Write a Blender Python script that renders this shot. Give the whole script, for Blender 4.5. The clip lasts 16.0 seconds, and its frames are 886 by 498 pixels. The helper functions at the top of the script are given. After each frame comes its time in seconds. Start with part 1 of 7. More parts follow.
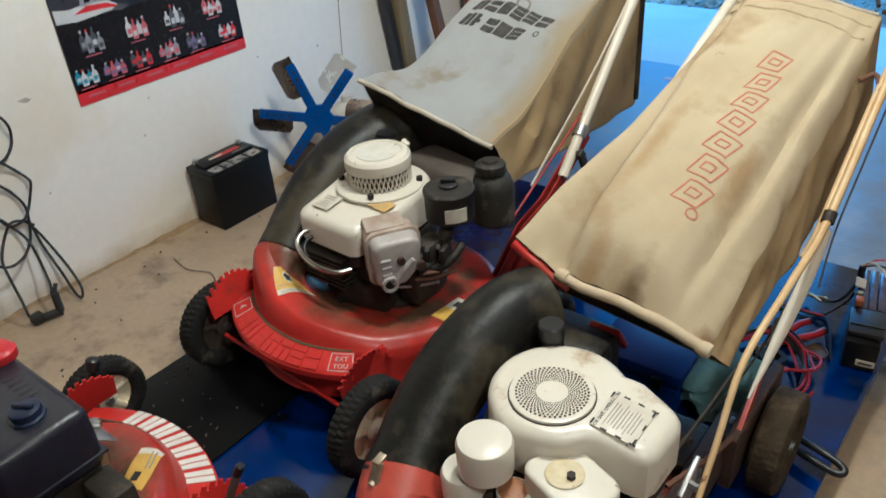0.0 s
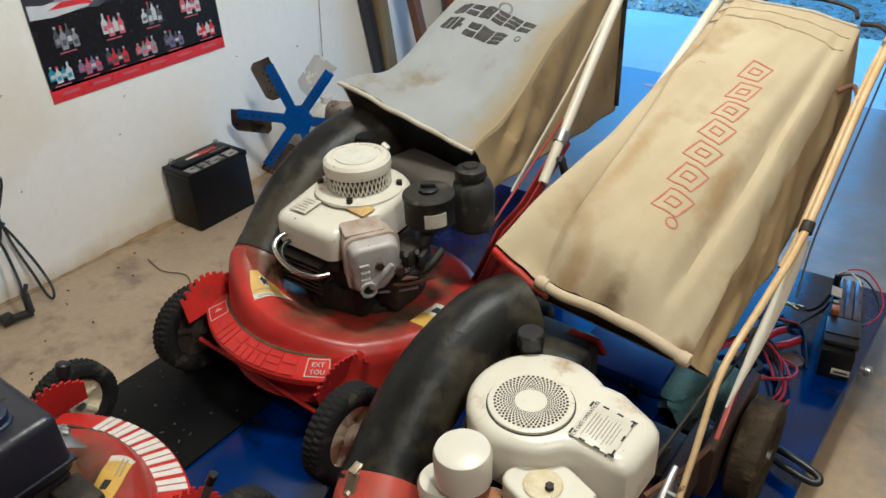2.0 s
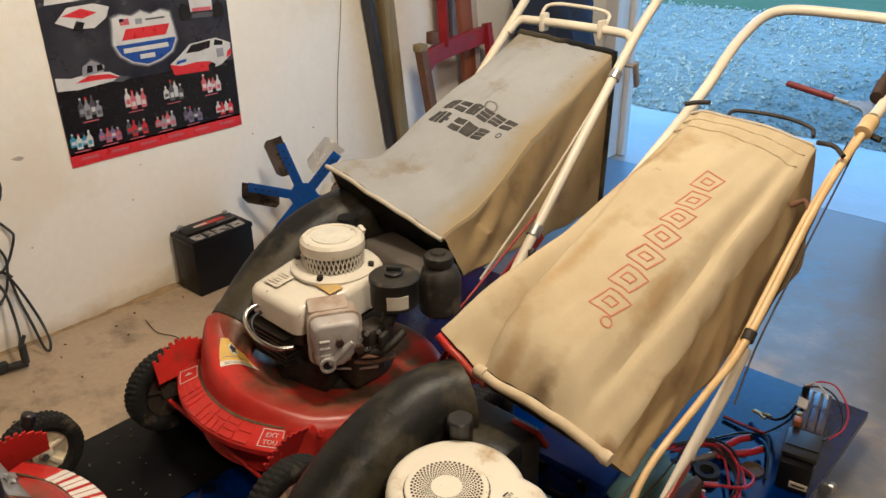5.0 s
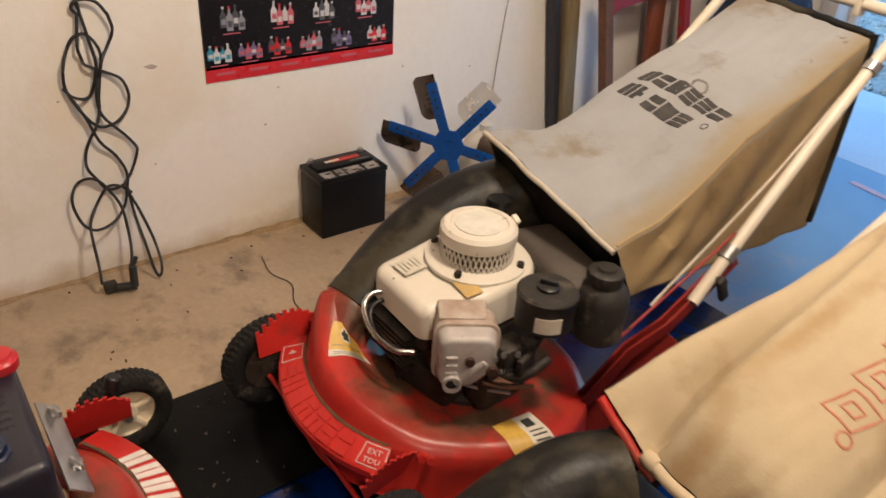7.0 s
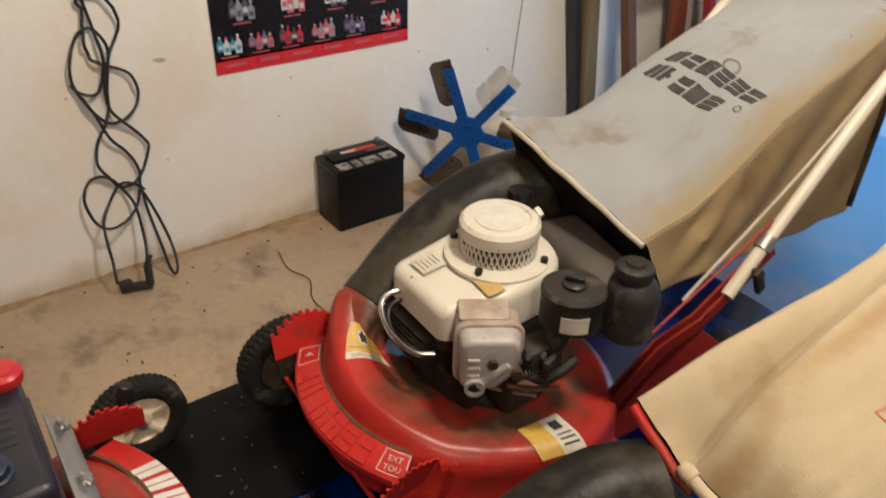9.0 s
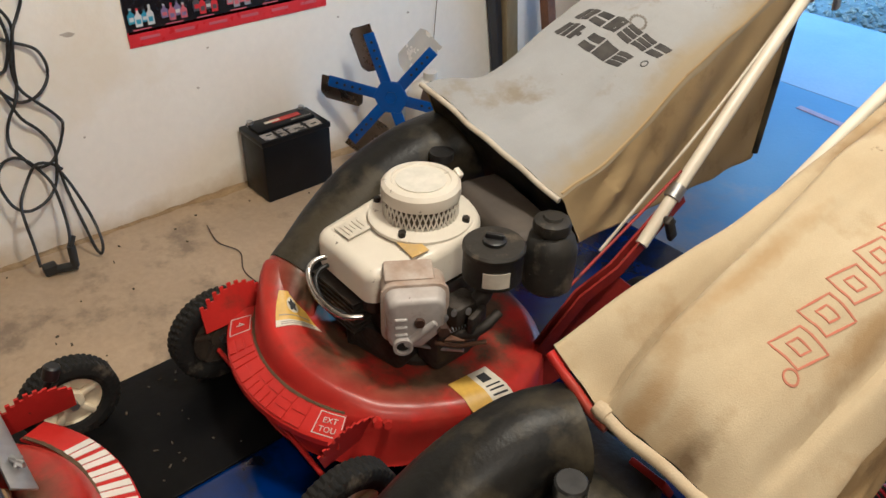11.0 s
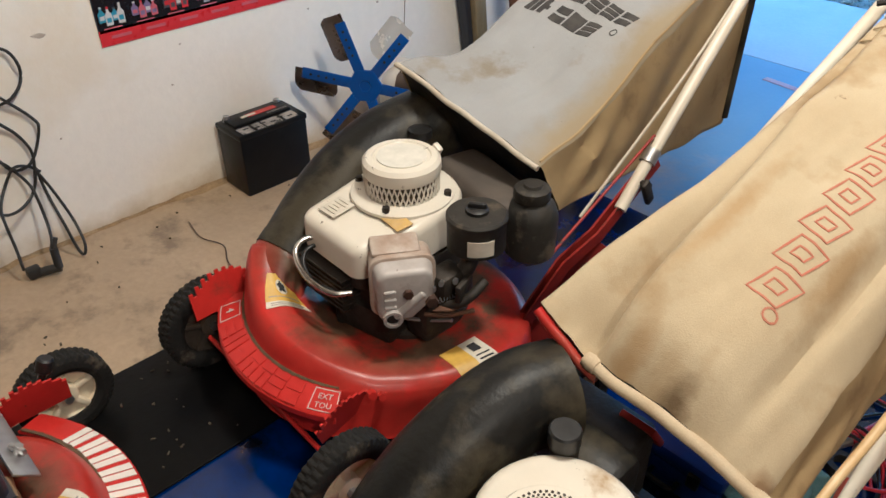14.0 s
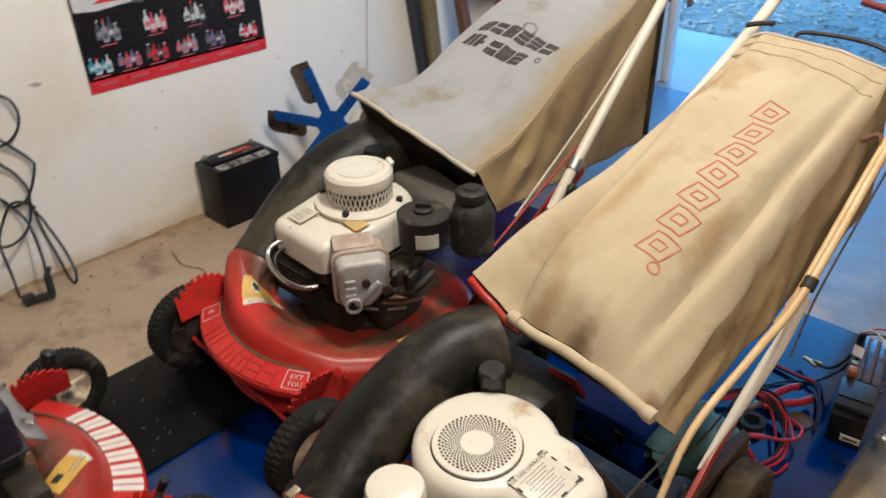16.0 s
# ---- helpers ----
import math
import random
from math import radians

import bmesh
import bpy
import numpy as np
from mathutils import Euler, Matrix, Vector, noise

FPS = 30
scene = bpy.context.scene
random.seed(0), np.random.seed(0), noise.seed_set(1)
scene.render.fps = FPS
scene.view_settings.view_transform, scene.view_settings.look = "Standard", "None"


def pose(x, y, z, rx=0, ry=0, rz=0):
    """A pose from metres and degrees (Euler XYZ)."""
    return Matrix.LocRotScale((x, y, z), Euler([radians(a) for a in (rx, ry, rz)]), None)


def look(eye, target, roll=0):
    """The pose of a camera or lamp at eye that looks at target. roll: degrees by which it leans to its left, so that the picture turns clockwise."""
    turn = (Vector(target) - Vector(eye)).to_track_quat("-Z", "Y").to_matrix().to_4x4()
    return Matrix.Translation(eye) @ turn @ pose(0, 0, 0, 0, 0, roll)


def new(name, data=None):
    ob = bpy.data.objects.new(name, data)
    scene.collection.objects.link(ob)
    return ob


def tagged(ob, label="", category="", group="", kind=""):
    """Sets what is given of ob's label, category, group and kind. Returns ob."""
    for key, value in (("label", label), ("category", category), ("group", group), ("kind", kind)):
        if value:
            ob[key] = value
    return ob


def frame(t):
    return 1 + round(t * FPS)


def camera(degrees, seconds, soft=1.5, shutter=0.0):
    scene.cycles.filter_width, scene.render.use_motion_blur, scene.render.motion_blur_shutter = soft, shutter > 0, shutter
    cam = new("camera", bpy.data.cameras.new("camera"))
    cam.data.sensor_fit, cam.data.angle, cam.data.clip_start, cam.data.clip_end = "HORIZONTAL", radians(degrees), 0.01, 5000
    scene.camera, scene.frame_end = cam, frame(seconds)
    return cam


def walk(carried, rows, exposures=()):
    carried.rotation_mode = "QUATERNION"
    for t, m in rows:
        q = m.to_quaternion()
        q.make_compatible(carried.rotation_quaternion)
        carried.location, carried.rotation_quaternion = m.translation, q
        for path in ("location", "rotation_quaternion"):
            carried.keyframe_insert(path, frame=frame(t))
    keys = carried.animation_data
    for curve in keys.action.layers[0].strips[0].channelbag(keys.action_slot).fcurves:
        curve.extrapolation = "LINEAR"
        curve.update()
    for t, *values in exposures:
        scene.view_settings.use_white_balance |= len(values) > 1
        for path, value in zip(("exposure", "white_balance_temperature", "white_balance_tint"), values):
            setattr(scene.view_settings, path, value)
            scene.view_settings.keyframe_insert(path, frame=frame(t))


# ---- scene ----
cam = camera(60.3, 16.0, shutter=0.5)
PATH = [
    (0, (2.142, 0.167, 1.24), (1.046, 1.469, 0.19), -4.6),
    (0.5, (2.13, 0.182, 1.223), (1.032, 1.437, 0.118), -4.3),
    (1, (2.134, 0.194, 1.22), (1.005, 1.445, 0.142), -4.3),
    (1.5, (2.131, 0.182, 1.227), (1.085, 1.521, 0.173), -1.6),
    (2, (2.132, 0.178, 1.24), (1.079, 1.516, 0.19), -3.0),
    (2.5, (2.154, 0.173, 1.263), (1.128, 1.581, 0.282), -2.7),
    (3, (2.148, 0.155, 1.265), (1.075, 1.577, 0.356), -1.1),
    (3.5, (2.17, 0.164, 1.269), (1.145, 1.637, 0.385), -1.0),
    (3.7, (2.174, 0.174, 1.26), (1.11, 1.618, 0.374), -0.9),
    (5.8, (2.33, 0.283, 1.277), (1.041, 1.545, 0.412), 0.2),
    (6, (2.312, 0.294, 1.271), (0.983, 1.486, 0.37), 0.5),
    (6.5, (2.179, 0.345, 1.247), (0.845, 1.451, 0.246), 4.9),
    (7, (1.988, 0.428, 1.254), (0.657, 1.495, 0.209), 4.2),
    (7.5, (1.915, 0.441, 1.261), (0.571, 1.432, 0.162), 4.9),
    (8, (1.887, 0.432, 1.279), (0.448, 1.29, 0.186), 4.9),
    (8.5, (1.921, 0.452, 1.28), (0.482, 1.402, 0.266), 3.7),
    (9, (1.938, 0.473, 1.241), (0.593, 1.479, 0.156), 2.0),
    (9.5, (1.946, 0.48, 1.231), (0.664, 1.519, 0.102), 2.8),
    (10, (1.981, 0.481, 1.249), (0.75, 1.575, 0.115), 1.6),
    (12.3, (1.974, 0.485, 1.253), (0.775, 1.571, 0.078), 2.2),
    (12.5, (1.978, 0.493, 1.246), (0.752, 1.565, 0.086), 1.6),
    (13, (1.986, 0.489, 1.249), (0.726, 1.552, 0.117), 1.2),
    (13.5, (1.996, 0.473, 1.248), (0.772, 1.574, 0.112), 0.7),
    (14, (2.007, 0.444, 1.229), (0.835, 1.578, 0.071), -0.1),
    (14.5, (2.088, 0.422, 1.236), (0.832, 1.536, 0.149), 0.7),
    (15, (2.241, 0.423, 1.234), (0.989, 1.518, 0.123), 2.6),
    (15.5, (2.282, 0.372, 1.244), (1.013, 1.478, 0.164), 1.2),
    (16, (2.22, 0.315, 1.242), (1.024, 1.544, 0.213), -1.3),
]
walk(cam, [(t, look(eye, target, roll)) for t, eye, target, roll in PATH],
     [(0, -0.10, 3680, -6), (1.2, -0.02, 3700, -6), (3.7, 0.0, 3860, -5), (5.8, -0.11, 4480, 2), (7.0, -0.11, 4480, 5), (8.5, -0.11, 4290, 1), (10.2, -0.04, 4060, -1), (12.3, 0.0, 4030, 0), (16, 0.0, 3930, 0)])

# ---- sky, sun and lamps ----
world = bpy.data.worlds.new("world")
scene.world = world
world.use_nodes = True
wn = world.node_tree.nodes
sky = wn.new("ShaderNodeTexSky")
sky.sky_type, sky.sun_disc = "NISHITA", False
sky.sun_elevation, sky.sun_rotation = radians(14), radians(200)
world.node_tree.links.new(sky.outputs[0], wn["Background"].inputs[0])
wn["Background"].inputs[1].default_value = 0.60
sun = new("sun", bpy.data.lights.new("sun", "SUN"))
sun.data.energy, sun.data.angle, sun.data.color = 1.5, radians(12), (1.0, 0.95, 0.88)
sun.matrix_world = look((0, 0, 0), (0.33, 0.9, -0.55))


def bulb_light(x, y, z, watts):
    d = bpy.data.lights.new("bulb_light", "POINT")
    d.energy, d.color, d.shadow_soft_size = watts, (1.0, 0.64, 0.33), 0.14
    ob = new("bulb_light", d)
    ob.location = (x, y, z)
    return ob


bulb_light(1.60, 1.38, 2.24, 166)
# Second bulb is unseen, added as fill from the east.
bulb_light(2.9, 0.25, 2.24, 96)


# ---- materials ----
def mat(name, c1, c2=None, rough=0.5, metal=0.0, scale=6.0, bump=0.0, bscale=80.0, wear=None, wear_at=0.62, wear_scale=18.0,
        stretch=(1, 1, 1), rvar=0.12, coat=0.0, fine=0.25, stain=None, stain_at=0.6, stain_scale=3.0, spec=0.5, dirt=None, soil_and_light=None, spots=()):
    m = bpy.data.materials.new(name)
    m.use_nodes = True
    nt = m.node_tree
    n, l = nt.nodes, nt.links
    b = n["Principled BSDF"]
    b.inputs["Metallic"].default_value = metal
    b.inputs["Specular IOR Level"].default_value = spec
    if coat:
        b.inputs["Coat Weight"].default_value, b.inputs["Coat Roughness"].default_value = coat, 0.12
    tc, mp = n.new("ShaderNodeTexCoord"), n.new("ShaderNodeMapping")
    mp.inputs["Scale"].default_value = stretch
    l.new(tc.outputs["Object"], mp.inputs[0])

    def noise_tex(s, det=5.0, rgh=0.6):
        t = n.new("ShaderNodeTexNoise")
        t.inputs["Scale"].default_value, t.inputs["Detail"].default_value, t.inputs["Roughness"].default_value = s, det, rgh
        l.new(mp.outputs[0], t.inputs["Vector"])
        return t.outputs["Fac"]

    def ramp(src, lo, hi):
        r = n.new("ShaderNodeMapRange")
        r.inputs[1].default_value, r.inputs[2].default_value = lo, hi
        l.new(src, r.inputs[0])
        return r.outputs[0]

    def mix(fac, a, c, mode="MIX"):
        x = n.new("ShaderNodeMix")
        x.data_type, x.blend_type = "RGBA", mode
        if isinstance(fac, float):
            x.inputs[0].default_value = fac
        else:
            l.new(fac, x.inputs[0])
        for k, v in ((6, a), (7, c)):
            if isinstance(v, tuple):
                x.inputs[k].default_value = (*v, 1)
            else:
                l.new(v, x.inputs[k])
        return x.outputs[2]

    c2 = c2 or tuple(0.72 * v for v in c1)
    col = mix(ramp(noise_tex(scale), 0.32, 0.68), c1, c2)
    grain = noise_tex(bscale, 3.0)
    gray = n.new("ShaderNodeMapRange")
    gray.inputs[3].default_value, gray.inputs[4].default_value = 1 - fine, 1 + fine
    l.new(grain, gray.inputs[0])
    sc = n.new("ShaderNodeVectorMath")
    sc.operation = "SCALE"
    l.new(col, sc.inputs[0])
    l.new(gray.outputs[0], sc.inputs["Scale"])
    col = sc.outputs[0]
    if stain:
        col = mix(ramp(noise_tex(stain_scale, 6.0, 0.65), stain_at, stain_at + 0.12), col, stain)
    if dirt:
        # a ring of caked dust and oil round the thing's base point
        ln = n.new("ShaderNodeVectorMath")
        ln.operation = "LENGTH"
        fl_ = n.new("ShaderNodeVectorMath")
        fl_.operation = "MULTIPLY"
        fl_.inputs[1].default_value = (1, 1, 0)
        l.new(tc.outputs["Object"], fl_.inputs[0])
        l.new(fl_.outputs[0], ln.inputs[0])
        near = n.new("ShaderNodeMapRange")
        near.inputs[1].default_value, near.inputs[2].default_value = 0.300, 0.205
        l.new(ln.outputs["Value"], near.inputs[0])
        pr_ = n.new("ShaderNodeMath")
        pr_.operation = "MULTIPLY"
        l.new(near.outputs[0], pr_.inputs[0])
        l.new(ramp(noise_tex(10.0, 6.0, 0.65), 0.33, 0.53), pr_.inputs[1])
        col = mix(pr_.outputs[0], col, mix(ramp(noise_tex(22.0), 0.35, 0.65), dirt, tuple(2.2 * q for q in dirt)))
    if soil_and_light:
        # ragged tint towards one side: dirt on wall and cloth, painted light on floor
        zones = [soil_and_light] if isinstance(soil_and_light, tuple) else soil_and_light
    for shade, axis, lo, hi, much in (zones if soil_and_light else ()):
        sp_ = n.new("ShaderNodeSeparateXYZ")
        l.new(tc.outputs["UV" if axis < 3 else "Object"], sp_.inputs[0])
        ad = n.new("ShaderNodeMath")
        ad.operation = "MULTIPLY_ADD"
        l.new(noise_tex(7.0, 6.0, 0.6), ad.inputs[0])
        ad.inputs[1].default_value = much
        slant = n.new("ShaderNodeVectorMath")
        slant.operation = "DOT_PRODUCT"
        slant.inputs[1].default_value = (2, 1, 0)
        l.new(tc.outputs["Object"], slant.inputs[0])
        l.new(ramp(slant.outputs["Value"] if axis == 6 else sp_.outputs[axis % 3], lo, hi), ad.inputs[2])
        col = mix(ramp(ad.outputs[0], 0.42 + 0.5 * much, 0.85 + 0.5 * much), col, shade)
    for shade, (u_, v_), (ru_, rv_) in spots:
        # one blot on the cloth with a ragged edge
        bl_ = n.new("ShaderNodeMapping")
        bl_.inputs["Location"].default_value, bl_.inputs["Scale"].default_value = (-u_ / ru_, -v_ / rv_, 0), (1 / ru_, 1 / rv_, 0)
        l.new(tc.outputs["UV"], bl_.inputs[0])
        far_ = n.new("ShaderNodeVectorMath")
        far_.operation = "LENGTH"
        l.new(bl_.outputs[0], far_.inputs[0])
        rag = n.new("ShaderNodeMath")
        rag.operation = "MULTIPLY_ADD"
        l.new(noise_tex(26.0, 5.0, 0.6), rag.inputs[0])
        rag.inputs[1].default_value = 1.6
        l.new(far_.outputs["Value"], rag.inputs[2])
        col = mix(ramp(rag.outputs[0], 1.9, 1.0), col, shade)
    if wear:
        wfac = ramp(noise_tex(wear_scale, 8.0, 0.7), wear_at, wear_at + 0.04)
        col = mix(wfac, col, wear)
    l.new(col, b.inputs["Base Color"])
    rr = n.new("ShaderNodeMapRange")
    rr.inputs[3].default_value, rr.inputs[4].default_value = max(0.02, rough - rvar), min(1.0, rough + rvar)
    l.new(noise_tex(scale * 2.3), rr.inputs[0])
    l.new(rr.outputs[0], b.inputs["Roughness"])
    if bump:
        bp = n.new("ShaderNodeBump")
        bp.inputs["Strength"].default_value, bp.inputs["Distance"].default_value = bump, 0.004
        l.new(grain, bp.inputs["Height"])
        l.new(bp.outputs[0], b.inputs["Normal"])
    return m


def flat(name, c, rough=0.5, metal=0.0):
    return mat(name, c, tuple(0.85 * v for v in c), rough, metal, scale=20, fine=0.12)


WALL = mat("plaster_wall_paint", (0.83, 0.79, 0.71), (0.78, 0.73, 0.64), 0.6, bump=0.25, bscale=35, scale=1.6, fine=0.05, wear=(0.50, 0.43, 0.33), wear_at=0.715, wear_scale=9, stain=(0.735, 0.665, 0.535), stain_at=0.57, stain_scale=1.5, soil_and_light=((0.50, 0.40, 0.24), 5, 0.16, -0.05, 0.7))
# Zones put blue door light and shade east of the table into colour.
FLOOR = mat("stained_shaded_concrete", (0.43, 0.327, 0.200), (0.325, 0.245, 0.148), 0.42, bump=0.2, bscale=60, scale=2.2, fine=0.18, stain=(0.21, 0.158, 0.098), stain_at=0.52, stain_scale=5, wear=(0.085, 0.07, 0.055), wear_at=0.69, wear_scale=20, soil_and_light=[((0.15, 0.25, 0.385), 4, 0.9, 2.9, 0.9), ((0.175, 0.172, 0.172), 6, 4.6, 6.9, 1.2)])
APRON = mat("worn_smooth_concrete", (0.38, 0.39, 0.40), (0.31, 0.32, 0.33), 0.32, bump=0.2, bscale=60, scale=2, fine=0.1)
# Unseen walls and ceiling are kept dark to cut bounced light.
UNSEEN_DARK = mat("unseen_dark_boards", (0.22, 0.16, 0.11), (0.16, 0.115, 0.08), 0.8, scale=4, bump=0.3, bscale=40, fine=0.2, stretch=(4, 4, 0.7))
CAKED = mat("caked_grass_dirt", (0.13, 0.085, 0.04), (0.07, 0.045, 0.022), 0.95, scale=30, bump=0.5, bscale=200, fine=0.4)
DECK_RED = mat("red_deck_paint", (0.47, 0.022, 0.008), (0.37, 0.014, 0.006), 0.36, bump=0.08, bscale=50, scale=9, fine=0.10, coat=0.04, spec=0.28, wear=(0.085, 0.035, 0.022), wear_at=0.685, wear_scale=30, stain=(0.19, 0.035, 0.020), stain_at=0.61, stain_scale=7, dirt=(0.060, 0.036, 0.020))
ENGINE_WHITE = mat("chipped_white_enamel", (0.67, 0.63, 0.54), (0.61, 0.56, 0.46), 0.34, scale=5, fine=0.05, coat=0.12, wear=(0.06, 0.042, 0.028), wear_at=0.645, wear_scale=42, stain=(0.36, 0.26, 0.14), stain_at=0.60, stain_scale=10)
HANDLE_WHITE = mat("chipped_cream_tube_paint", (0.66, 0.61, 0.50), (0.58, 0.51, 0.39), 0.4, scale=10, fine=0.06, wear=(0.09, 0.05, 0.03), wear_at=0.67, wear_scale=26)
TUBE_YELLOW = mat("yellowed_tube_paint", (0.50, 0.33, 0.12), (0.62, 0.47, 0.24), 0.45, scale=14, fine=0.1, wear=(0.16, 0.08, 0.04), wear_at=0.64, wear_scale=24)
CANVAS_B = mat("beige_canvas", (0.46, 0.385, 0.245), (0.40, 0.322, 0.190), 0.92, scale=5, bump=0.22, bscale=520, fine=0.10, stain=(0.345, 0.258, 0.132), stain_at=0.545, stain_scale=4.0, wear=(0.20, 0.15, 0.08), wear_at=0.70, wear_scale=11, soil_and_light=((0.335, 0.25, 0.125), 1, 0.20, -0.22, 2.2), spots=[((0.15, 0.105, 0.05), (0.635, -0.005), (0.066, 0.052)), ((0.31, 0.215, 0.095), (0.42, 0.02), (0.06, 0.06)), ((0.345, 0.25, 0.12), (0.33, 0.30), (0.06, 0.20)), ((0.20, 0.13, 0.06), (0.985, 0.01), (0.05, 0.03)), ((0.30, 0.21, 0.095), (0.80, 0.34), (0.06, 0.14)), ((0.26, 0.185, 0.09), (0.10, 0.72), (0.10, 0.10))])
CANVAS_A = mat("faded_grey_canvas", (0.320, 0.326, 0.340), (0.265, 0.260, 0.255), 0.92, scale=4, bump=0.22, bscale=520, fine=0.12, stain=(0.215, 0.19, 0.15), stain_at=0.54, stain_scale=5.5, wear=(0.13, 0.105, 0.075), wear_at=0.66, wear_scale=15, soil_and_light=((0.26, 0.215, 0.135), 0, 0.62, 1.0, 0.9))
CANVAS_SIDE = mat("ochre_canvas", (0.355, 0.262, 0.118), (0.27, 0.19, 0.080), 0.92, scale=5, bump=0.22, bscale=520, fine=0.12, stain=(0.19, 0.128, 0.055), stain_at=0.57, stain_scale=5)
PIPING = mat("cream_vinyl_piping", (0.50, 0.455, 0.37), (0.37, 0.315, 0.235), 0.5, scale=14, fine=0.08, wear=(0.20, 0.14, 0.085), wear_at=0.66)
PIPING_TAN = mat("soiled_canvas_roll", (0.52, 0.44, 0.30), (0.42, 0.33, 0.20), 0.85, scale=14, fine=0.15, bump=0.2, bscale=400, stain=(0.30, 0.225, 0.135), stain_at=0.58, stain_scale=9)
RUBBER = mat("black_rubber", (0.014, 0.013, 0.012), (0.009, 0.0085, 0.008), 0.8, bump=0.5, bscale=90, fine=0.35, spec=0.3, stain=(0.070, 0.058, 0.042), stain_at=0.55, stain_scale=22, wear=(0.16, 0.14, 0.11), wear_at=0.70, wear_scale=60)
MUDDY = mat("mud_caked_tyre", (0.066, 0.048, 0.026), (0.034, 0.026, 0.016), 0.9, scale=14, bump=0.7, bscale=80, fine=0.4, spec=0.2, stain=(0.105, 0.078, 0.042), stain_at=0.55, stain_scale=18, wear=(0.25, 0.20, 0.13), wear_at=0.70, wear_scale=45)
CHUTE = mat("black_moulded_plastic", (0.010, 0.0095, 0.0085), (0.006, 0.006, 0.006), 0.43, rvar=0.14, scale=7, bump=0.2, bscale=90, fine=0.25, spec=0.22, stain=(0.046, 0.039, 0.024), stain_at=0.48, stain_scale=5.5, wear=(0.065, 0.055, 0.035), wear_at=0.70, wear_scale=26)
BLACK = mat("black_plastic", (0.010, 0.010, 0.011), (0.015, 0.0145, 0.0145), 0.4, scale=15, bump=0.1, fine=0.2, stain=(0.06, 0.05, 0.04), stain_at=0.66, stain_scale=12)
BLACK_DUSTY = mat("dusty_black_plastic", (0.018, 0.017, 0.015), (0.032, 0.028, 0.022), 0.58, scale=12, bump=0.15, fine=0.25, spec=0.3, stain=(0.098, 0.080, 0.056), stain_at=0.54, stain_scale=16, wear=(0.14, 0.115, 0.085), wear_at=0.66, wear_scale=34)
INK_GREY = flat("worn_grey_ink", (0.30, 0.275, 0.24), 0.6)
TANK_GREY = mat("dusty_black_tank_plastic", (0.018, 0.018, 0.031), (0.011, 0.011, 0.020), 0.36, scale=8, bump=0.15, bscale=120, fine=0.2)
GRIME = mat("oily_cast_metal", (0.020, 0.017, 0.014), (0.045, 0.036, 0.027), 0.62, metal=0.35, scale=16, bump=0.6, bscale=70, fine=0.4, stain=(0.16, 0.11, 0.06), stain_at=0.63, stain_scale=16)
SILVER = mat("stained_muffler_steel", (0.46, 0.435, 0.42), (0.35, 0.31, 0.28), 0.5, metal=0.1, scale=13, fine=0.15, stain=(0.20, 0.115, 0.075), stain_at=0.55, stain_scale=16, wear=(0.09, 0.05, 0.03), wear_at=0.65, wear_scale=40)
CHROME = mat("dull_chrome", (0.66, 0.66, 0.66), (0.5, 0.49, 0.47), 0.2, metal=1.0, scale=14, fine=0.08)
STEEL = mat("zinc_steel", (0.55, 0.55, 0.56), (0.42, 0.41, 0.40), 0.35, metal=0.9, scale=12, fine=0.12)
RUST = mat("rusty_steel", (0.16, 0.075, 0.035), (0.09, 0.05, 0.03), 0.8, metal=0.2, scale=12, bump=0.5, fine=0.35)
RUST_DARK = mat("oily_rusted_steel", (0.055, 0.026, 0.014), (0.030, 0.018, 0.012), 0.7, scale=14, bump=0.5, fine=0.4, stain=(0.12, 0.05, 0.02), stain_at=0.62, stain_scale=18)
RIM_CREAM = mat("yellowed_wheel_plastic", (0.78, 0.70, 0.52), (0.68, 0.59, 0.41), 0.45, scale=14, fine=0.12, stain=(0.28, 0.21, 0.13), stain_at=0.66, stain_scale=14)
RIM_DIRTY = mat("mud_caked_wheel", (0.10, 0.075, 0.05), (0.055, 0.043, 0.032), 0.8, scale=14, bump=0.5, fine=0.3)
TABLE_BLUE = mat("blue_painted_table", (0.0015, 0.020, 0.150), (0.001, 0.008, 0.050), 0.14, rvar=0.07, scale=4, bump=0.05, bscale=50, fine=0.25, spec=0.36, stain=(0.002, 0.004, 0.010), stain_at=0.50, stain_scale=5, wear=(0.010, 0.013, 0.02), wear_at=0.68, wear_scale=20)
TABLE_BLACK = mat("black_rubber_sheet", (0.004, 0.004, 0.005), (0.006, 0.006, 0.006), 0.34, scale=7, bump=0.12, bscale=60, fine=0.3, spec=0.08, wear=(0.06, 0.05, 0.04), wear_at=0.76, wear_scale=30)
BATTERY = mat("black_battery_case", (0.005, 0.005, 0.006), (0.008, 0.008, 0.009), 0.35, scale=12, fine=0.15, bump=0.08, spec=0.2)
FAN_BLUE = mat("blue_fan_paint", (0.012, 0.075, 0.36), (0.010, 0.055, 0.27), 0.35, scale=12, fine=0.1, wear=(0.10, 0.055, 0.04), wear_at=0.74, wear_scale=24)
# Same blade steel, lightened to paint the glint on one blade.
FAN_GLINT = mat("glinting_fan_blade_steel", (0.90, 0.87, 0.80), (0.80, 0.76, 0.68), 0.25, metal=0.35, scale=10, fine=0.05)
FADED_RED = mat("faded_rusty_red_paint", (0.42, 0.055, 0.028), (0.34, 0.065, 0.035), 0.42, scale=16, fine=0.12, bump=0.1, bscale=60, stain=(0.24, 0.09, 0.05), stain_at=0.60, stain_scale=16, wear=(0.10, 0.045, 0.025), wear_at=0.66, wear_scale=36)
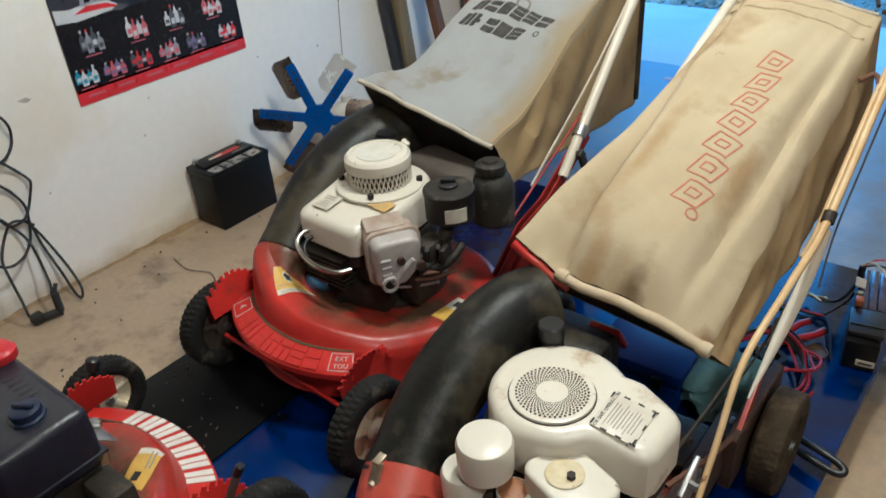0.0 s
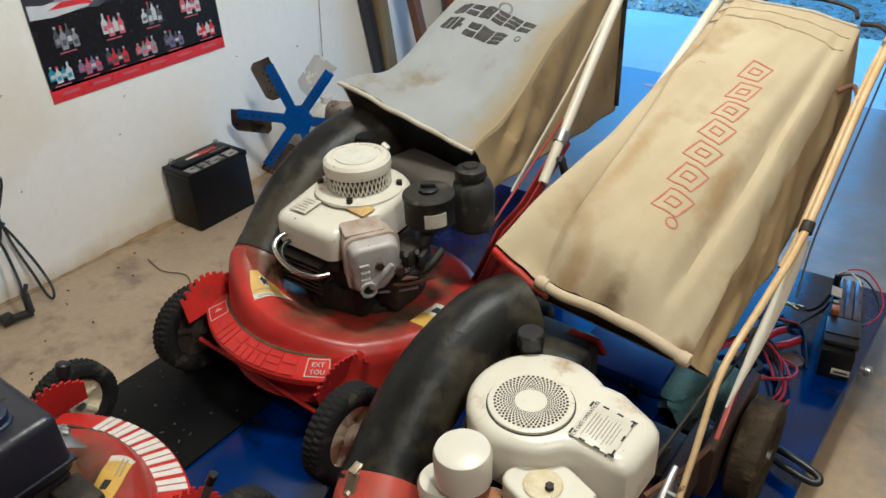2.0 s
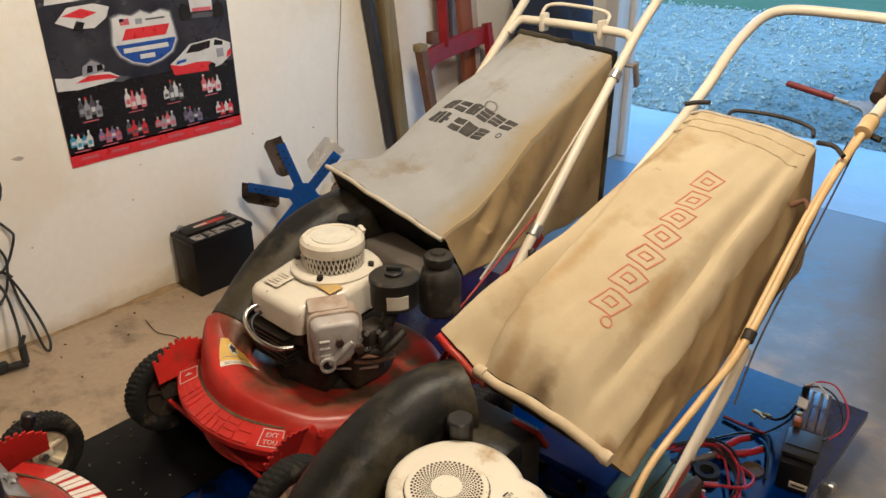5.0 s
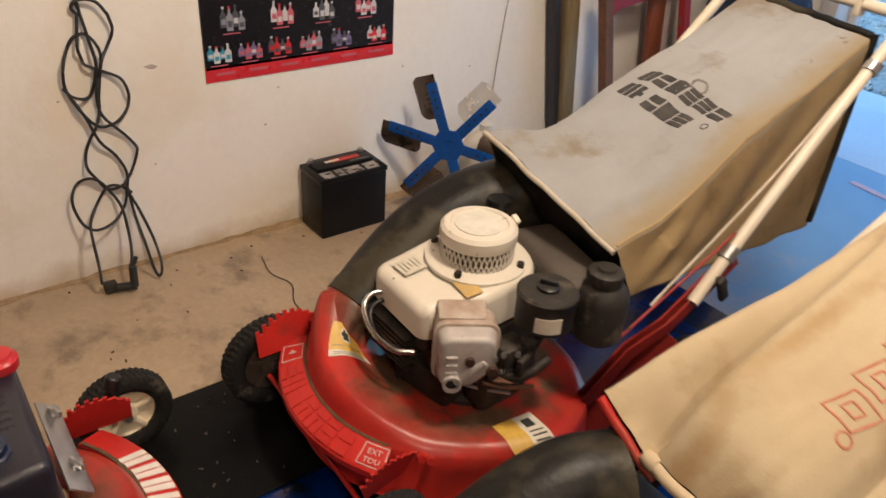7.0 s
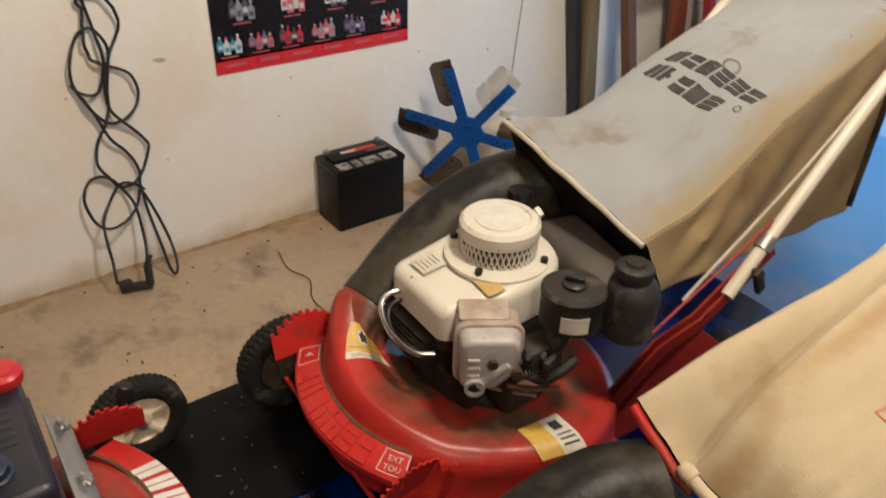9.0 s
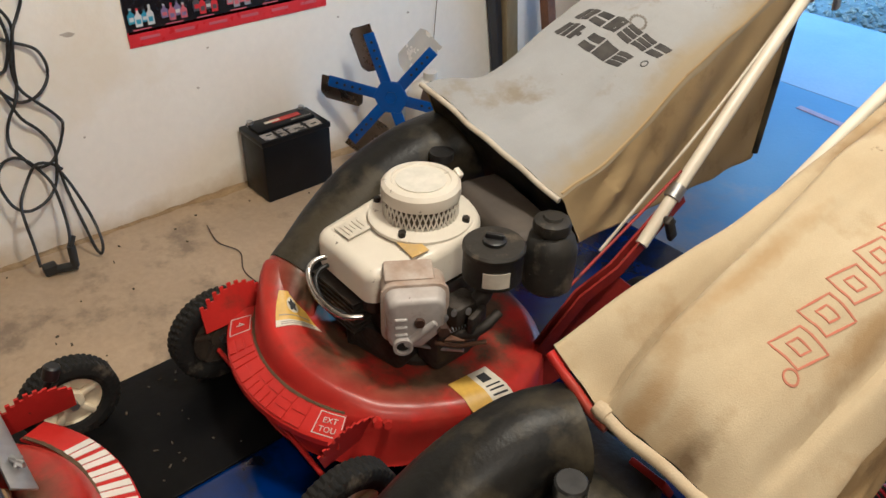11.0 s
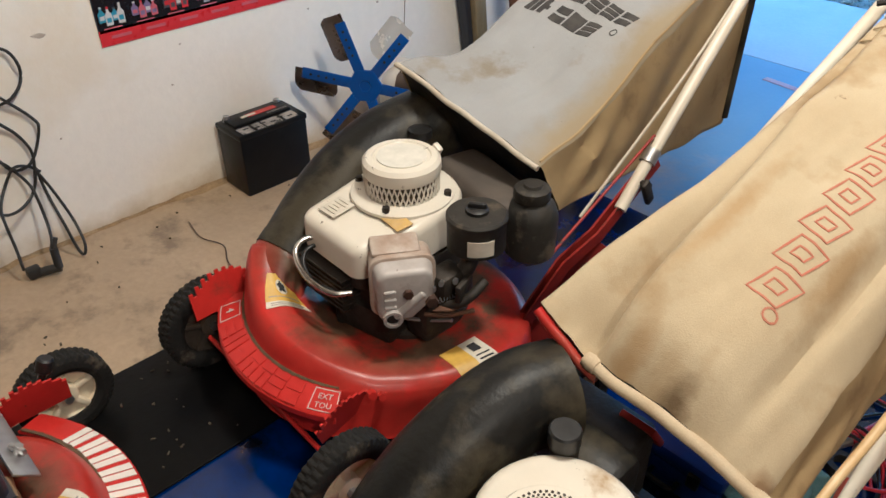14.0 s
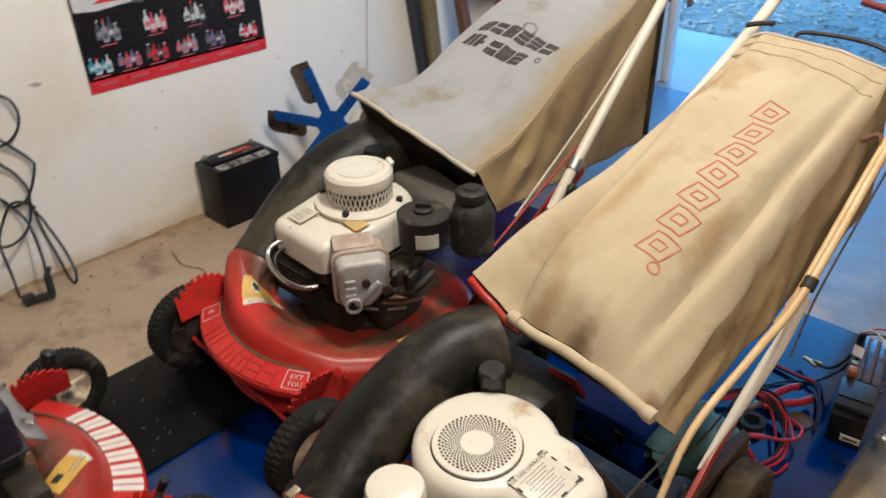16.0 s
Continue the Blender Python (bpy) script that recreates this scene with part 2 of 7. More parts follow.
FAN_STEEL = mat("bare_fan_blade_steel", (0.26, 0.215, 0.18), (0.19, 0.155, 0.125), 0.28, metal=0.9, scale=10, fine=0.05)
PAPER_BLACK = flat("poster_black", (0.012, 0.011, 0.014), 0.25)
PAPER_RED = flat("poster_red", (0.55, 0.025, 0.03), 0.3)
PAPER_WHITE = flat("poster_white", (0.62, 0.61, 0.61), 0.3)
PAPER_BLUE = flat("poster_blue", (0.03, 0.08, 0.36), 0.3)
PAPER_CYAN = flat("poster_cyan", (0.08, 0.28, 0.42), 0.3)
PAPER_GREY = flat("poster_grey", (0.30, 0.30, 0.34), 0.3)
PAPER_PINK = flat("poster_pink", (0.5, 0.12, 0.15), 0.3)
PAPER_SMOKE = mat("poster_smoke_print", (0.010, 0.011, 0.022), (0.05, 0.048, 0.060), 0.3, scale=6, fine=0.1, stain=(0.22, 0.21, 0.22), stain_at=0.585, stain_scale=7, wear=(0.02, 0.03, 0.12), wear_at=0.68, wear_scale=6)
STICK_YELLOW = mat("yellow_warning_sticker", (0.62, 0.40, 0.035), (0.50, 0.31, 0.03), 0.45, scale=30, fine=0.1, wear=(0.25, 0.14, 0.06), wear_at=0.7, wear_scale=60)
STICK_WHITE = mat("worn_white_sticker", (0.66, 0.62, 0.52), (0.52, 0.47, 0.37), 0.45, scale=30, fine=0.1)
LABEL_WORN = mat("scuffed_battery_label", (0.40, 0.37, 0.33), (0.16, 0.145, 0.13), 0.5, scale=26, fine=0.2, wear=(0.03, 0.028, 0.026), wear_at=0.55, wear_scale=40)
INK = flat("black_ink", (0.02, 0.02, 0.022), 0.7)
INK_FADED = mat("faded_dark_print", (0.024, 0.023, 0.024), (0.055, 0.05, 0.046), 0.85, scale=30, fine=0.2)
INK_RED = mat("faded_red_ink", (0.42, 0.135, 0.075), (0.38, 0.16, 0.09), 0.85, scale=40, fine=0.2)
LETTER_WHITE = flat("white_letter_paint", (0.74, 0.71, 0.66), 0.45)
LETTER_WORN = mat("worn_white_print", (0.60, 0.52, 0.48), (0.50, 0.38, 0.34), 0.5, scale=40, fine=0.1, wear=(0.38, 0.04, 0.02), wear_at=0.60, wear_scale=70)
RED_CAP = flat("red_plastic", (0.50, 0.015, 0.015), 0.35)
BLUE_CAP = flat("navy_plastic", (0.012, 0.02, 0.055), 0.4)
CORD = flat("black_cord_rubber", (0.02, 0.019, 0.018), 0.55)
WIRE_RED = flat("red_wire", (0.42, 0.012, 0.02), 0.4)
WIRE_BLACK = flat("black_wire", (0.012, 0.012, 0.014), 0.4)
WOOD_OLD = mat("weathered_board", (0.26, 0.20, 0.095), (0.17, 0.125, 0.055), 0.75, scale=5, bump=0.4, bscale=60, stretch=(6, 6, 0.6), fine=0.25)
WOOD_DARK = mat("dark_stained_post", (0.022, 0.024, 0.034), (0.04, 0.04, 0.05), 0.6, scale=6, fine=0.2, stretch=(5, 5, 0.6))
WOOD_ORANGE = mat("orange_brown_board", (0.27, 0.085, 0.028), (0.19, 0.055, 0.02), 0.6, scale=5, bump=0.3, stretch=(6, 6, 0.6), fine=0.2)
WOOD_PALE = mat("pale_board_edge", (0.50, 0.40, 0.32), (0.40, 0.31, 0.24), 0.7, scale=6, stretch=(6, 6, 0.6), fine=0.15)
BRACKET_RED = mat("dull_red_steel", (0.27, 0.022, 0.012), (0.18, 0.018, 0.010), 0.5, scale=14, fine=0.2, spec=0.25, wear=(0.05, 0.03, 0.02), wear_at=0.62, wear_scale=30)
TRUCK_RED = mat("chipped_red_steel", (0.27, 0.010, 0.012), (0.18, 0.009, 0.010), 0.45, scale=9, fine=0.15, wear=(0.13, 0.075, 0.04), wear_at=0.60, wear_scale=16)
DOOR_WHITE = mat("aged_white_door_paint", (0.66, 0.64, 0.60), (0.58, 0.55, 0.50), 0.5, scale=4, bump=0.2, bscale=40, stretch=(4, 4, 0.6), fine=0.08, wear=(0.30, 0.25, 0.19), wear_at=0.72, wear_scale=14)
DENIM = mat("dark_blue_cloth", (0.02, 0.028, 0.06), (0.012, 0.016, 0.035), 0.9, scale=9, fine=0.2, bump=0.3)
RAG = mat("teal_cloth_rag", (0.20, 0.32, 0.32), (0.10, 0.19, 0.22), 0.95, scale=16, bump=0.5, bscale=300, fine=0.2)
JUG = mat("milky_plastic", (0.66, 0.62, 0.55), (0.56, 0.52, 0.45), 0.4, scale=9, fine=0.06)
STONE = mat("blue_grey_gravel", (0.36, 0.39, 0.34), (0.21, 0.235, 0.20), 0.85, scale=14, bump=0.6, bscale=40, fine=0.4, wear=(0.55, 0.55, 0.54), wear_at=0.62, wear_scale=30)
GRASS = mat("grass_ground", (0.06, 0.12, 0.03), (0.10, 0.13, 0.05), 0.9, scale=3, bump=0.6, bscale=40, fine=0.4)
LAV = flat("faded_pink_tape", (0.55, 0.40, 0.45), 0.6)


# ---- building blocks ----
def finish(bm, name, angle=38):
    me = bpy.data.meshes.new(name)
    bmesh.ops.recalc_face_normals(bm, faces=bm.faces)
    bm.to_mesh(me)
    bm.free()
    for p in me.polygons:
        p.use_smooth = True
    me.set_sharp_from_angle(angle=radians(angle))
    return me


def base_of(ob):
    while ob.parent:
        ob = ob.parent
    return Vector(ob.location)


def part(name, bm, material, parent, label="", angle=38):
    """One mesh under a thing or part; bm is in world metres."""
    bmesh.ops.translate(bm, vec=-base_of(parent), verts=bm.verts)
    me = finish(bm, name, angle)
    me.materials.append(material)
    ob = new(name, me)
    ob.parent = parent
    return tagged(ob, label)


def thing(name, at, label, category, group=""):
    ob = new(name)
    ob.location = at
    return tagged(ob, label, category, group)


def solo(name, bm, material, label, category, group="", kind="", angle=38):
    me = finish(bm, name, angle)
    me.materials.append(material)
    return tagged(new(name, me), label, category, group, kind)


def join(*bms):
    out = bms[0]
    for b in bms[1:]:
        me = bpy.data.meshes.new("tmp")
        b.to_mesh(me)
        b.free()
        out.from_mesh(me)
        bpy.data.meshes.remove(me)
    return out


def box(c, s, bevel=0.0, m=None, seg=2):
    bm = bmesh.new()
    bmesh.ops.create_cube(bm, size=1)
    bmesh.ops.scale(bm, vec=s, verts=bm.verts)
    if bevel:
        bmesh.ops.bevel(bm, geom=bm.edges[:], offset=bevel, segments=seg, profile=0.5, affect="EDGES")
    if m is not None:
        bmesh.ops.transform(bm, matrix=m.to_3x3().to_4x4(), verts=bm.verts)
    bmesh.ops.translate(bm, vec=c, verts=bm.verts)
    return bm


def frame_to(z, x=(1, 0, 0)):
    z = Vector(z).normalized()
    x = Vector(x)
    x = (x - z * x.dot(z))
    if x.length < 1e-4:
        x = z.orthogonal()
    x.normalize()
    return Matrix((x, z.cross(x), z)).transposed().to_4x4()


def lathe(profile, seg=32, at=(0, 0, 0), axis=(0, 0, 1), hollow=False):
    """profile: (radius, height) from bottom to top along the axis."""
    bm = bmesh.new()
    rings = []
    for r, h in profile:
        if r < 1e-5:
            rings.append([bm.verts.new((0, 0, h))])
        else:
            rings.append([bm.verts.new((r * math.cos(2 * math.pi * k / seg), r * math.sin(2 * math.pi * k / seg), h)) for k in range(seg)])
    for a, b in zip(rings, rings[1:]):
        for k in range(seg):
            q = [a[k % len(a)], a[(k + 1) % len(a)], b[(k + 1) % len(b)], b[k % len(b)]]
            q = list(dict.fromkeys(q))
            if len(q) > 2:
                bm.faces.new(q)
    if hollow:
        for k in range(seg):
            bm.faces.new((rings[-1][k], rings[-1][(k + 1) % seg], rings[0][(k + 1) % seg], rings[0][k]))
    for ring in (rings[0], rings[-1]):
        if len(ring) > 2 and not hollow:
            bm.faces.new(ring)
    bmesh.ops.transform(bm, matrix=Matrix.Translation(at) @ frame_to(axis), verts=bm.verts)
    return bm


def cyl(p0, p1, r, r1=None, seg=20, bevel=0.0):
    p0, p1 = Vector(p0), Vector(p1)
    h = (p1 - p0).length
    r1 = r if r1 is None else r1
    prof = [(r, 0), (r1, h)] if not bevel else [(r - bevel, 0), (r, bevel), (r1, h - bevel), (r1 - bevel, h)]
    return lathe(prof, seg, p0, p1 - p0)


def smooth_path(pts, n=8):
    pts = [Vector(p) for p in pts]
    out = []
    ext = [2 * pts[0] - pts[1]] + pts + [2 * pts[-1] - pts[-2]]
    for i in range(1, len(ext) - 2):
        a, b, c, d = ext[i - 1:i + 3]
        for k in range(n):
            t = k / n
            out.append(0.5 * (2 * b + (c - a) * t + (2 * a - 5 * b + 4 * c - d) * t * t + (3 * b - a - 3 * c + d) * t ** 3))
    out.append(pts[-1])
    return out


def sweep(path, section, up=(0, 0, 1), scales=None, closed=True, caps=True):
    """section: (side, up) points swept along a path; scales: per point (side, up)."""
    bm = bmesh.new()
    rings = []
    up = Vector(up)
    for i, p in enumerate(path):
        d = (path[min(i + 1, len(path) - 1)] - path[max(i - 1, 0)]).normalized()
        side = d.cross(up)
        side = side.normalized() if side.length > 1e-4 else d.orthogonal().normalized()
        u = side.cross(d)
        sx, sy = scales[i] if scales else (1, 1)
        rings.append([bm.verts.new(p + side * a * sx + u * b * sy) for a, b in section])
    m = len(section)
    for a, b in zip(rings, rings[1:]):
        for k in range(m if closed else m - 1):
            bm.faces.new((a[k], a[(k + 1) % m], b[(k + 1) % m], b[k]))
    if caps and closed:
        bm.faces.new(rings[0])
        bm.faces.new(rings[-1])
    return bm


def ring_section(r, seg=12, squash=1.0):
    return [(r * math.cos(2 * math.pi * k / seg), r * squash * math.sin(2 * math.pi * k / seg)) for k in range(seg)]


def tube(pts, r, seg=12, n=6, smooth=True, up=(0.13, 0.21, 0.97)):
    return sweep(smooth_path(pts, n) if smooth else [Vector(p) for p in pts], ring_section(r, seg), up)


def sheet_metal(pts, thick):
    """A flat folded plate through the given corners."""
    pts = [Vector(p) for p in pts]
    nr = sum(((a - pts[0]).cross(b - pts[0]) for a, b in zip(pts[1:], pts[2:])), Vector()).normalized() * thick / 2
    bm = bmesh.new()
    up, lo = [bm.verts.new(p + nr) for p in pts], [bm.verts.new(p - nr) for p in pts]
    mid_u, mid_l = [bm.verts.new(sum(pts, Vector()) / len(pts) + nr * k) for k in (1, -1)]
    for k in range(len(pts)):
        q = (k + 1) % len(pts)
        bm.faces.new((up[k], up[q], mid_u))
        bm.faces.new((lo[q], lo[k], mid_l))
        bm.faces.new((up[q], up[k], lo[k], lo[q]))
    return bm


def prism(outline, z0, z1, bevel=0.0, seg=3):
    """Upright prism over an (x, y) outline."""
    bm = bmesh.new()
    vs = [bm.verts.new((x, y, z0)) for x, y in outline]
    f = bm.faces.new(vs)
    r = bmesh.ops.extrude_face_region(bm, geom=[f])
    top = [v for v in r["geom"] if isinstance(v, bmesh.types.BMVert)]
    bmesh.ops.translate(bm, vec=(0, 0, z1 - z0), verts=top)
    if bevel:
        es = [e for e in bm.edges if all(v in top for v in e.verts)]
        bmesh.ops.bevel(bm, geom=es, offset=bevel, segments=seg, profile=0.5, affect="EDGES")
    return bm


def hull2d(pts):
    pts = sorted(set((round(x, 5), round(y, 5)) for x, y in pts))
    def half(ps):
        h = []
        for p in ps:
            while len(h) > 1 and (h[-1][0] - h[-2][0]) * (p[1] - h[-2][1]) - (h[-1][1] - h[-2][1]) * (p[0] - h[-2][0]) <= 0:
                h.pop()
            h.append(p)
        return h[:-1]
    return half(pts) + half(pts[::-1])


def circle2d(x, y, r, n=28):
    return [(x + r * math.cos(2 * math.pi * k / n), y + r * math.sin(2 * math.pi * k / n)) for k in range(n)]


def patch(surface, us, vs, lift=0.0015):
    """A thin sheet that lies on surface(u, v) -> (place, normal)."""
    bm = bmesh.new()
    low, high = {}, {}
    for i, u in enumerate(us):
        for j, v in enumerate(vs):
            p, n = surface(u, v)
            low[i, j], high[i, j] = bm.verts.new(p - n * 0.001), bm.verts.new(p + n * lift)
    a, b = len(us), len(vs)
    for i in range(a - 1):
        for j in range(b - 1):
            bm.faces.new((high[i, j], high[i + 1, j], high[i + 1, j + 1], high[i, j + 1]))
    rim = [(i, 0) for i in range(a)] + [(a - 1, j) for j in range(1, b)] + [(i, b - 1) for i in range(a - 2, -1, -1)] + [(0, j) for j in range(b - 2, 0, -1)]
    for p, q in zip(rim, rim[1:] + rim[:1]):
        bm.faces.new((low[p], low[q], high[q], high[p]))
    return bm


def lin(a, b, n):
    return [a + (b - a) * k / (n - 1) for k in range(n)]


def words(text, size, m, depth=0.0006):
    c = bpy.data.curves.new("text", "FONT")
    c.body, c.size, c.extrude, c.align_x, c.align_y = text, size, depth, "CENTER", "CENTER"
    c.resolution_u = 2
    ob = bpy.data.objects.new("text", c)
    scene.collection.objects.link(ob)
    me = bpy.data.meshes.new_from_object(ob.evaluated_get(bpy.context.evaluated_depsgraph_get()))
    bpy.data.objects.remove(ob)
    bm = bmesh.new()
    bm.from_mesh(me)
    bpy.data.meshes.remove(me)
    bmesh.ops.transform(bm, matrix=m, verts=bm.verts)
    return bm


# ---- the garage ----
def wall(name, c, s, material=None):
    return solo(name, box(c, s), material or WALL, kind="structure", label="garage wall: scuffed white plaster in view, dark out of view", category="wall")


TOP0 = 0.10
floor = solo("floor", box((2.0, 0.55, -0.1), (4.3, 6.1, 0.2)), FLOOR, "bare stained concrete garage floor, door light and shade in its colour", "floor", kind="structure")
wall("wall_west", (-0.075, 0.55, 1.25), (0.15, 6.1, 2.5))
wall("wall_east", (4.225, 0.55, 1.25), (0.15, 6.1, 2.5), UNSEEN_DARK)
wall("wall_south", (2.075, -2.575, 1.25), (4.15, 0.15, 2.5), UNSEEN_DARK)
wall("wall_north_a", (0.2, 3.675, 1.25), (0.4, 0.15, 2.5))
wall("wall_north_b", (3.45, 3.675, 1.25), (1.4, 0.15, 2.5))
wall("wall_north_c", (1.575, 3.675, 2.3), (2.35, 0.15, 0.4))
solo("ceiling", box((2.0, 0.55, 2.56), (4.3, 6.1, 0.12)), UNSEEN_DARK, "unseen garage ceiling, dark to cut bounced light", "ceiling", kind="structure")
solo("driveway_apron", box((1.2, 4.11, -0.104), (8.0, 0.99, 0.2)), APRON, "worn concrete apron outside the garage door", "pavement", kind="structure")

dl = bmesh.new()
rows = []
for k in range(261):
    y = -1.0 + 4.6 * k / 260
    a = 0.004 + 0.032 * abs(noise.noise((y * 3.1, 0.3, 0))) + 0.008 * noise.noise((y * 17, 2, 0))
    b = 0.002 + 0.026 * abs(noise.noise((y * 2.3, 5.3, 0))) + 0.006 * noise.noise((y * 21, 7, 0))
    rows.append([dl.verts.new(q) for q in ((0.0005, y, max(b, 0.004)), (max(a, 0.004) * 0.3, y, max(b, 0.004) * 0.3), (max(a, 0.006) * 1.6, y, 0.0006), (0.0005, y, 0.0004))])
for a, b in zip(rows, rows[1:]):
    for k in range(4):
        dl.faces.new((a[k], a[(k + 1) % 4], b[(k + 1) % 4], b[k]))
solo("dirt_line", dl, mat("sandy_dirt", (0.36, 0.26, 0.13), (0.24, 0.165, 0.08), 0.95, scale=20, bump=0.6, bscale=120, fine=0.3), "sandy dirt gathered along the foot of the wall", "dirt", kind="stuff")
cr0 = random.Random(11)
CHIP = mat("bare_grey_plaster", (0.52, 0.46, 0.38), (0.34, 0.29, 0.23), 0.9, scale=40, fine=0.3)
chips = []
for y, z, r in ((0.484, 0.647, 0.006), (0.469, 0.599, 0.010), (0.536, 0.504, 0.009), (1.003, 0.572, 0.015), (0.582, 0.590, 0.005), (0.769, 0.518, 0.005), (1.313, 0.352, 0.004), (0.543, 0.502, 0.006), (1.555, 0.618, 0.006), (1.80, 0.46, 0.004), (2.08, 0.42, 0.005), (0.98, 0.30, 0.004), (1.36, 0.46, 0.004)):
    n_ = 9
    base_ = [(y + r * (0.5 + cr0.random()) * math.cos(2 * math.pi * k / n_), z + r * (0.35 + 0.7 * cr0.random()) * math.sin(2 * math.pi * k / n_)) for k in range(n_)]
    bm = bmesh.new()
    lo_ = [bm.verts.new((-0.001, a, b)) for a, b in base_]
    hi_ = [bm.verts.new((0.0012, y + (a - y) * 0.8, z + (b - z) * 0.8)) for a, b in base_]
    bm.faces.new(hi_)
    for k in range(n_):
        bm.faces.new((lo_[k], lo_[(k + 1) % n_], hi_[(k + 1) % n_], hi_[k]))
    chips.append(bm)
solo("plaster_chips", join(*chips), CHIP, "small grey knocks and chips in the wall plaster", "chips", kind="stuff")
db = []
for k in range(36):
    x, y = 0.05 + 0.6 * cr0.random() ** 1.5, 0.3 + 2.0 * cr0.random()
    db.append(box((x, y, 0.003), (0.002 + 0.008 * cr0.random(), 0.002 + 0.003 * cr0.random(), 0.003), 0, Matrix.Rotation(cr0.uniform(0, 3), 4, "Z")))
for k in range(18):
    x, y = 0.76 + 0.28 * cr0.random(), 0.68 + 0.18 * cr0.random()
    db.append(box((x, y, TOP0 + 0.0075), (0.002 + 0.007 * cr0.random(), 0.0015 + 0.002 * cr0.random(), 0.002), 0, Matrix.Rotation(cr0.uniform(0, 3), 4, "Z")))
solo("debris", join(*db), mat("dry_debris", (0.055, 0.042, 0.026), (0.105, 0.082, 0.050), 0.9, scale=30), "scattered dry crumbs and grass on floor and table", "debris", kind="stuff")

jamb = thing("door_frame", (0.45, 3.66, 0), "white painted wooden door frame of the open doorway", "door frame")
part("jamb", box((0.435, 3.66, 1.04), (0.07, 0.20, 2.08), 0.006), DOOR_WHITE, jamb)
part("stop", box((0.485, 3.70, 1.04), (0.03, 0.05, 2.08), 0.004), DOOR_WHITE, jamb)
part("head", box((1.59, 3.66, 2.10), (2.38, 0.20, 0.05), 0.006), DOOR_WHITE, jamb)

door = thing("door_leaf", (1.77, 3.62, 0), "closed white painted wooden garage door leaf with recessed panels", "door")
part("stile", box((1.845, 3.62, 1.04), (0.15, 0.045, 2.04), 0.004), DOOR_WHITE, door)
part("stile", box((2.68, 3.62, 1.04), (0.13, 0.045, 2.04), 0.004), DOOR_WHITE, door)
for z, h in ((0.07, 0.10), (0.575, 0.12), (1.28, 0.12), (2.0, 0.12)):
    part("rail", box((2.267, 3.62, z), (0.694, 0.043, h), 0.004), DOOR_WHITE, door)
for z, h in ((0.318, 0.42), (0.93, 0.60), (1.64, 0.61)):
    part("panel", box((2.257, 3.625, z), (0.73, 0.018, h), 0.003), DOOR_WHITE, door)

# ground outside: gravel to the grass, one sheet to the horizon
gb = bmesh.new()
nx, ny = 60, 60
xs = [-60 + 124 * (k / nx) for k in range(nx + 1)]
ys = [4.675 + 95 * (k / ny) ** 2.2 for k in range(ny + 1)]
gv = [[gb.verts.new((x, y, -0.035 + 0.03 * noise.noise((x * 0.8, y * 0.8, 0)))) for x in xs] for y in ys]
for j in range(ny):
    for i in range(nx):
        gb.faces.new((gv[j][i], gv[j][i + 1], gv[j + 1][i + 1], gv[j + 1][i]))
ground = solo("ground", gb, STONE, "grey gravel yard outside the door", "ground", kind="structure")
ground.data.materials.append(GRASS)
for p in ground.data.polygons:
    if p.center.y > 9.0:
        p.material_index = 1

rng = np.random.default_rng(4)
N = 9000
unit = np.array([(1, 0, 0), (-1, 0, 0), (0, 1, 0), (0, -1, 0), (0, 0, 1), (0, 0, -1)], float)
tri8 = np.array([(0, 2, 4), (2, 1, 4), (1, 3, 4), (3, 0, 4), (2, 0, 5), (1, 2, 5), (3, 1, 5), (0, 3, 5)])
yy = 4.69 + 4.6 * rng.random(N) ** 1.3
cx = np.stack([-2.8 + 5.4 * rng.random(N) + (yy - 4.7) * -0.12, yy, -0.028 + 0.014 * rng.random(N)], 1)
size = 0.008 + 0.016 * rng.random((N, 1, 1)) ** 2
verts = unit[None] * size * (0.6 + 0.8 * rng.random((N, 6, 1)))
ang = rng.random(N) * 6.283
ca, sa = np.cos(ang)[:, None], np.sin(ang)[:, None]
vx = verts[..., 0] * ca - verts[..., 1] * sa
vy = verts[..., 0] * sa + verts[..., 1] * ca
vz = verts[..., 2] * 0.75 + 0.25 * verts[..., 0]
allv = np.stack([vx, vy, vz], -1) + cx[:, None]
me = bpy.data.meshes.new("gravel")
me.from_pydata(allv.reshape(-1, 3).tolist(), [], (tri8[None] + 6 * np.arange(N)[:, None, None]).reshape(-1, 3).tolist())
me.materials.append(STONE)
tagged(new("gravel", me), "loose grey gravel stones in the yard", "gravel", kind="stuff")

# ---- low work table that carries the mowers ----
TOP = 0.10
table = thing("lift_table", (1.38, 0.7, 0), "low blue painted work table carrying lawn mowers", "table")
part("tabletop", prism([(0.715, -0.66), (1.978, -0.66), (2.068, 2.06), (0.715, 2.06)], TOP - 0.025, TOP, 0.004), TABLE_BLUE, table)
for x in (0.80, 1.93):
    part("side_rail", box((x, 0.70, 0.0375), (0.06, 2.60, 0.075), 0.004), TABLE_BLUE, table)
for y in (-0.55, 0.7, 1.95):
    part("cross_rail", box((1.385, y, 0.0375), (1.10, 0.06, 0.072), 0.004), TABLE_BLUE, table)
sheet = solo("rubber_sheet", box((0.885, 0.45, TOP + 0.003), (0.335, 2.2, 0.006), 0.002), TABLE_BLACK, "black rubber sheet lying on the blue table", "mat")


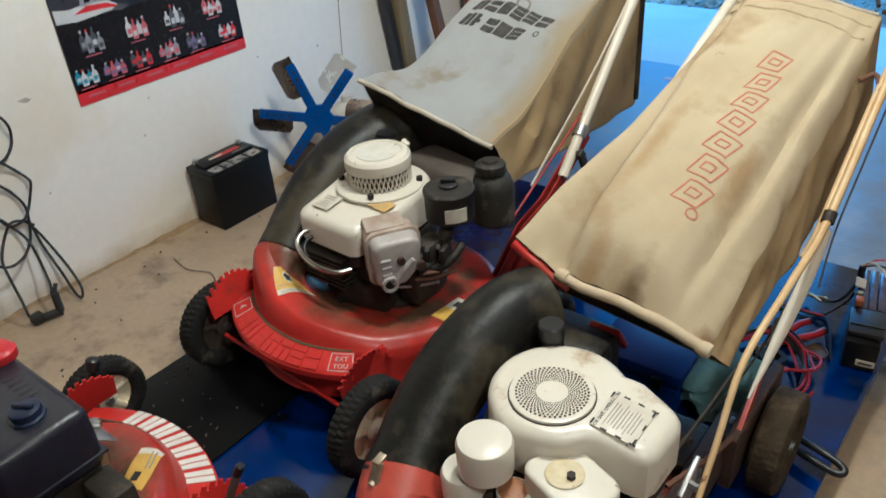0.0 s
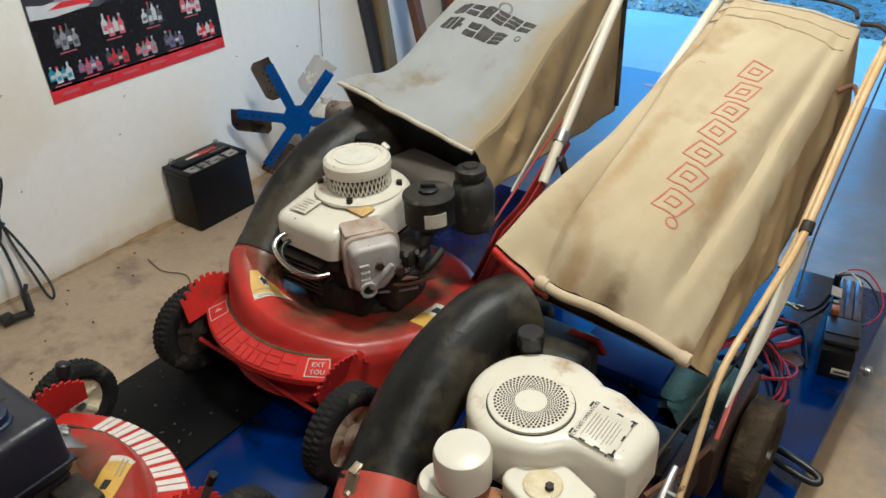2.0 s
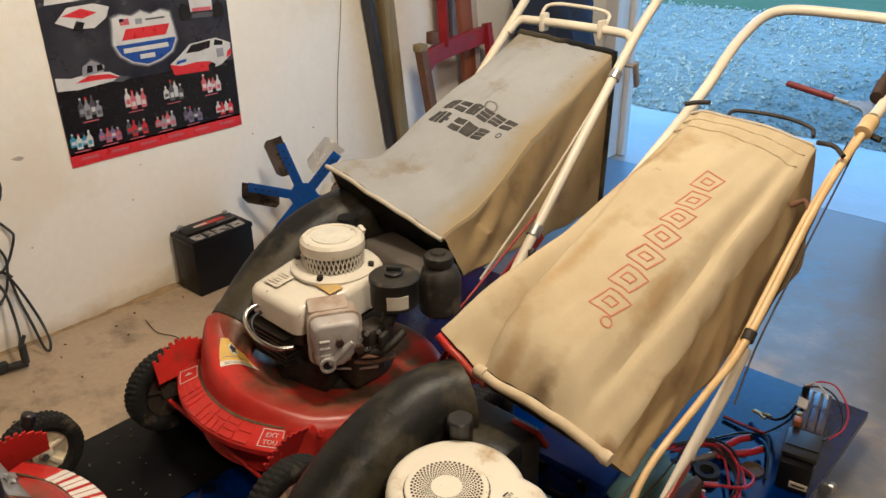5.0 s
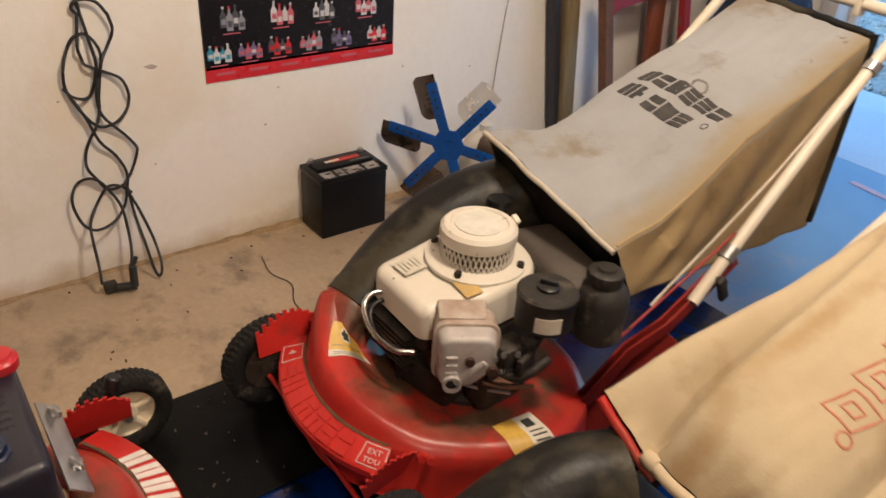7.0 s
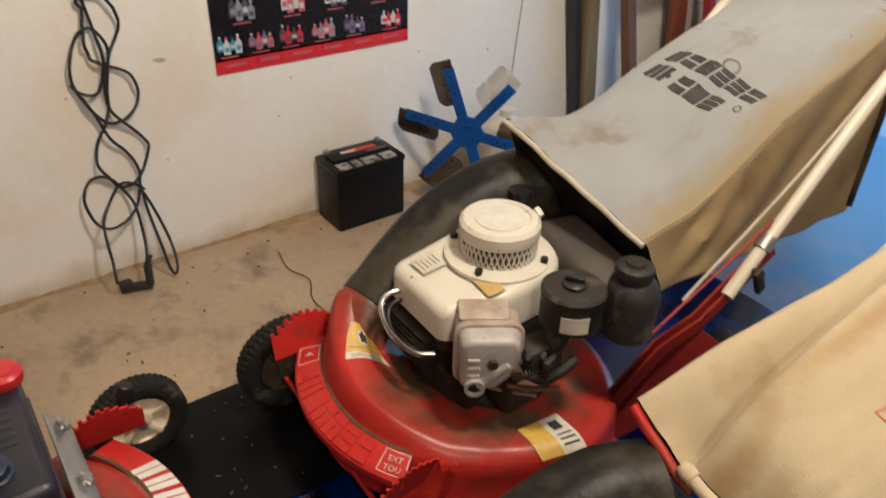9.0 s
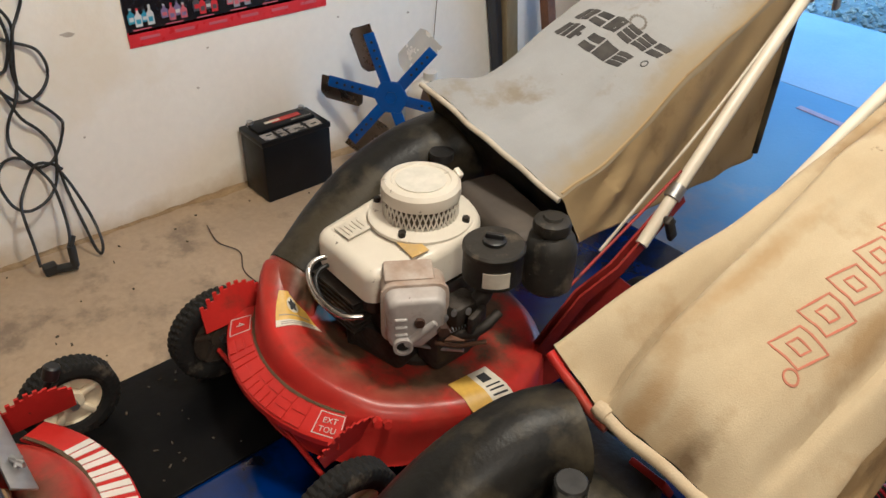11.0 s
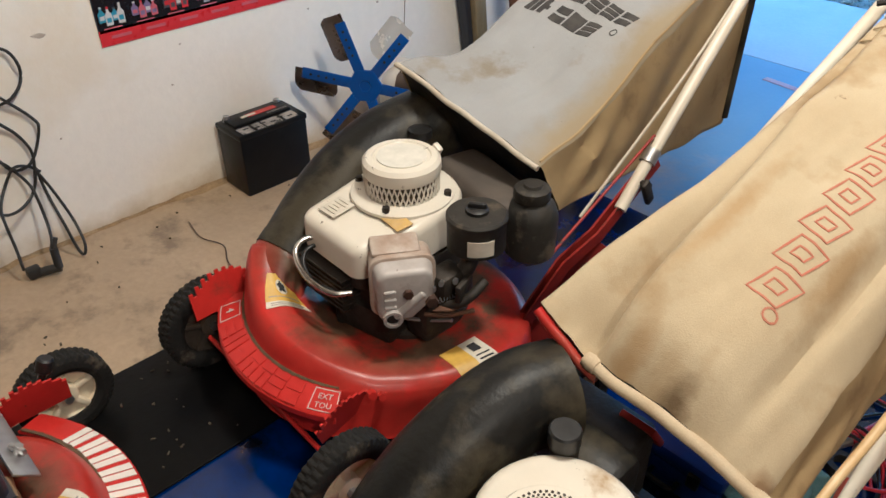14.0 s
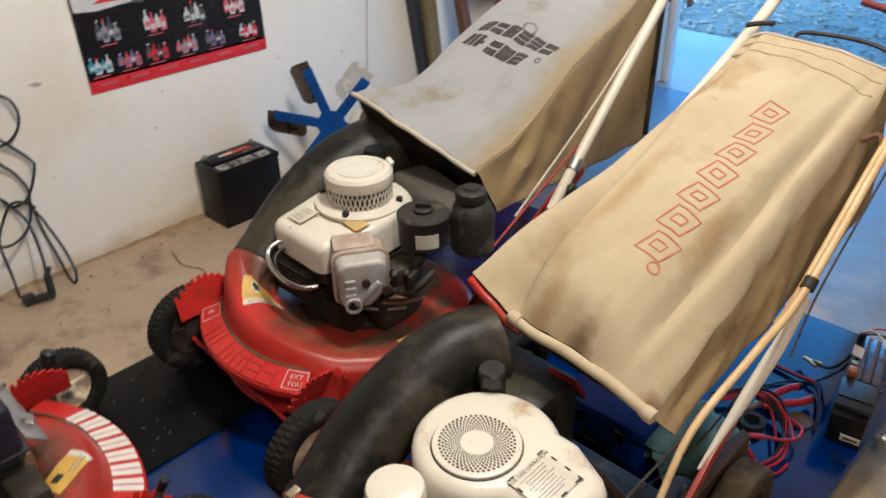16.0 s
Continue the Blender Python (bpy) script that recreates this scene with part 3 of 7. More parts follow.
# ---- mower parts ----
def tyre_wheel(parent, c, r=0.105, w=0.046, rim=RIM_CREAM, side=1, label="", tread=None):
    """A wheel that stands in the y-z plane; side: +1 shows its face to +x."""
    c = Vector(c)
    ax = Vector((1, 0, 0))
    h = w / 2
    prof = [(r * 0.62, -h * 0.8), (r * 0.74, -h), (r * 0.90, -h * 0.96), (r * 0.985, -h * 0.80), (r, -h * 0.72), (r, -h * 0.12), (r, h * 0.12), (r, h * 0.72), (r * 0.985, h * 0.80), (r * 0.90, h * 0.96), (r * 0.74, h), (r * 0.62, h * 0.8)]
    bm = lathe(prof, 230, hollow=True)
    for v in bm.verts:
        if math.hypot(v.co.x, v.co.y) > r * 0.95:
            k = int(round(math.atan2(v.co.y, v.co.x) / (2 * math.pi / 230)))
            shift = 0 if v.co.z < 0 else 2
            skew = 1 if abs(v.co.z) > h * 0.5 else 0
            if (k + shift + skew) % 5 < 2:
                v.co.x *= 0.993 if tread else 0.974
                v.co.y *= 0.993 if tread else 0.974
    bmesh.ops.transform(bm, matrix=Matrix.Translation(c) @ frame_to(ax), verts=bm.verts)
    wheel = part("wheel", bm, tread or RUBBER, parent, label or "black rubber tyre on a moulded wheel", 25)
    disc = lathe([(0.0, -0.006), (r * 0.60, -0.006), (r * 0.64, -0.014), (r * 0.70, -0.014), (r * 0.70, 0.014), (r * 0.64, 0.014), (r * 0.60, 0.004), (r * 0.26, 0.0), (r * 0.24, 0.016), (r * 0.12, 0.018), (0.0, 0.018)], 36, c, (side, 0, 0))
    ribs = []
    for k in range(5):
        a = 2 * math.pi * k / 5 + 0.3
        d = Vector((0, math.cos(a), math.sin(a)))
        b = box((0, 0, 0), (0.014, r * 0.42, 0.012), 0.003, Matrix.Rotation(a, 4, "X"))
        bmesh.ops.translate(b, vec=c + d * r * 0.43 + Vector((side * 0.006, 0, 0)), verts=b.verts)
        ribs.append(b)
    part("rim", join(disc, *ribs), rim, wheel)
    part("axle_nut", cyl(c + Vector((side * 0.016, 0, 0)), c + Vector((side * 0.028, 0, 0)), 0.009, seg=6), STEEL, wheel)
    return wheel


def sector_plate(parent, c, length=0.13, height=0.07, lean=0.0, f=1, pitch=0.0):
    """Toothed red height adjuster plate in the y-z plane."""
    pts = [(-length / 2, -height * 0.5)]
    n = 9
    for k in range(n):
        y = -length / 2 + length * k / n
        zc = height * (0.14 + 0.40 * math.sin(math.pi * (k + 0.5) / n))
        pts += [(y, zc), (y + length / n * 0.5, zc), (y + length / n * 0.5, zc - 0.008), (y + length / n * 0.98, zc - 0.008)]
    pts += [(length / 2, -height * 0.5)]
    bm = bmesh.new()
    a = [bm.verts.new((-0.002, y * f, z)) for y, z in pts]
    b = [bm.verts.new((0.002, y * f, z)) for y, z in pts]
    bm.faces.new(a)
    bm.faces.new(b[::-1])
    for i in range(len(pts)):
        j = (i + 1) % len(pts)
        bm.faces.new((a[i], a[j], b[j], b[i]))
    bmesh.ops.rotate(bm, matrix=Matrix.Rotation(lean, 3, "Y") @ Matrix.Rotation(pitch, 3, "X"), verts=bm.verts)
    bmesh.ops.translate(bm, vec=c, verts=bm.verts)
    plate = part("height_adjuster", bm, DECK_RED, parent, "toothed red steel height adjuster plate")
    return plate


def table_of(keys):
    ks = sorted(keys)
    return lambda a: float(np.interp(a, [k for k, _ in ks], [v for _, v in ks]))


CREST = table_of([(-180, 0.215), (-150, 0.22), (-137, 0.292), (-134, 0.298), (-115, 0.262), (-101, 0.238), (-90, 0.225), (-65, 0.202), (-39, 0.177), (-14, 0.165), (20, 0.162), (180, 0.162)])
GROOVE = table_of([(-180, 0.175), (-134, 0.180), (-100, 0.176), (-60, 0.166), (-40, 0.160), (-14, 0.148), (180, 0.148)])
REACH = table_of([(-180, 0.250), (-60, 0.252), (-30, 0.255), (-16, 0.262), (0, 0.285), (12, 0.308), (40, 0.315), (90, 0.27), (180, 0.25)])


CREST_LOW = table_of([(-180, 0.19), (-150, 0.222), (-134, 0.232), (-115, 0.234), (-101, 0.225), (-90, 0.216), (-65, 0.20), (-39, 0.177), (-14, 0.165), (20, 0.162), (180, 0.162)])


def deck_height(deg, r, crest=CREST):
    """Height of the pressed deck over the table, by bearing in degrees and radius."""
    top, low, out = crest(deg), GROOVE(deg), REACH(deg)
    k = min(max((r - 0.075) / 0.120, 0.0), 1.0)
    z = 0.162 + (top - 0.162) * k * k * (3 - 2 * k)
    q = (r - (out - 0.036)) / 0.034
    if q > 0:
        q = min(q, 1.0)
        z = low + (z - low) * (1 - q ** 2.6)
    return z


def on_deck(W, crest=CREST):
    def surf(deg, r):
        def at(d, q):
            return W @ Vector((q * math.cos(radians(d)), q * math.sin(radians(d)), deck_height(d, q, crest)))
        p = at(deg, r)
        n = (at(deg, r + 0.002) - at(deg, r - 0.002)).cross(at(deg + 0.6, r) - at(deg - 0.6, r))
        return p, (n if n.z > 0 else -n).normalized()
    return surf


def deck(parent, W, lift=(0.170, 0.145), letters=None, paint=None, span=(-116, -66), crest=CREST):
    """Pressed steel deck round (0, 0), front towards local -y. W: local to world; lift: apron edge heights at its two ends."""
    bm = bmesh.new()
    n = 120
    steps = [0.0, 0.05, 0.075, 0.09, 0.105, 0.12, 0.135, 0.15, 0.165, 0.18, 0.195, 0.205]
    rings = []
    for i in range(n):
        deg = -180 + 360 * i / n
        out = REACH(deg)
        rr = steps[1:] + [out - 0.036 + 0.034 * k / 8 for k in range(1, 9)]
        row = [bm.verts.new((r * math.cos(radians(deg)), r * math.sin(radians(deg)), deck_height(deg, r, crest))) for r in rr]
        for r, z in ((out + 0.001, GROOVE(deg) - 0.004), (out + 0.005, GROOVE(deg) - 0.03), (out + 0.010, 0.062), (out + 0.016, 0.055), (out + 0.010, 0.055)):
            row.append(bm.verts.new((r * math.cos(radians(deg)), r * math.sin(radians(deg)), z)))
        rings.append(row)
    mid = bm.verts.new((0, 0, 0.162))
    for a, b in zip(rings, rings[1:] + rings[:1]):
        bm.faces.new((mid, a[0], b[0]))
        for k in range(len(a) - 1):
            bm.faces.new((a[k], a[k + 1], b[k + 1], b[k]))
    bmesh.ops.transform(bm, matrix=W, verts=bm.verts)
    shell = part("deck", bm, paint or DECK_RED, parent, "red painted pressed steel mower deck, worn and dusty", 60)
    edge = table_of([(-133, lift[0]), (-52, lift[1])])

    def band(deg, r):
        k = (r - 0.244) / 0.058
        z = (edge(deg) + 0.019) * (1 - k) + edge(deg) * k
        return W @ Vector((r * math.cos(radians(deg)), r * math.sin(radians(deg)), z)), (W.to_3x3() @ Vector((0.3 * math.cos(radians(deg)), 0.3 * math.sin(radians(deg)), 1))).normalized()

    ap = bmesh.new()
    rows = []
    for deg in lin(-133, -52, 46):
        c_, s_ = math.cos(radians(deg)), math.sin(radians(deg))
        e = edge(deg)
        sec = [(0.244, e + 0.019), (0.262, e + 0.0135), (0.286, e + 0.0055), (0.298, e + 0.001), (0.302, e - 0.003), (0.303, e - 0.014), (0.300, e - 0.014), (0.298, e - 0.006), (0.285, e + 0.001), (0.244, e + 0.013)]
        rows.append([ap.verts.new((r * c_, r * s_, z)) for r, z in sec])
    for a, b in zip(rows, rows[1:]):
        for k in range(len(a)):
            ap.faces.new((a[k], a[(k + 1) % len(a)], b[(k + 1) % len(a)], b[k]))
    ap.faces.new(rows[0])
    ap.faces.new(rows[-1])
    bmesh.ops.transform(ap, matrix=W, verts=ap.verts)
    apron = part("apron", ap, DECK_RED, parent, "red front apron with raised shapes")
    gl = bmesh.new()
    rows = []
    for k, deg in enumerate(lin(-132, -53, 80)):
        w_ = 0.0022 + 0.0030 * abs(noise.noise((deg * 0.35, 4.4, 0)))
        c_, s_ = math.cos(radians(deg)), math.sin(radians(deg))
        z_ = edge(deg) + 0.0185
        rows.append([gl.verts.new(W @ Vector((r * c_, r * s_, z_ + h))) for r, h in ((0.2445, 0.0045), (0.2475, 0.0035), (0.2500 + w_, -0.0005), (0.2460, -0.002))])
    for a, b in zip(rows, rows[1:]):
        for k in range(4):
            gl.faces.new((a[k], a[(k + 1) % 4], b[(k + 1) % 4], b[k]))
    part("dirt_seam", gl, CAKED, parent, "dried grass dirt caught along the apron")
    step = (span[1] - span[0]) / 7
    high = 0.0026 if letters is None else 0.0018
    kinds = (2, 0, 1, 3, 3, 2, 1)
    tall = 0.043 if letters is None else 0.052
    for k in range(7):
        d0 = span[0] + step * k + 0.45
        d1 = d0 + step - (0.9 if letters is None else 1.9)
        w = d1 - d0
        g = 0.05 if letters is None else 0.10
        if letters:
            spans = [(0, 0.44, 0, 1), (0.56, 1, 0, 1)]
        else:
            spans = {0: [(0, 0.5 - g, 0, 1), (0.5 + g, 1, 0, 1)], 1: [(0, 1, 0, 0.5 - g), (0, 1, 0.5 + g, 1)], 2: [(0, 1, 0, 0.32 - g), (0, 1, 0.34 + g / 2, 0.66 - g / 2), (0, 1, 0.68 + g, 1)], 3: [(0, 0.5 - g, 0, 0.62 - g), (0.5 + g, 1, 0, 0.62 - g), (0, 1, 0.66 + g / 2, 1)]}[kinds[k]]
        part("raised_shape", join(*[patch(band, lin(d0 + w * a, d0 + w * b, 4), lin(0.2985 - tall * d_, 0.2985 - tall * c_, 3), high) for a, b, c_, d_ in spans]), letters or DECK_RED, apron)
    return shell, apron, band


def bag(parent, C, top_mat, pinch=0.0, tip=0.0, sag=0.02, seed=0, bulge_up=0.022, ridge=0.0, fold=0.0, puff=0.0, ru=0.07, rw=0.16, slack=0.0):
    """Canvas catcher bag. C: eight corners (top FL FR RL RR, bottom FL FR RL RR). Returns its top surface."""
    C = [Vector(c) for c in C]

    def at(u, v, w):
        t = (C[0] * (1 - u) + C[1] * u) * (1 - v) + (C[2] * (1 - u) + C[3] * u) * v
        b = (C[4] * (1 - u) + C[5] * u) * (1 - v) + (C[6] * (1 - u) + C[7] * u) * v
        p = b * (1 - w) + t * w
        bulge = math.sin(math.pi * min(max(u, 0), 1)) * math.sin(math.pi * v)
        p.x += pinch * (1 - u) * math.sin(math.pi * max(v, 0.0) ** 0.8)
        p.z += w * w * (bulge_up * bulge - sag * math.exp(-((v - 0.22) / 0.16) ** 2))
        edge_ = 0.30 - 0.235 * v
        if ridge and u < edge_:
            k = edge_ - u
            p.z -= w * w * min(1.0, v / 0.30) * (1 - v ** 5) * ridge * k / 0.30
            p.z -= w * w * 0.036 * math.exp(-((k - 0.02) / 0.08) ** 2) * min(1.0, v / 0.05) * max(0.0, 1 - 0.95 * v)
        if ridge and u > edge_:
            p.z += w * w * 0.050 * (1 - math.exp(-(u - edge_) / 0.016)) * min(1.0, (v / 0.06) ** 0.6) * (1 - 0.80 * v) * math.sin(math.pi / 2 * min(1.0, (1 - u) / 0.42))
        p.z -= w * w * fold * math.exp(-((u - 0.84 - 0.07 * v) / 0.038) ** 2) * max(0.0, math.sin(math.pi * v)) ** 0.5 * (1 - 0.6 * v)
        p.z += w * w * puff * math.exp(-((u - 0.62) / 0.26) ** 2) * math.exp(-((v - 0.13) / 0.13) ** 2) * min(1.0, v / 0.05)
        p.z -= w * w * puff * 0.5 * math.exp(-((u - 0.30 + 0.10 * v) / 0.06) ** 2) * math.exp(-((v - 0.05) / 0.16) ** 2)
        p.z += w * w * 0.0050 * noise.noise((u * 13 + seed, v * 4 - u * 5, 1.7)) * (1 - v * 0.5)
        if ridge:
            # the free edge stands up beside the seam
            p.z += w * w * 0.020 * math.exp(-((v - 0.21) / 0.15) ** 2) * max(0.0, 1 - u / 0.22)
            # the mouth hangs lowest where the roll begins
            p.z -= w * w * 0.024 * math.exp(-((u - 0.33) / 0.28) ** 2) * (1 - math.exp(-max(u, 0) / 0.08)) * math.exp(-(v / 0.09) ** 2)
        p.z += w * w * tip * math.exp(-(v / 0.10) ** 2) * (1 - u)
        k = (noise.noise((u * 3 + seed, v * 5, w * 3)) * 0.012 + noise.noise((u * 8 + seed, v * 9, w * 7)) * 0.004) * min(1.0, max(0.15, (0.97 - v) / 0.2))
        p += Vector((k * (1 - w) * (1 if u > 0.5 else -1), 0, k * w))
        if slack and u > 0.5:
            q = w * (1 - w) * 4 * min(1.0, v / 0.08) * min(1.0, (1 - v) / 0.08)
            p.x += slack * q * (noise.noise((v * 7.5 - w * 2.6 + seed, w * 0.9, 3.3)) + 0.55 * noise.noise((v * 15 - w * 6 + seed, w * 1.6, 8.1)) - 0.15)
        return p

    def normal(u, v):
        e = 0.01
        return (at(u + e, v, 1) - at(u - e, v, 1)).cross(at(u, v + e, 1) - at(u, v - e, 1)).normalized()

    q = 7
    arc = [math.pi / 2 * k / q for k in range(q + 1)]
    topline = [(0, 1 - rw)] + [(ru - ru * math.cos(a), 1 - rw + rw * math.sin(a)) for a in arc[1:]] + [(u, 1) for u in lin(ru, 1 - ru, 46)[1:-1]] + [(1 - ru + ru * math.sin(a), 1 - rw + rw * math.cos(a)) for a in arc]
    rest = [(1, 1 - rw)] + [(1, w) for w in lin(1 - rw, rw, 9)[1:]] + [(1 - ru + ru * math.cos(a), rw - rw * math.sin(a)) for a in arc[1:]] + [(ru - ru * math.sin(a), rw - rw * math.cos(a)) for a in arc] + [(0, w) for w in lin(rw, 1 - rw, 9)[1:]]
    vs = lin(0, 1, 60)

    def cloth(u, v, w):
        # the shoulders tighten into sharp corners towards the stitched hem
        if not ridge:
            return at(u, v, w)
        s = 0.8 * min(1.0, max(0.0, (v - 0.74) / 0.22)) ** 1.5
        w = 1 - (1 - w) * (1 - s) if w > 1 - rw else w + s * rw * w / (1 - rw)
        return at(u, v, w)

    def strip(line):
        bm = bmesh.new()
        uv = bm.loops.layers.uv.new("cloth")
        rows = [[bm.verts.new(cloth(u, v, w)) for u, w in line] for v in vs]
        for i in range(len(vs) - 1):
            for k in range(len(line) - 1):
                f = bm.faces.new((rows[i][k], rows[i][k + 1], rows[i + 1][k + 1], rows[i + 1][k]))
                for l_, (a, b) in zip(f.loops, ((i, k), (i, k + 1), (i + 1, k + 1), (i + 1, k))):
                    l_[uv].uv = (line[b][0], vs[a])
        return bm

    body = part("bag_body", strip(rest), CANVAS_SIDE, parent, "dirty ochre canvas sides of the catcher bag")
    top = part("bag_top", strip(topline), top_mat, parent, "faded dusty canvas top of the catcher bag")
    for name, v in (("front_panel", 0.004), ("rear_panel", 0.996)):
        bm = bmesh.new()
        bm.faces.new([bm.verts.new(cloth(u, v, w)) for u, w in topline[:-1] + rest[:-1]])
        part(name, bm, CHUTE if v < 0.5 else CANVAS_SIDE, parent)
    return at, normal, topline


def on_top(at, normal):
    return lambda u, v: (at(u, v, 1), normal(u, v))


# ---- mower with the grey bag ----
def place(cx_, cy_, f):
    return Matrix.Translation((cx_, cy_, TOP)) @ Matrix.Rotation(0 if f > 0 else math.pi, 4, "Z")


ma = thing("lawn_mower", (1.065, 1.22, TOP), "red walk-behind lawn mower with a faded grey canvas catcher bag", "lawn mower", "mowers on the table")
WA = place(1.054, 1.169, 1)
deck_a, apron_a, band_a = deck(ma, WA)
tyre_wheel(ma, (0.815, 0.928, TOP + 0.102), r=0.102, rim=RIM_DIRTY, side=1)
tyre_wheel(ma, (1.329, 0.876, TOP + 0.100), r=0.100, rim=RIM_CREAM, side=1)
tyre_wheel(ma, (0.80, 1.60, TOP + 0.105), rim=RIM_DIRTY, side=1)
tyre_wheel(ma, (1.33, 1.60, TOP + 0.105), rim=RIM_DIRTY, side=1, tread=MUDDY)
sector_plate(ma, (0.862, 0.952, 0.302), 0.14, 0.08, -0.2)
sector_plate(ma, (1.236, 0.950, 0.240), 0.115, 0.07, 0.2, 1, 0.33)
part("tie_rod", cyl((0.865, 0.902, 0.205), (1.255, 0.905, 0.165), 0.005, seg=10), DECK_RED, ma, "thin red front rod")
for x, y, z in ((1.268, 0.99, 0.285), (1.255, 1.02, 0.25), (0.873, 1.0, 0.31)):
    part("bolt", cyl((x, y, z), (x + 0.012, y - 0.006, z + 0.004), 0.008, seg=6), DECK_RED, ma)

# discharge tunnel on the deck and the black chute up to the bag
def volute(parent, pts, radii, paint=None):
    path = smooth_path(pts, 6)
    rr = [np.interp(k / (len(path) - 1) * (len(radii) - 1), range(len(radii)), radii) for k in range(len(path))]
    return part("tunnel_stub", sweep(path, ring_section(1.0, 28), scales=[(q, q) for q in rr]), paint or DECK_RED, parent, "red volute of the deck that leads into the chute")


def chute(parent, pts, r0, r1):
    path = smooth_path(pts, 8)
    n = len(path) - 1
    ob = part("chute", sweep(path, ring_section(1.0, 32), scales=[(r0 + (r1 - r0) * k / n, r0 + (r1 - r0) * k / n) for k in range(n + 1)]), CHUTE, parent, "curved black plastic grass chute, dusty")
    lip = path[0:3]
    part("lip", sweep(lip, ring_section(r0 * 1.045, 32)), CHUTE, ob)
    return ob


volute(ma, [(0.995, 1.002, 0.282), (0.950, 1.022, 0.312), (0.925, 1.050, 0.332), (0.908, 1.09, 0.352)], [0.040, 0.056, 0.066, 0.067])
chute(ma, [(0.918, 1.07, 0.342), (0.898, 1.165, 0.40), (0.894, 1.252, 0.448), (0.906, 1.357, 0.488), (0.945, 1.475, 0.515)], 0.067, 0.086)

# engine
outl = hull2d(circle2d(1.066, 1.25, 0.112) + circle2d(0.998, 1.104, 0.030) + circle2d(1.124, 1.096, 0.026) + circle2d(1.154, 1.19, 0.026))
sh = prism(outl, 0.412, 0.492, 0.020, 4)
for v in sh.verts:
    v.co.z += -0.10 * max(0, 1.25 - v.co.y) * (1 if v.co.z > 0.45 else 0.1)
shroud = part("engine_shroud", sh, ENGINE_WHITE, ma, "chipped cream white engine shroud")
part("shroud_skirt", prism(hull2d(circle2d(1.066, 1.25, 0.104) + circle2d(1.008, 1.116, 0.025) + circle2d(1.116, 1.106, 0.025)), 0.375, 0.415), GRIME, ma)
part("recoil_flange", lathe([(0.0, 0.0), (0.098, 0.0), (0.098, 0.006), (0.09, 0.010), (0.0, 0.010)], 40, (1.07, 1.246, 0.487)), ENGINE_WHITE, ma)
for k in range(4):
    a = 0.5 + math.pi / 2 * k
    part("bolt", cyl((1.07 + 0.088 * math.cos(a), 1.246 + 0.088 * math.sin(a), 0.495), (1.07 + 0.088 * math.cos(a), 1.246 + 0.088 * math.sin(a), 0.506), 0.007, seg=6), GRIME, ma)
part("screen_core", cyl((1.07, 1.246, 0.496), (1.07, 1.246, 0.535), 0.062, seg=32), RIM_DIRTY, ma)
mesh_strips = []
for k in range(44):
    for s in (-1, 1):
        pts = []
        for j in range(5):
            a = 2 * math.pi * k / 44 + s * 0.17 * (j / 4 - 0.5)
            pts.append(Vector((1.07 + 0.0695 * math.cos(a), 1.246 + 0.0695 * math.sin(a), 0.496 + 0.038 * j / 4)))
        mesh_strips.append(sweep(pts, [(-0.0012, -0.0010), (0.0012, -0.0010), (0.0012, 0.0010), (-0.0012, 0.0010)], up=(math.cos(a), math.sin(a), 0)))
tagged(part("screen", join(*mesh_strips), ENGINE_WHITE, ma, "cream perforated cooling screen"), kind="stuff")
cover = part("recoil_cover", lathe([(0.066, 0.0), (0.072, 0.001), (0.0735, 0.010), (0.0725, 0.024), (0.066, 0.031), (0.055, 0.0325), (0.053, 0.0295), (0.050, 0.029), (0.0, 0.030)], 48, (1.07, 1.246, 0.533)), ENGINE_WHITE, ma, "round cream recoil starter cover")
part("cap_disc", lathe([(0.0, 0.0), (0.046, 0.0), (0.046, 0.003), (0.0, 0.0035)], 40, (1.07, 1.246, 0.5615)), mat("worn_decal_disc", (0.56, 0.54, 0.47), (0.66, 0.63, 0.55), 0.4, scale=30, fine=0.1), cover)
part("starter_tab", box((1.085, 1.318, 0.552), (0.02, 0.012, 0.03), 0.003, Matrix.Rotation(0.5, 4, "Y")), ENGINE_WHITE, ma)
part("spec_sticker", box((1.024, 1.125, 0.4855), (0.045, 0.05, 0.002), 0.0005, Matrix.Rotation(0.10, 4, "X")), mat("smudged_print_paper", (0.60, 0.56, 0.47), (0.50, 0.46, 0.38), 0.5, scale=60, fine=0.1), shroud, "smudged pale printed sticker")
for k in range(5):
    part("printed_bar", box((1.024, 1.108 + 0.0085 * k, 0.4862 + 0.00085 * k), (0.030 - 0.006 * (k % 3), 0.0016, 0.0016), 0, Matrix.Rotation(0.10, 4, "X")), mat("faint_grey_print", (0.45, 0.42, 0.35), (0.58, 0.53, 0.44), 0.6, scale=90), shroud)
part("yellow_sticker", box((1.140, 1.170, 0.4884), (0.052, 0.034, 0.002), 0.0005, Matrix.Rotation(0.10, 4, "X") @ Matrix.Rotation(-0.12, 4, "Z")), mat("faded_tan_paper", (0.52, 0.35, 0.075), (0.44, 0.32, 0.14), 0.6, scale=60, fine=0.15, wear=(0.62, 0.56, 0.42), wear_at=0.60, wear_scale=70), shroud, "torn faded yellow sticker")

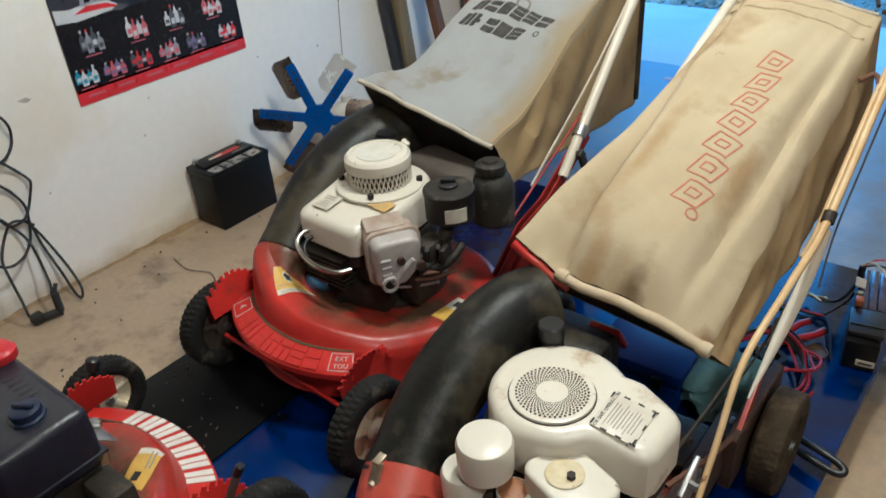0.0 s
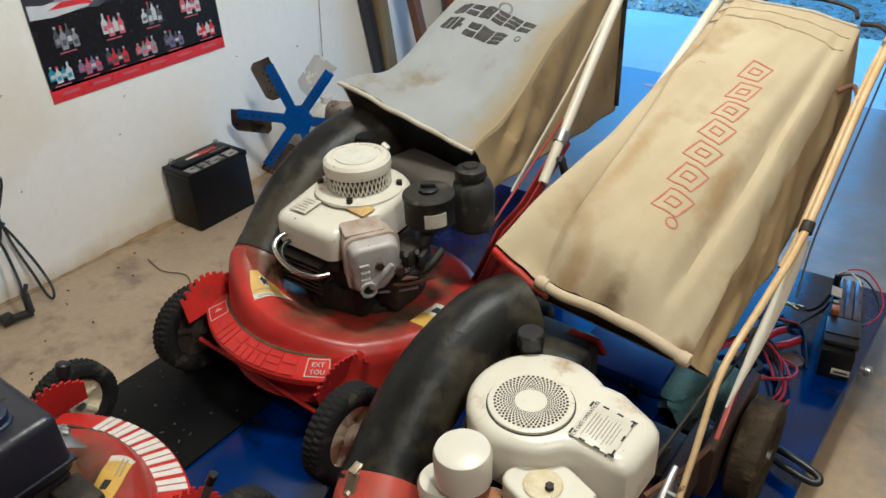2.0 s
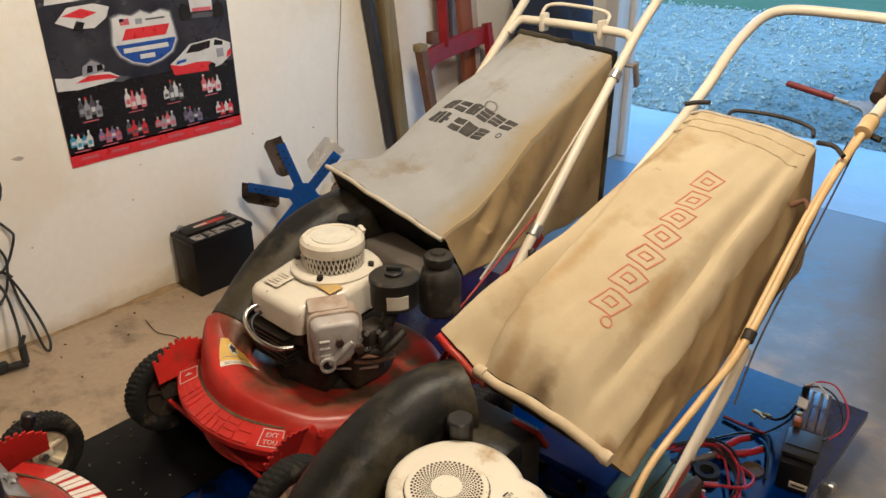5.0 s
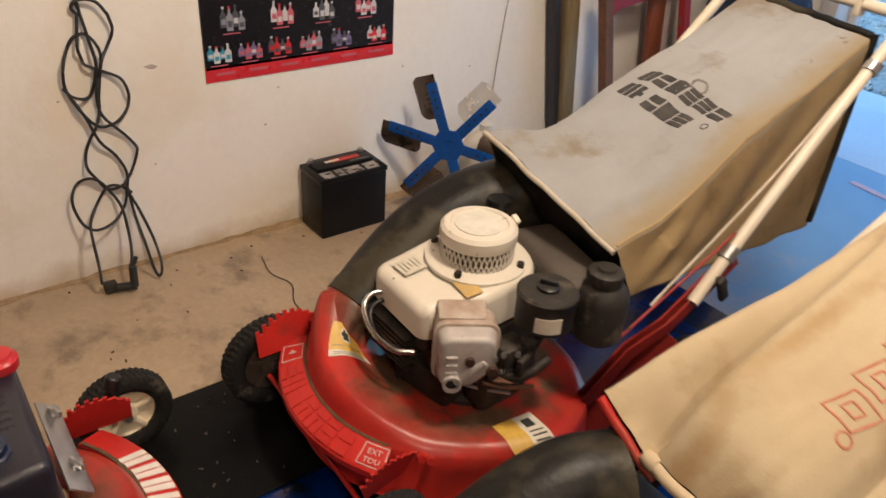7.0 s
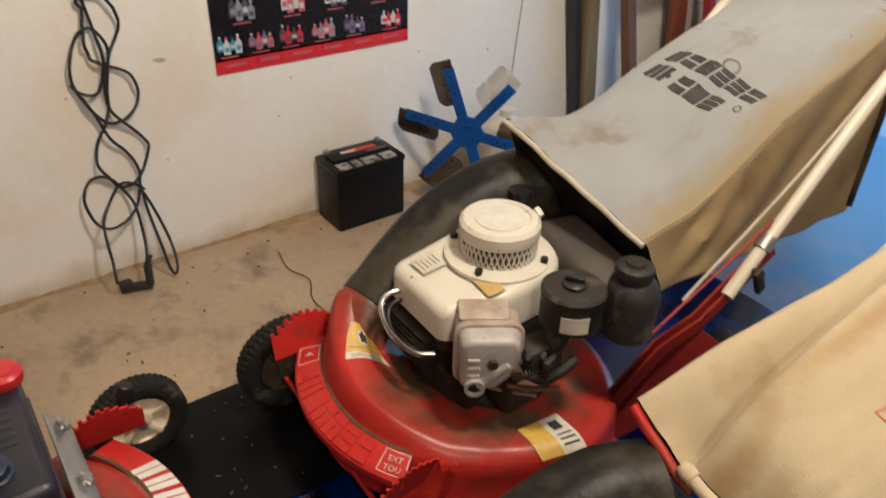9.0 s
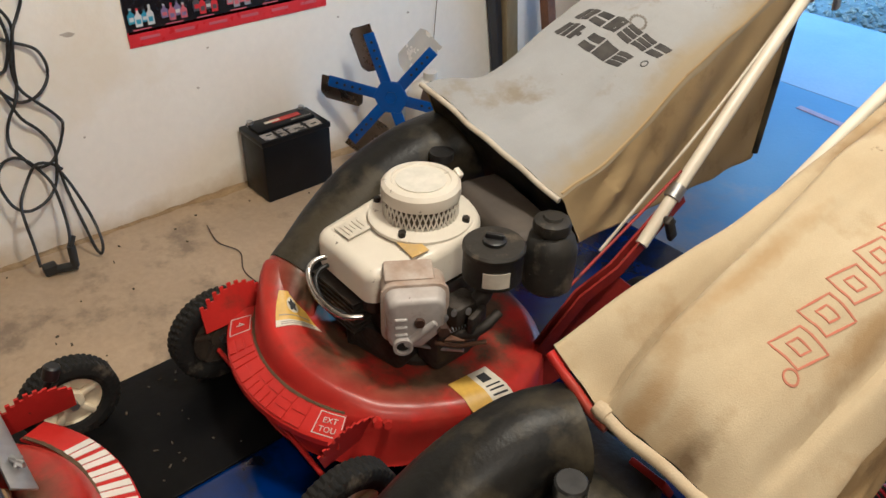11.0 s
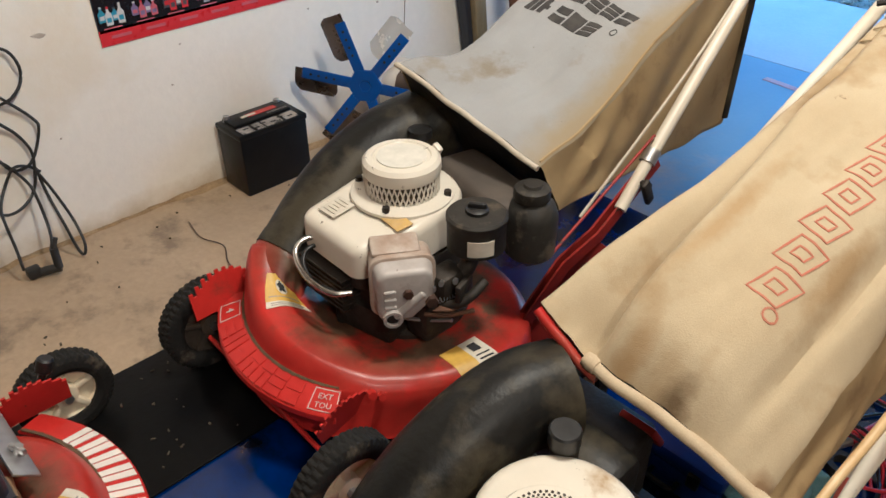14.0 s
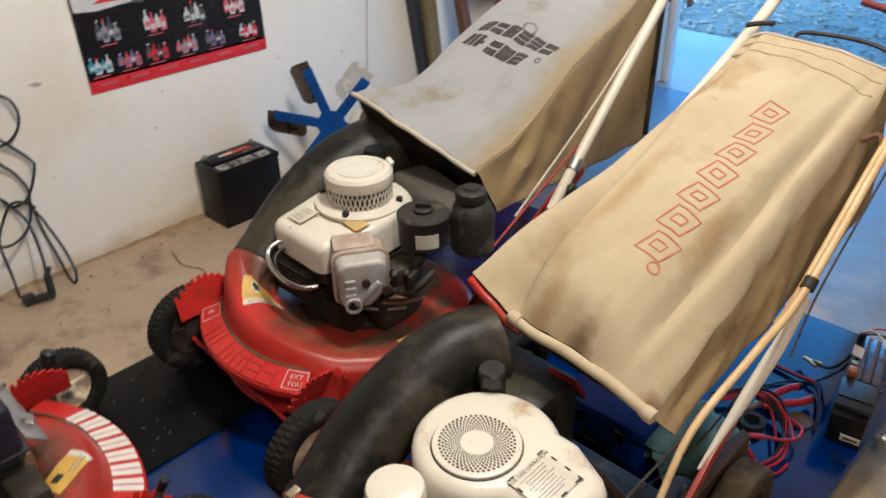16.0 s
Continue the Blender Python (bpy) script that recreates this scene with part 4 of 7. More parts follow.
block = box((1.09, 1.20, 0.335), (0.18, 0.20, 0.14), 0.01)
block = part("engine_block", block, GRIME, ma, "oily finned engine block")
for k in range(7):
    part("fin", box((1.045, 1.085, 0.325 + 0.011 * k), (0.13, 0.05, 0.004)), GRIME, block)
part("engine_base", lathe([(0.125, 0.0), (0.125, 0.016), (0.10, 0.026), (0.0, 0.026)], 32, (1.10, 1.22, 0.258)), GRIME, ma)
part("sump", box((1.12, 1.12, 0.300), (0.13, 0.07, 0.07), 0.014, Matrix.Rotation(0.2, 4, "Z")), GRIME, ma, "oily sump under the engine")
part("drain_plug", cyl((1.065, 1.085, 0.262), (1.065, 1.085, 0.30), 0.011, seg=8), GRIME, ma)
part("governor_box", box((1.215, 1.185, 0.33), (0.06, 0.09, 0.10), 0.012), GRIME, ma)
part("intake_pipe", tube([(1.255, 1.165, 0.372), (1.285, 1.178, 0.380), (1.300, 1.200, 0.398), (1.300, 1.230, 0.412)], 0.009), GRIME, ma, "greasy intake pipe")
part("linkage_rod", tube([(1.24, 1.14, 0.352), (1.275, 1.165, 0.356), (1.305, 1.20, 0.366)], 0.004, seg=8), RUST, ma)
part("linkage_rod", tube([(1.18, 1.10, 0.335), (1.23, 1.145, 0.33), (1.28, 1.17, 0.345)], 0.0035, seg=8), STEEL, ma)
part("guard_bar", tube([(1.03, 1.115, 0.418), (1.014, 1.065, 0.420), (1.024, 1.040, 0.405), (1.065, 1.030, 0.388), (1.11, 1.045, 0.380)], 0.0045), BLACK, ma)
part("guard_bar", tube([(1.02, 1.11, 0.432), (1.006, 1.060, 0.436), (1.015, 1.032, 0.422), (1.06, 1.020, 0.402), (1.115, 1.030, 0.390), (1.14, 1.06, 0.388)], 0.0055), CHROME, ma, "bent chrome guard bar")
mrot = Matrix.Rotation(radians(57), 4, "Z")
mn, mw = mrot @ Vector((0, -1, 0)), mrot @ Vector((1, 0, 0))
mf = Vector((1.228, 1.106, 0.416))
MM = Matrix.Translation(mf) @ Matrix((mw, Vector((0, 0, 1)), mn)).transposed().to_4x4()


def slab(outline, d0, d1, bevel, taper=1.0, seg=3):
    """A plate parallel to the muffler's face: (across, up) outline, from depth d0 to d1 along its normal."""
    bm = prism(outline, d0, d1, bevel, seg)
    for v in bm.verts:
        if v.co.z > (d0 + d1) / 2:
            v.co.x *= taper
            v.co.y *= taper
    bmesh.ops.transform(bm, matrix=MM, verts=bm.verts)
    return bm


def rounded(w, h, r, cut=0.0, n=5):
    pts = []
    for cx_, cy_, a0 in ((w / 2 - r, h / 2 - r, 0), (-w / 2 + r, h / 2 - r, 90), (-w / 2 + r, -h / 2 + r, 180)):
        pts += [(cx_ + r * math.cos(radians(a0 + 90 * k / n)), cy_ + r * math.sin(radians(a0 + 90 * k / n))) for k in range(n + 1)]
    c = max(cut, r)
    return pts + [(w / 2 - c, -h / 2), (w / 2, -h / 2 + c)]


BROWNED = mat("browned_white_enamel", (0.46, 0.40, 0.34), (0.30, 0.22, 0.16), 0.5, scale=22, fine=0.15, wear=(0.12, 0.07, 0.045), wear_at=0.62, wear_scale=30)
muff = part("muffler", slab(rounded(0.110, 0.118, 0.022, 0.030), -0.062, -0.020, 0.004), BROWNED, ma, "stained silver muffler with rust", 50)
part("muffler_seam", slab(rounded(0.116, 0.124, 0.024, 0.032), -0.022, -0.015, 0.002), BROWNED, muff)
part("muffler_face", slab(rounded(0.104, 0.112, 0.020, 0.040), -0.016, 0.016, 0.010, 0.93), SILVER, muff, "stained silver front shell", 50)
for k in range(3):
    q = mf - mw * 0.026 + mn * 0.014 + Vector((0, 0, 0.012 - 0.016 * k))
    part("pressed_rib", cyl(q - mw * 0.012, q + mw * 0.010, 0.005, seg=12, bevel=0.002), SILVER, muff)
q0, q1 = mf + mw * 0.032 + mn * 0.012 + Vector((0, 0, 0.004)), mf - mw * 0.020 + mn * 0.012 + Vector((0, 0, -0.042))
part("outlet_channel", cyl(q0, q1, 0.0085, 0.011, seg=16, bevel=0.003), SILVER, muff)
oc = mf - mw * 0.024 + mn * 0.006 + Vector((0, 0, -0.040))
part("outlet", lathe([(0.011, 0.002), (0.011, -0.01), (0.017, -0.01), (0.017, 0.020), (0.012, 0.020)], 24, oc, mn, hollow=True), SILVER, muff)
part("outlet_bore", cyl(oc - mn * 0.002, oc + mn * 0.014, 0.0115, seg=18), BLACK, muff)
for dx, dz, r_ in ((0.004, 0.008, 0.009), (0.044, -0.014, 0.011)):
    q = mf + mw * dx + mn * 0.010 + Vector((0, 0, dz))
    part("bolt", cyl(q, q + mn * 0.014, r_, seg=6), RUST_DARK, muff)
part("heat_shield", box((1.180, 1.128, 0.478), (0.085, 0.045, 0.012), 0.005, mrot @ Matrix.Rotation(0.25, 4, "X")), BROWNED, ma, "browned bracket over the muffler")
filt = part("air_filter", lathe([(0.0, 0.0), (0.046, 0.0), (0.052, 0.004), (0.052, 0.055), (0.054, 0.058), (0.054, 0.066), (0.050, 0.070), (0.030, 0.071), (0.0, 0.071)], 40, (1.26, 1.248, 0.458)), BLACK_DUSTY, ma, "black round air filter housing")
part("wing_nut", join(lathe([(0.020, 0.0), (0.020, 0.006), (0.014, 0.009), (0.0, 0.009)], 24, (1.26, 1.248, 0.529)), box((1.26, 1.248, 0.541), (0.032, 0.009, 0.012), 0.003, Matrix.Rotation(0.6, 4, "Z"))), BLACK, filt)
fl = lambda u, v: (Vector((1.26 + 0.0535 * math.cos(u), 1.248 + 0.0535 * math.sin(u), v)), Vector((math.cos(u), math.sin(u), 0)))
part("filter_label", patch(fl, lin(-1.10, -0.22, 10), [0.470, 0.500], 0.0006), STICK_WHITE, filt, "small scuffed paper label")
tank = part("fuel_tank", lathe([(0.0, 0.0), (0.040, 0.0), (0.047, 0.008), (0.048, 0.085), (0.040, 0.108), (0.026, 0.118), (0.026, 0.126), (0.0, 0.126)], 32, (1.286, 1.366, 0.398)), BLACK_DUSTY, ma, "black plastic fuel tank")
part("fuel_cap", lathe([(0.0, 0.0), (0.033, 0.0), (0.034, 0.006), (0.033, 0.020), (0.027, 0.024), (0.018, 0.024), (0.016, 0.029), (0.0, 0.029)], 10, (1.284, 1.364, 0.518)), BLACK_DUSTY, tank)
part("rear_cover", box((1.155, 1.385, 0.462), (0.23, 0.105, 0.085), 0.02, Matrix.Rotation(-0.25, 4, "Z"), 3), mat("dusty_grey_cover", (0.085, 0.07, 0.055), (0.06, 0.05, 0.042), 0.7, scale=10, fine=0.2), ma, "dusty dark rear engine cover")
part("second_cap", lathe([(0.0, 0.0), (0.024, 0.0), (0.024, 0.016), (0.0, 0.018)], 16, (0.995, 1.36, 0.535)), BLACK, ma)
part("carburettor", box((1.245, 1.19, 0.40), (0.05, 0.06, 0.06), 0.010), GRIME, ma, "greasy carburettor body")
# throttle springs, plate and screws round the carburettor
spring = [(1.262 + 0.010 * k / 60 + 0.0045 * math.cos(k * 0.9), 1.150 + 0.050 * k / 60, 0.388 + 0.0045 * math.sin(k * 0.9)) for k in range(61)]
part("throttle_spring", tube(spring, 0.0011, seg=5, n=1), STEEL, ma, "thin steel throttle spring")
part("throttle_plate", sheet_metal([(1.262, 1.140, 0.372), (1.285, 1.165, 0.372), (1.292, 1.205, 0.376), (1.272, 1.215, 0.376), (1.258, 1.175, 0.373)], 0.003), RUST, ma, "rusty throttle plate")
part("intake_elbow", tube([(1.252, 1.205, 0.405), (1.262, 1.222, 0.425), (1.262, 1.238, 0.452)], 0.016, seg=14), GRIME, ma, "greasy intake elbow")
for x_, y_, z_ in ((1.262, 1.162, 0.425), (1.270, 1.188, 0.420), (1.246, 1.158, 0.405)):
    part("bolt", cyl((x_, y_, z_), (x_ + 0.008, y_ - 0.010, z_ + 0.004), 0.0048, seg=6), STEEL, ma)
part("choke_plate", box((1.283, 1.195, 0.405), (0.012, 0.05, 0.035), 0.004, Matrix.Rotation(0.3, 4, "Z")), GRIME, ma)

# stickers on the deck
spot_a = on_deck(WA)


def warning_label(deck_, spot, base, apex, r0, r1, mark):
    """A tapering yellow label; base and apex bearings, r0 to r1 along the base."""
    def s(u, v):
        k = 0.62 * v
        mid = (r0 + r1) / 2
        r = (r0 + (r1 - r0) * u) * (1 - k) + (mid + 0.004) * k
        return spot(base + (apex - base) * v + 4.0 * (u - 0.5) * (1 - v), r)
    part("warning_sticker", patch(s, lin(0.0, 1.0, 10), lin(0.18, 1.0, 9), 0.0016), STICK_YELLOW, deck_, "yellow warning sticker with a black pictogram")
    part("sticker_strip", patch(s, lin(0.0, 1.0, 10), lin(0.0, 0.18, 3), 0.0016), STICK_WHITE, deck_)
    disc = lambda a, q: s(0.54 + 0.17 * a * math.cos(q), 0.62 + 0.22 * a * math.sin(q))
    part("sticker_disc", patch(disc, lin(0.05, 1.0, 3), lin(0, 6.28, 20), 0.0022), STICK_WHITE, deck_)
    palm = lambda a, q: s(0.54 + 0.11 * a * (1 + 0.25 * math.sin(5 * q)) * math.cos(q), 0.62 + 0.15 * a * (1 + 0.25 * math.sin(5 * q)) * math.sin(q))
    part("pictogram", patch(palm, lin(0.05, 1.0, 3), lin(0, 6.28, 26), 0.0030), INK, deck_)
    for k in range(2):
        part("printed_bar", patch(s, lin(0.12, 0.88, 8), [0.055 + 0.06 * k, 0.075 + 0.06 * k], 0.0022), INK_GREY, deck_)
    part("printed_bar", patch(s, lin(0.10, 0.90, 8), [0.30, 0.325], 0.0022), INK_GREY, deck_)


warning_label(deck_a, spot_a, -98, -118, 0.217, 0.137, 0)
flat_a = lambda u, v: (Vector((1.268 + 0.067 * u + 0.007 * v * (1 - u) + 0.021 * u * v, 1.149 + 0.085 * v, 0.2625)), Vector((0, 0, 1)))
low_a = lambda u, v: spot_a(math.degrees(math.atan2(flat_a(u, v)[0].y - 1.169, flat_a(u, v)[0].x - 1.054)), math.hypot(flat_a(u, v)[0].y - 1.169, flat_a(u, v)[0].x - 1.054))
part("warning_sticker", patch(low_a, lin(0, 1, 7), lin(0, 0.5, 5)), STICK_YELLOW, deck_a, "half yellow half white warning sticker")
part("sticker_white", patch(low_a, lin(0, 1, 7), lin(0.5, 1, 5)), STICK_WHITE, deck_a)
part("pictogram", patch(low_a, lin(0.15, 0.42, 3), lin(0.62, 0.84, 3), 0.0024), INK, deck_a)
for k in range(3):
    part("printed_bar", patch(low_a, lin(0.55 + 0.13 * k, 0.59 + 0.13 * k, 2), lin(0.58, 0.92, 4), 0.0022), INK, deck_a)
for text, deg, r, size_ in (("4", -123, 0.276, 0.024), ("EXT", -57.2, 0.270, 0.015), ("TOU", -57.2, 0.286, 0.015)):
    p, n = band_a(deg, r)
    m = Matrix.Translation(p + n * 0.0022) @ frame_to(n, (-math.sin(radians(deg)), math.cos(radians(deg)), 0))
    part("lettering", words(text, size_, m), LETTER_WORN, apron_a)
for d0, d1 in ((-127.5, -118.5), (-62.2, -52.2)):
    ends = [(d0, d0 + 0.35, 0.256, 0.296), (d1 - 0.35, d1, 0.256, 0.296), (d0, d1, 0.256, 0.2575), (d0, d1, 0.2945, 0.296)]
    part("printed_frame", join(*[patch(band_a, lin(a, b, 5), lin(c_, d_, 3), 0.0014) for a, b, c_, d_ in ends]), LETTER_WORN, apron_a, "thin worn white outline")

# handle
part("handle_bracket", join(sweep([Vector((1.290, 1.34, 0.22)), Vector((1.322, 1.43, 0.358)), Vector((1.340, 1.50, 0.400)), Vector((1.348, 1.66, 0.505))], [(-0.012, -0.013), (0.010, -0.013), (0.010, 0.013), (0.005, 0.013), (0.005, -0.009), (-0.007, -0.009), (-0.007, 0.013), (-0.012, 0.013)]), cyl((1.325, 1.37, 0.40), (1.338, 1.66, 0.555), 0.003, seg=8)), BRACKET_RED, ma, "red steel handle bracket")
part("rear_skirt", sheet_metal([(1.285, 1.335, 0.185), (1.318, 1.420, 0.335), (1.340, 1.50, 0.390), (1.378, 1.535, 0.352), (1.356, 1.48, 0.215), (1.312, 1.36, 0.150)], 0.004), BRACKET_RED, ma, "dull red sheet steel skirt behind the deck")
part("handle_bracket", sweep([Vector((0.90, 1.40, 0.25)), Vector((0.925, 1.55, 0.46)), Vector((0.925, 1.70, 0.545))], [(-0.003, -0.018), (0.003, -0.018), (0.003, 0.018), (-0.003, 0.018)]), DECK_RED, ma)
part("handle_tube", tube([(1.350, 1.555, 0.438), (1.345, 1.64, 0.512), (1.333, 1.88, 0.722), (1.332, 2.085, 0.915), (1.345, 2.20, 1.02), (1.35, 2.32, 1.10)], 0.0125), HANDLE_WHITE, ma, "chipped cream steel handle tube")
part("handle_tube", tube([(0.925, 1.64, 0.495), (0.930, 1.88, 0.722), (0.935, 2.07, 0.895), (0.945, 2.20, 1.02), (0.95, 2.32, 1.10)], 0.0125), HANDLE_WHITE, ma)
part("crossbar", tube([(0.94, 2.06, 0.885), (0.955, 2.095, 0.915), (1.0, 2.105, 0.918), (1.15, 2.10, 0.918), (1.29, 2.093, 0.915), (1.325, 2.08, 0.905)], 0.012), HANDLE_WHITE, ma)
part("grip_bar", tube([(0.95, 2.32, 1.10), (0.99, 2.36, 1.13), (1.15, 2.37, 1.14), (1.31, 2.36, 1.13), (1.35, 2.32, 1.10)], 0.0125), HANDLE_WHITE, ma)
part("wire_loop", tube([(1.02, 2.10, 0.92), (1.03, 2.13, 0.96), (1.12, 2.135, 0.965), (1.22, 2.13, 0.955), (1.23, 2.10, 0.92)], 0.005), HANDLE_WHITE, ma)
for x, y, z in ((1.035, 2.104, 0.918), (1.225, 2.097, 0.917)):
    part("clip", box((x, y, z), (0.014, 0.034, 0.05), 0.004), HANDLE_WHITE, ma)
for p, q in (((1.345, 1.635, 0.508), (1.344, 1.655, 0.527)), ((1.333, 1.985, 0.82), (1.333, 2.0, 0.835))):
    part("clamp", cyl(p, q, 0.0165, seg=16), STEEL, ma)
part("wing_nut", join(box((1.374, 1.605, 0.466), (0.012, 0.022, 0.062), 0.005, Matrix.Rotation(0.5, 4, "X")), cyl((1.345, 1.605, 0.480), (1.378, 1.605, 0.480), 0.007, seg=8)), GRIME, ma)
part("wing_nut", join(box((1.372, 2.03, 0.83), (0.012, 0.02, 0.07), 0.005, Matrix.Rotation(0.3, 4, "X")), cyl((1.34, 2.03, 0.85), (1.375, 2.03, 0.85), 0.006, seg=8)), STEEL, ma)

at_a, nrm_a, line_a = bag(ma, [(0.905, 1.385, 0.640), (1.273, 1.392, 0.572), (0.985, 2.06, 0.893), (1.285, 2.072, 0.868),
                               (0.915, 1.47, 0.46), (1.288, 1.45, 0.450), (0.965, 2.05, 0.46), (1.305, 2.022, 0.440)], CANVAS_A, sag=0.03, tip=0.022, pinch=0.035, bulge_up=0.014, fold=0.006, ru=0.022, rw=0.055, slack=0.016)
top_a = on_top(at_a, nrm_a)
part("piping", tube([at_a(u, 0.0, 1) + Vector((0, -0.004, -0.004)) for u in lin(0.0, 1.0, 9)], 0.0055, n=3), PIPING, ma, "cream vinyl edging of the bag mouth")
part("rear_binding", tube([at_a(u, 0.995, w) for u, w in line_a[::3]] + [at_a(1, 0.995, 0.5), at_a(1, 0.995, 0.05)], 0.009, n=3), CHUTE, ma, "dark binding round the back of the bag")
part("seam", tube([at_a(0.985, v, 0.985) for v in lin(0.01, 0.99, 20)], 0.0032, seg=6, n=2), CANVAS_SIDE, ma, "stitched seam along the bag's shoulder")
part("strap", tube([(1.325, 1.46, 0.452), (1.326, 1.75, 0.64), (1.318, 2.01, 0.83)], 0.0032, seg=6, n=4), PIPING, ma)
def block_print(parent, surf, u, v, du, dv, kind, material, shear=0.25):
    """A plain printed block shape, u across and v along the cloth."""
    s = lambda a, b: surf(u + a * du + shear * b * dv, v + b * dv)
    bars = {0: [(0, 0.42, 0, 1), (0.58, 1, 0, 1)], 1: [(0, 1, 0, 0.42), (0, 1, 0.58, 1)], 2: [(0, 1, 0, 0.28), (0, 1, 0.36, 0.64), (0, 1, 0.72, 1)], 4: [(0, 1, 0, 1)]}[kind]
    part("printed_shape", join(*[patch(s, lin(a, b, 3), lin(c_, d_, 3), 0.0014) for a, b, c_, d_ in bars]), material, parent)


for k, kind in enumerate((0, 1, 4, 2, 2, 1)):
    block_print(ma, top_a, 0.125 + 0.112 * k, 0.452 + 0.002 * k, 0.094, 0.047, kind, INK_FADED, 0.55)
for u0, du, kind in ((0.085, 0.085, 0), (0.185, 0.034, 4), (0.285, 0.098, 1), (0.398, 0.100, 4), (0.512, 0.098, 2)):
    block_print(ma, top_a, u0 + 0.02, 0.385 + 0.001 * len(str(kind)), du, 0.047, kind, INK_FADED, 0.55)
block_print(ma, top_a, 0.238, 0.402, 0.030, 0.012, 4, INK_FADED, 0.55)
part("printed_ring", join(*[patch(top_a, [0.742 + 0.020 * math.cos(a), 0.742 + 0.020 * math.cos(a) + 0.005], [0.428 + 0.010 * math.sin(a), 0.428 + 0.010 * math.sin(a) + 0.003], 0.0010) for a in lin(0, 6.0, 18)]), INK_FADED, ma)
part("printed_emblem", join(*[patch(top_a, [0.50 + 0.05 * math.cos(a), 0.50 + 0.05 * math.cos(a) + 0.016], [0.515 + 0.020 * math.sin(a), 0.515 + 0.020 * math.sin(a) + 0.006], 0.0012) for a in lin(0, 6.0, 16)]), mat("faded_ink", (0.20, 0.18, 0.16), None, 0.9), ma, "faded round printed emblem")

# ---- mower with the beige bag ----
mb = thing("lawn_mower", (1.74, 0.90, TOP), "red walk-behind lawn mower with a beige canvas catcher bag", "lawn mower", "mowers on the table")
WB = place(1.688, 0.834, 1) @ Matrix.Translation((0, 0, -0.05))
deck_b, apron_b, band_b = deck(mb, WB)
tyre_wheel(mb, (1.47, 0.55, TOP + 0.105), side=1)
tyre_wheel(mb, (1.975, 0.55, TOP + 0.105), side=1)
tyre_wheel(mb, (1.47, 1.28, TOP + 0.105), side=1)
tyre_wheel(mb, (1.962, 1.262, TOP + 0.096), r=0.096, w=0.056, rim=RIM_CREAM, side=1, tread=MUDDY)
volute(mb, [(1.66, 0.665, 0.262), (1.605, 0.675, 0.288), (1.565, 0.700, 0.304), (1.546, 0.742, 0.326)], [0.044, 0.058, 0.067, 0.068], FADED_RED)
chute(mb, [(1.548, 0.728, 0.318), (1.530, 0.835, 0.380), (1.535, 0.928, 0.426), (1.551, 1.022, 0.452), (1.578, 1.086, 0.452)], 0.064, 0.073)
part("latch", join(box((1.541, 0.684, 0.374), (0.020, 0.006, 0.052), 0.003, Matrix.Rotation(-0.45, 4, "X")), box((1.541, 0.699, 0.398), (0.014, 0.020, 0.006), 0.002, Matrix.Rotation(0.2, 4, "X")), cyl((1.541, 0.683, 0.366), (1.541, 0.674, 0.364), 0.006, seg=8)), mat("tarnished_clip", (0.42, 0.36, 0.26), (0.30, 0.24, 0.16), 0.45, metal=0.6, scale=30), mb, "tarnished steel chute clip")
arc_b = [(1.701 + 0.106 * math.cos(a), 0.930 + 0.106 * math.sin(a)) for a in lin(radians(50), radians(305), 34)]
outb = arc_b + [(1.780, 0.866), (1.797, 0.872), (1.849, 0.874), (1.865, 0.880), (1.872, 0.896), (1.875, 0.962), (1.869, 0.978), (1.855, 0.990), (1.80, 1.012), (1.780, 1.012)]
shb = prism(outb, 0.35, 0.436, 0.020, 4)
for v in shb.verts:
    if v.co.z > 0.4:
        v.co.z -= 0.10 * max(0, v.co.x - 1.79)
shroud_b = part("engine_shroud", shb, ENGINE_WHITE, mb, "chipped cream white engine shroud with instruction plate")
ringc = Vector((1.701, 0.909, 0.436))
# Flat dark disc drawn for the shaded gap round the screen.
part("screen_gap", lathe([(0.0, 0.0), (0.0645, 0.0), (0.0645, 0.0008), (0.0, 0.0008)], 56, ringc), GRIME, shroud_b, "dark gap round the screen")
part("screen_disc", lathe([(0.0, 0.0), (0.0615, 0.0), (0.0625, 0.001), (0.0622, 0.0045), (0.060, 0.0055), (0.054, 0.0052), (0.0, 0.0060)], 64, ringc), ENGINE_WHITE, shroud_b, "round cream perforated cooling screen")
# Raised dark dots stand in for the shade inside the vent holes.
holes = []
for ring in range(9):
    rr_ = 0.0242 * 1.1 ** ring
    for k in range(46):
        a = 2 * math.pi * (k + 0.5 * ring) / 46
        size_ = 0.039 * rr_ + 0.0001
        holes.append(lathe([(0.0, 0.0), (size_, 0.0), (size_, 0.0006), (0.0, 0.0006)], 7, ringc + Vector((rr_ * math.cos(a), rr_ * math.sin(a), 0.0053))))
bm_h = bmesh.new()
for h_ in holes:
    bm_h = join(bm_h, h_)
tagged(part("perforation", bm_h, mat("shaded_hole_brown", (0.035, 0.023, 0.014), None, 0.8), shroud_b, "spiral of dark dots drawn for shaded round vent holes"), kind="stuff")
tilt = Matrix.Rotation(math.atan(0.10), 4, "Y")
pc = Vector((1.807, 0.922, 0.4361))
part("instruction_plate", box(pc, (0.066, 0.076, 0.0012), 0.0004, tilt), mat("cream_plate_print", (0.62, 0.58, 0.49), (0.56, 0.51, 0.42), 0.4, scale=30, fine=0.06), shroud_b, "white instruction plate with printed lines")
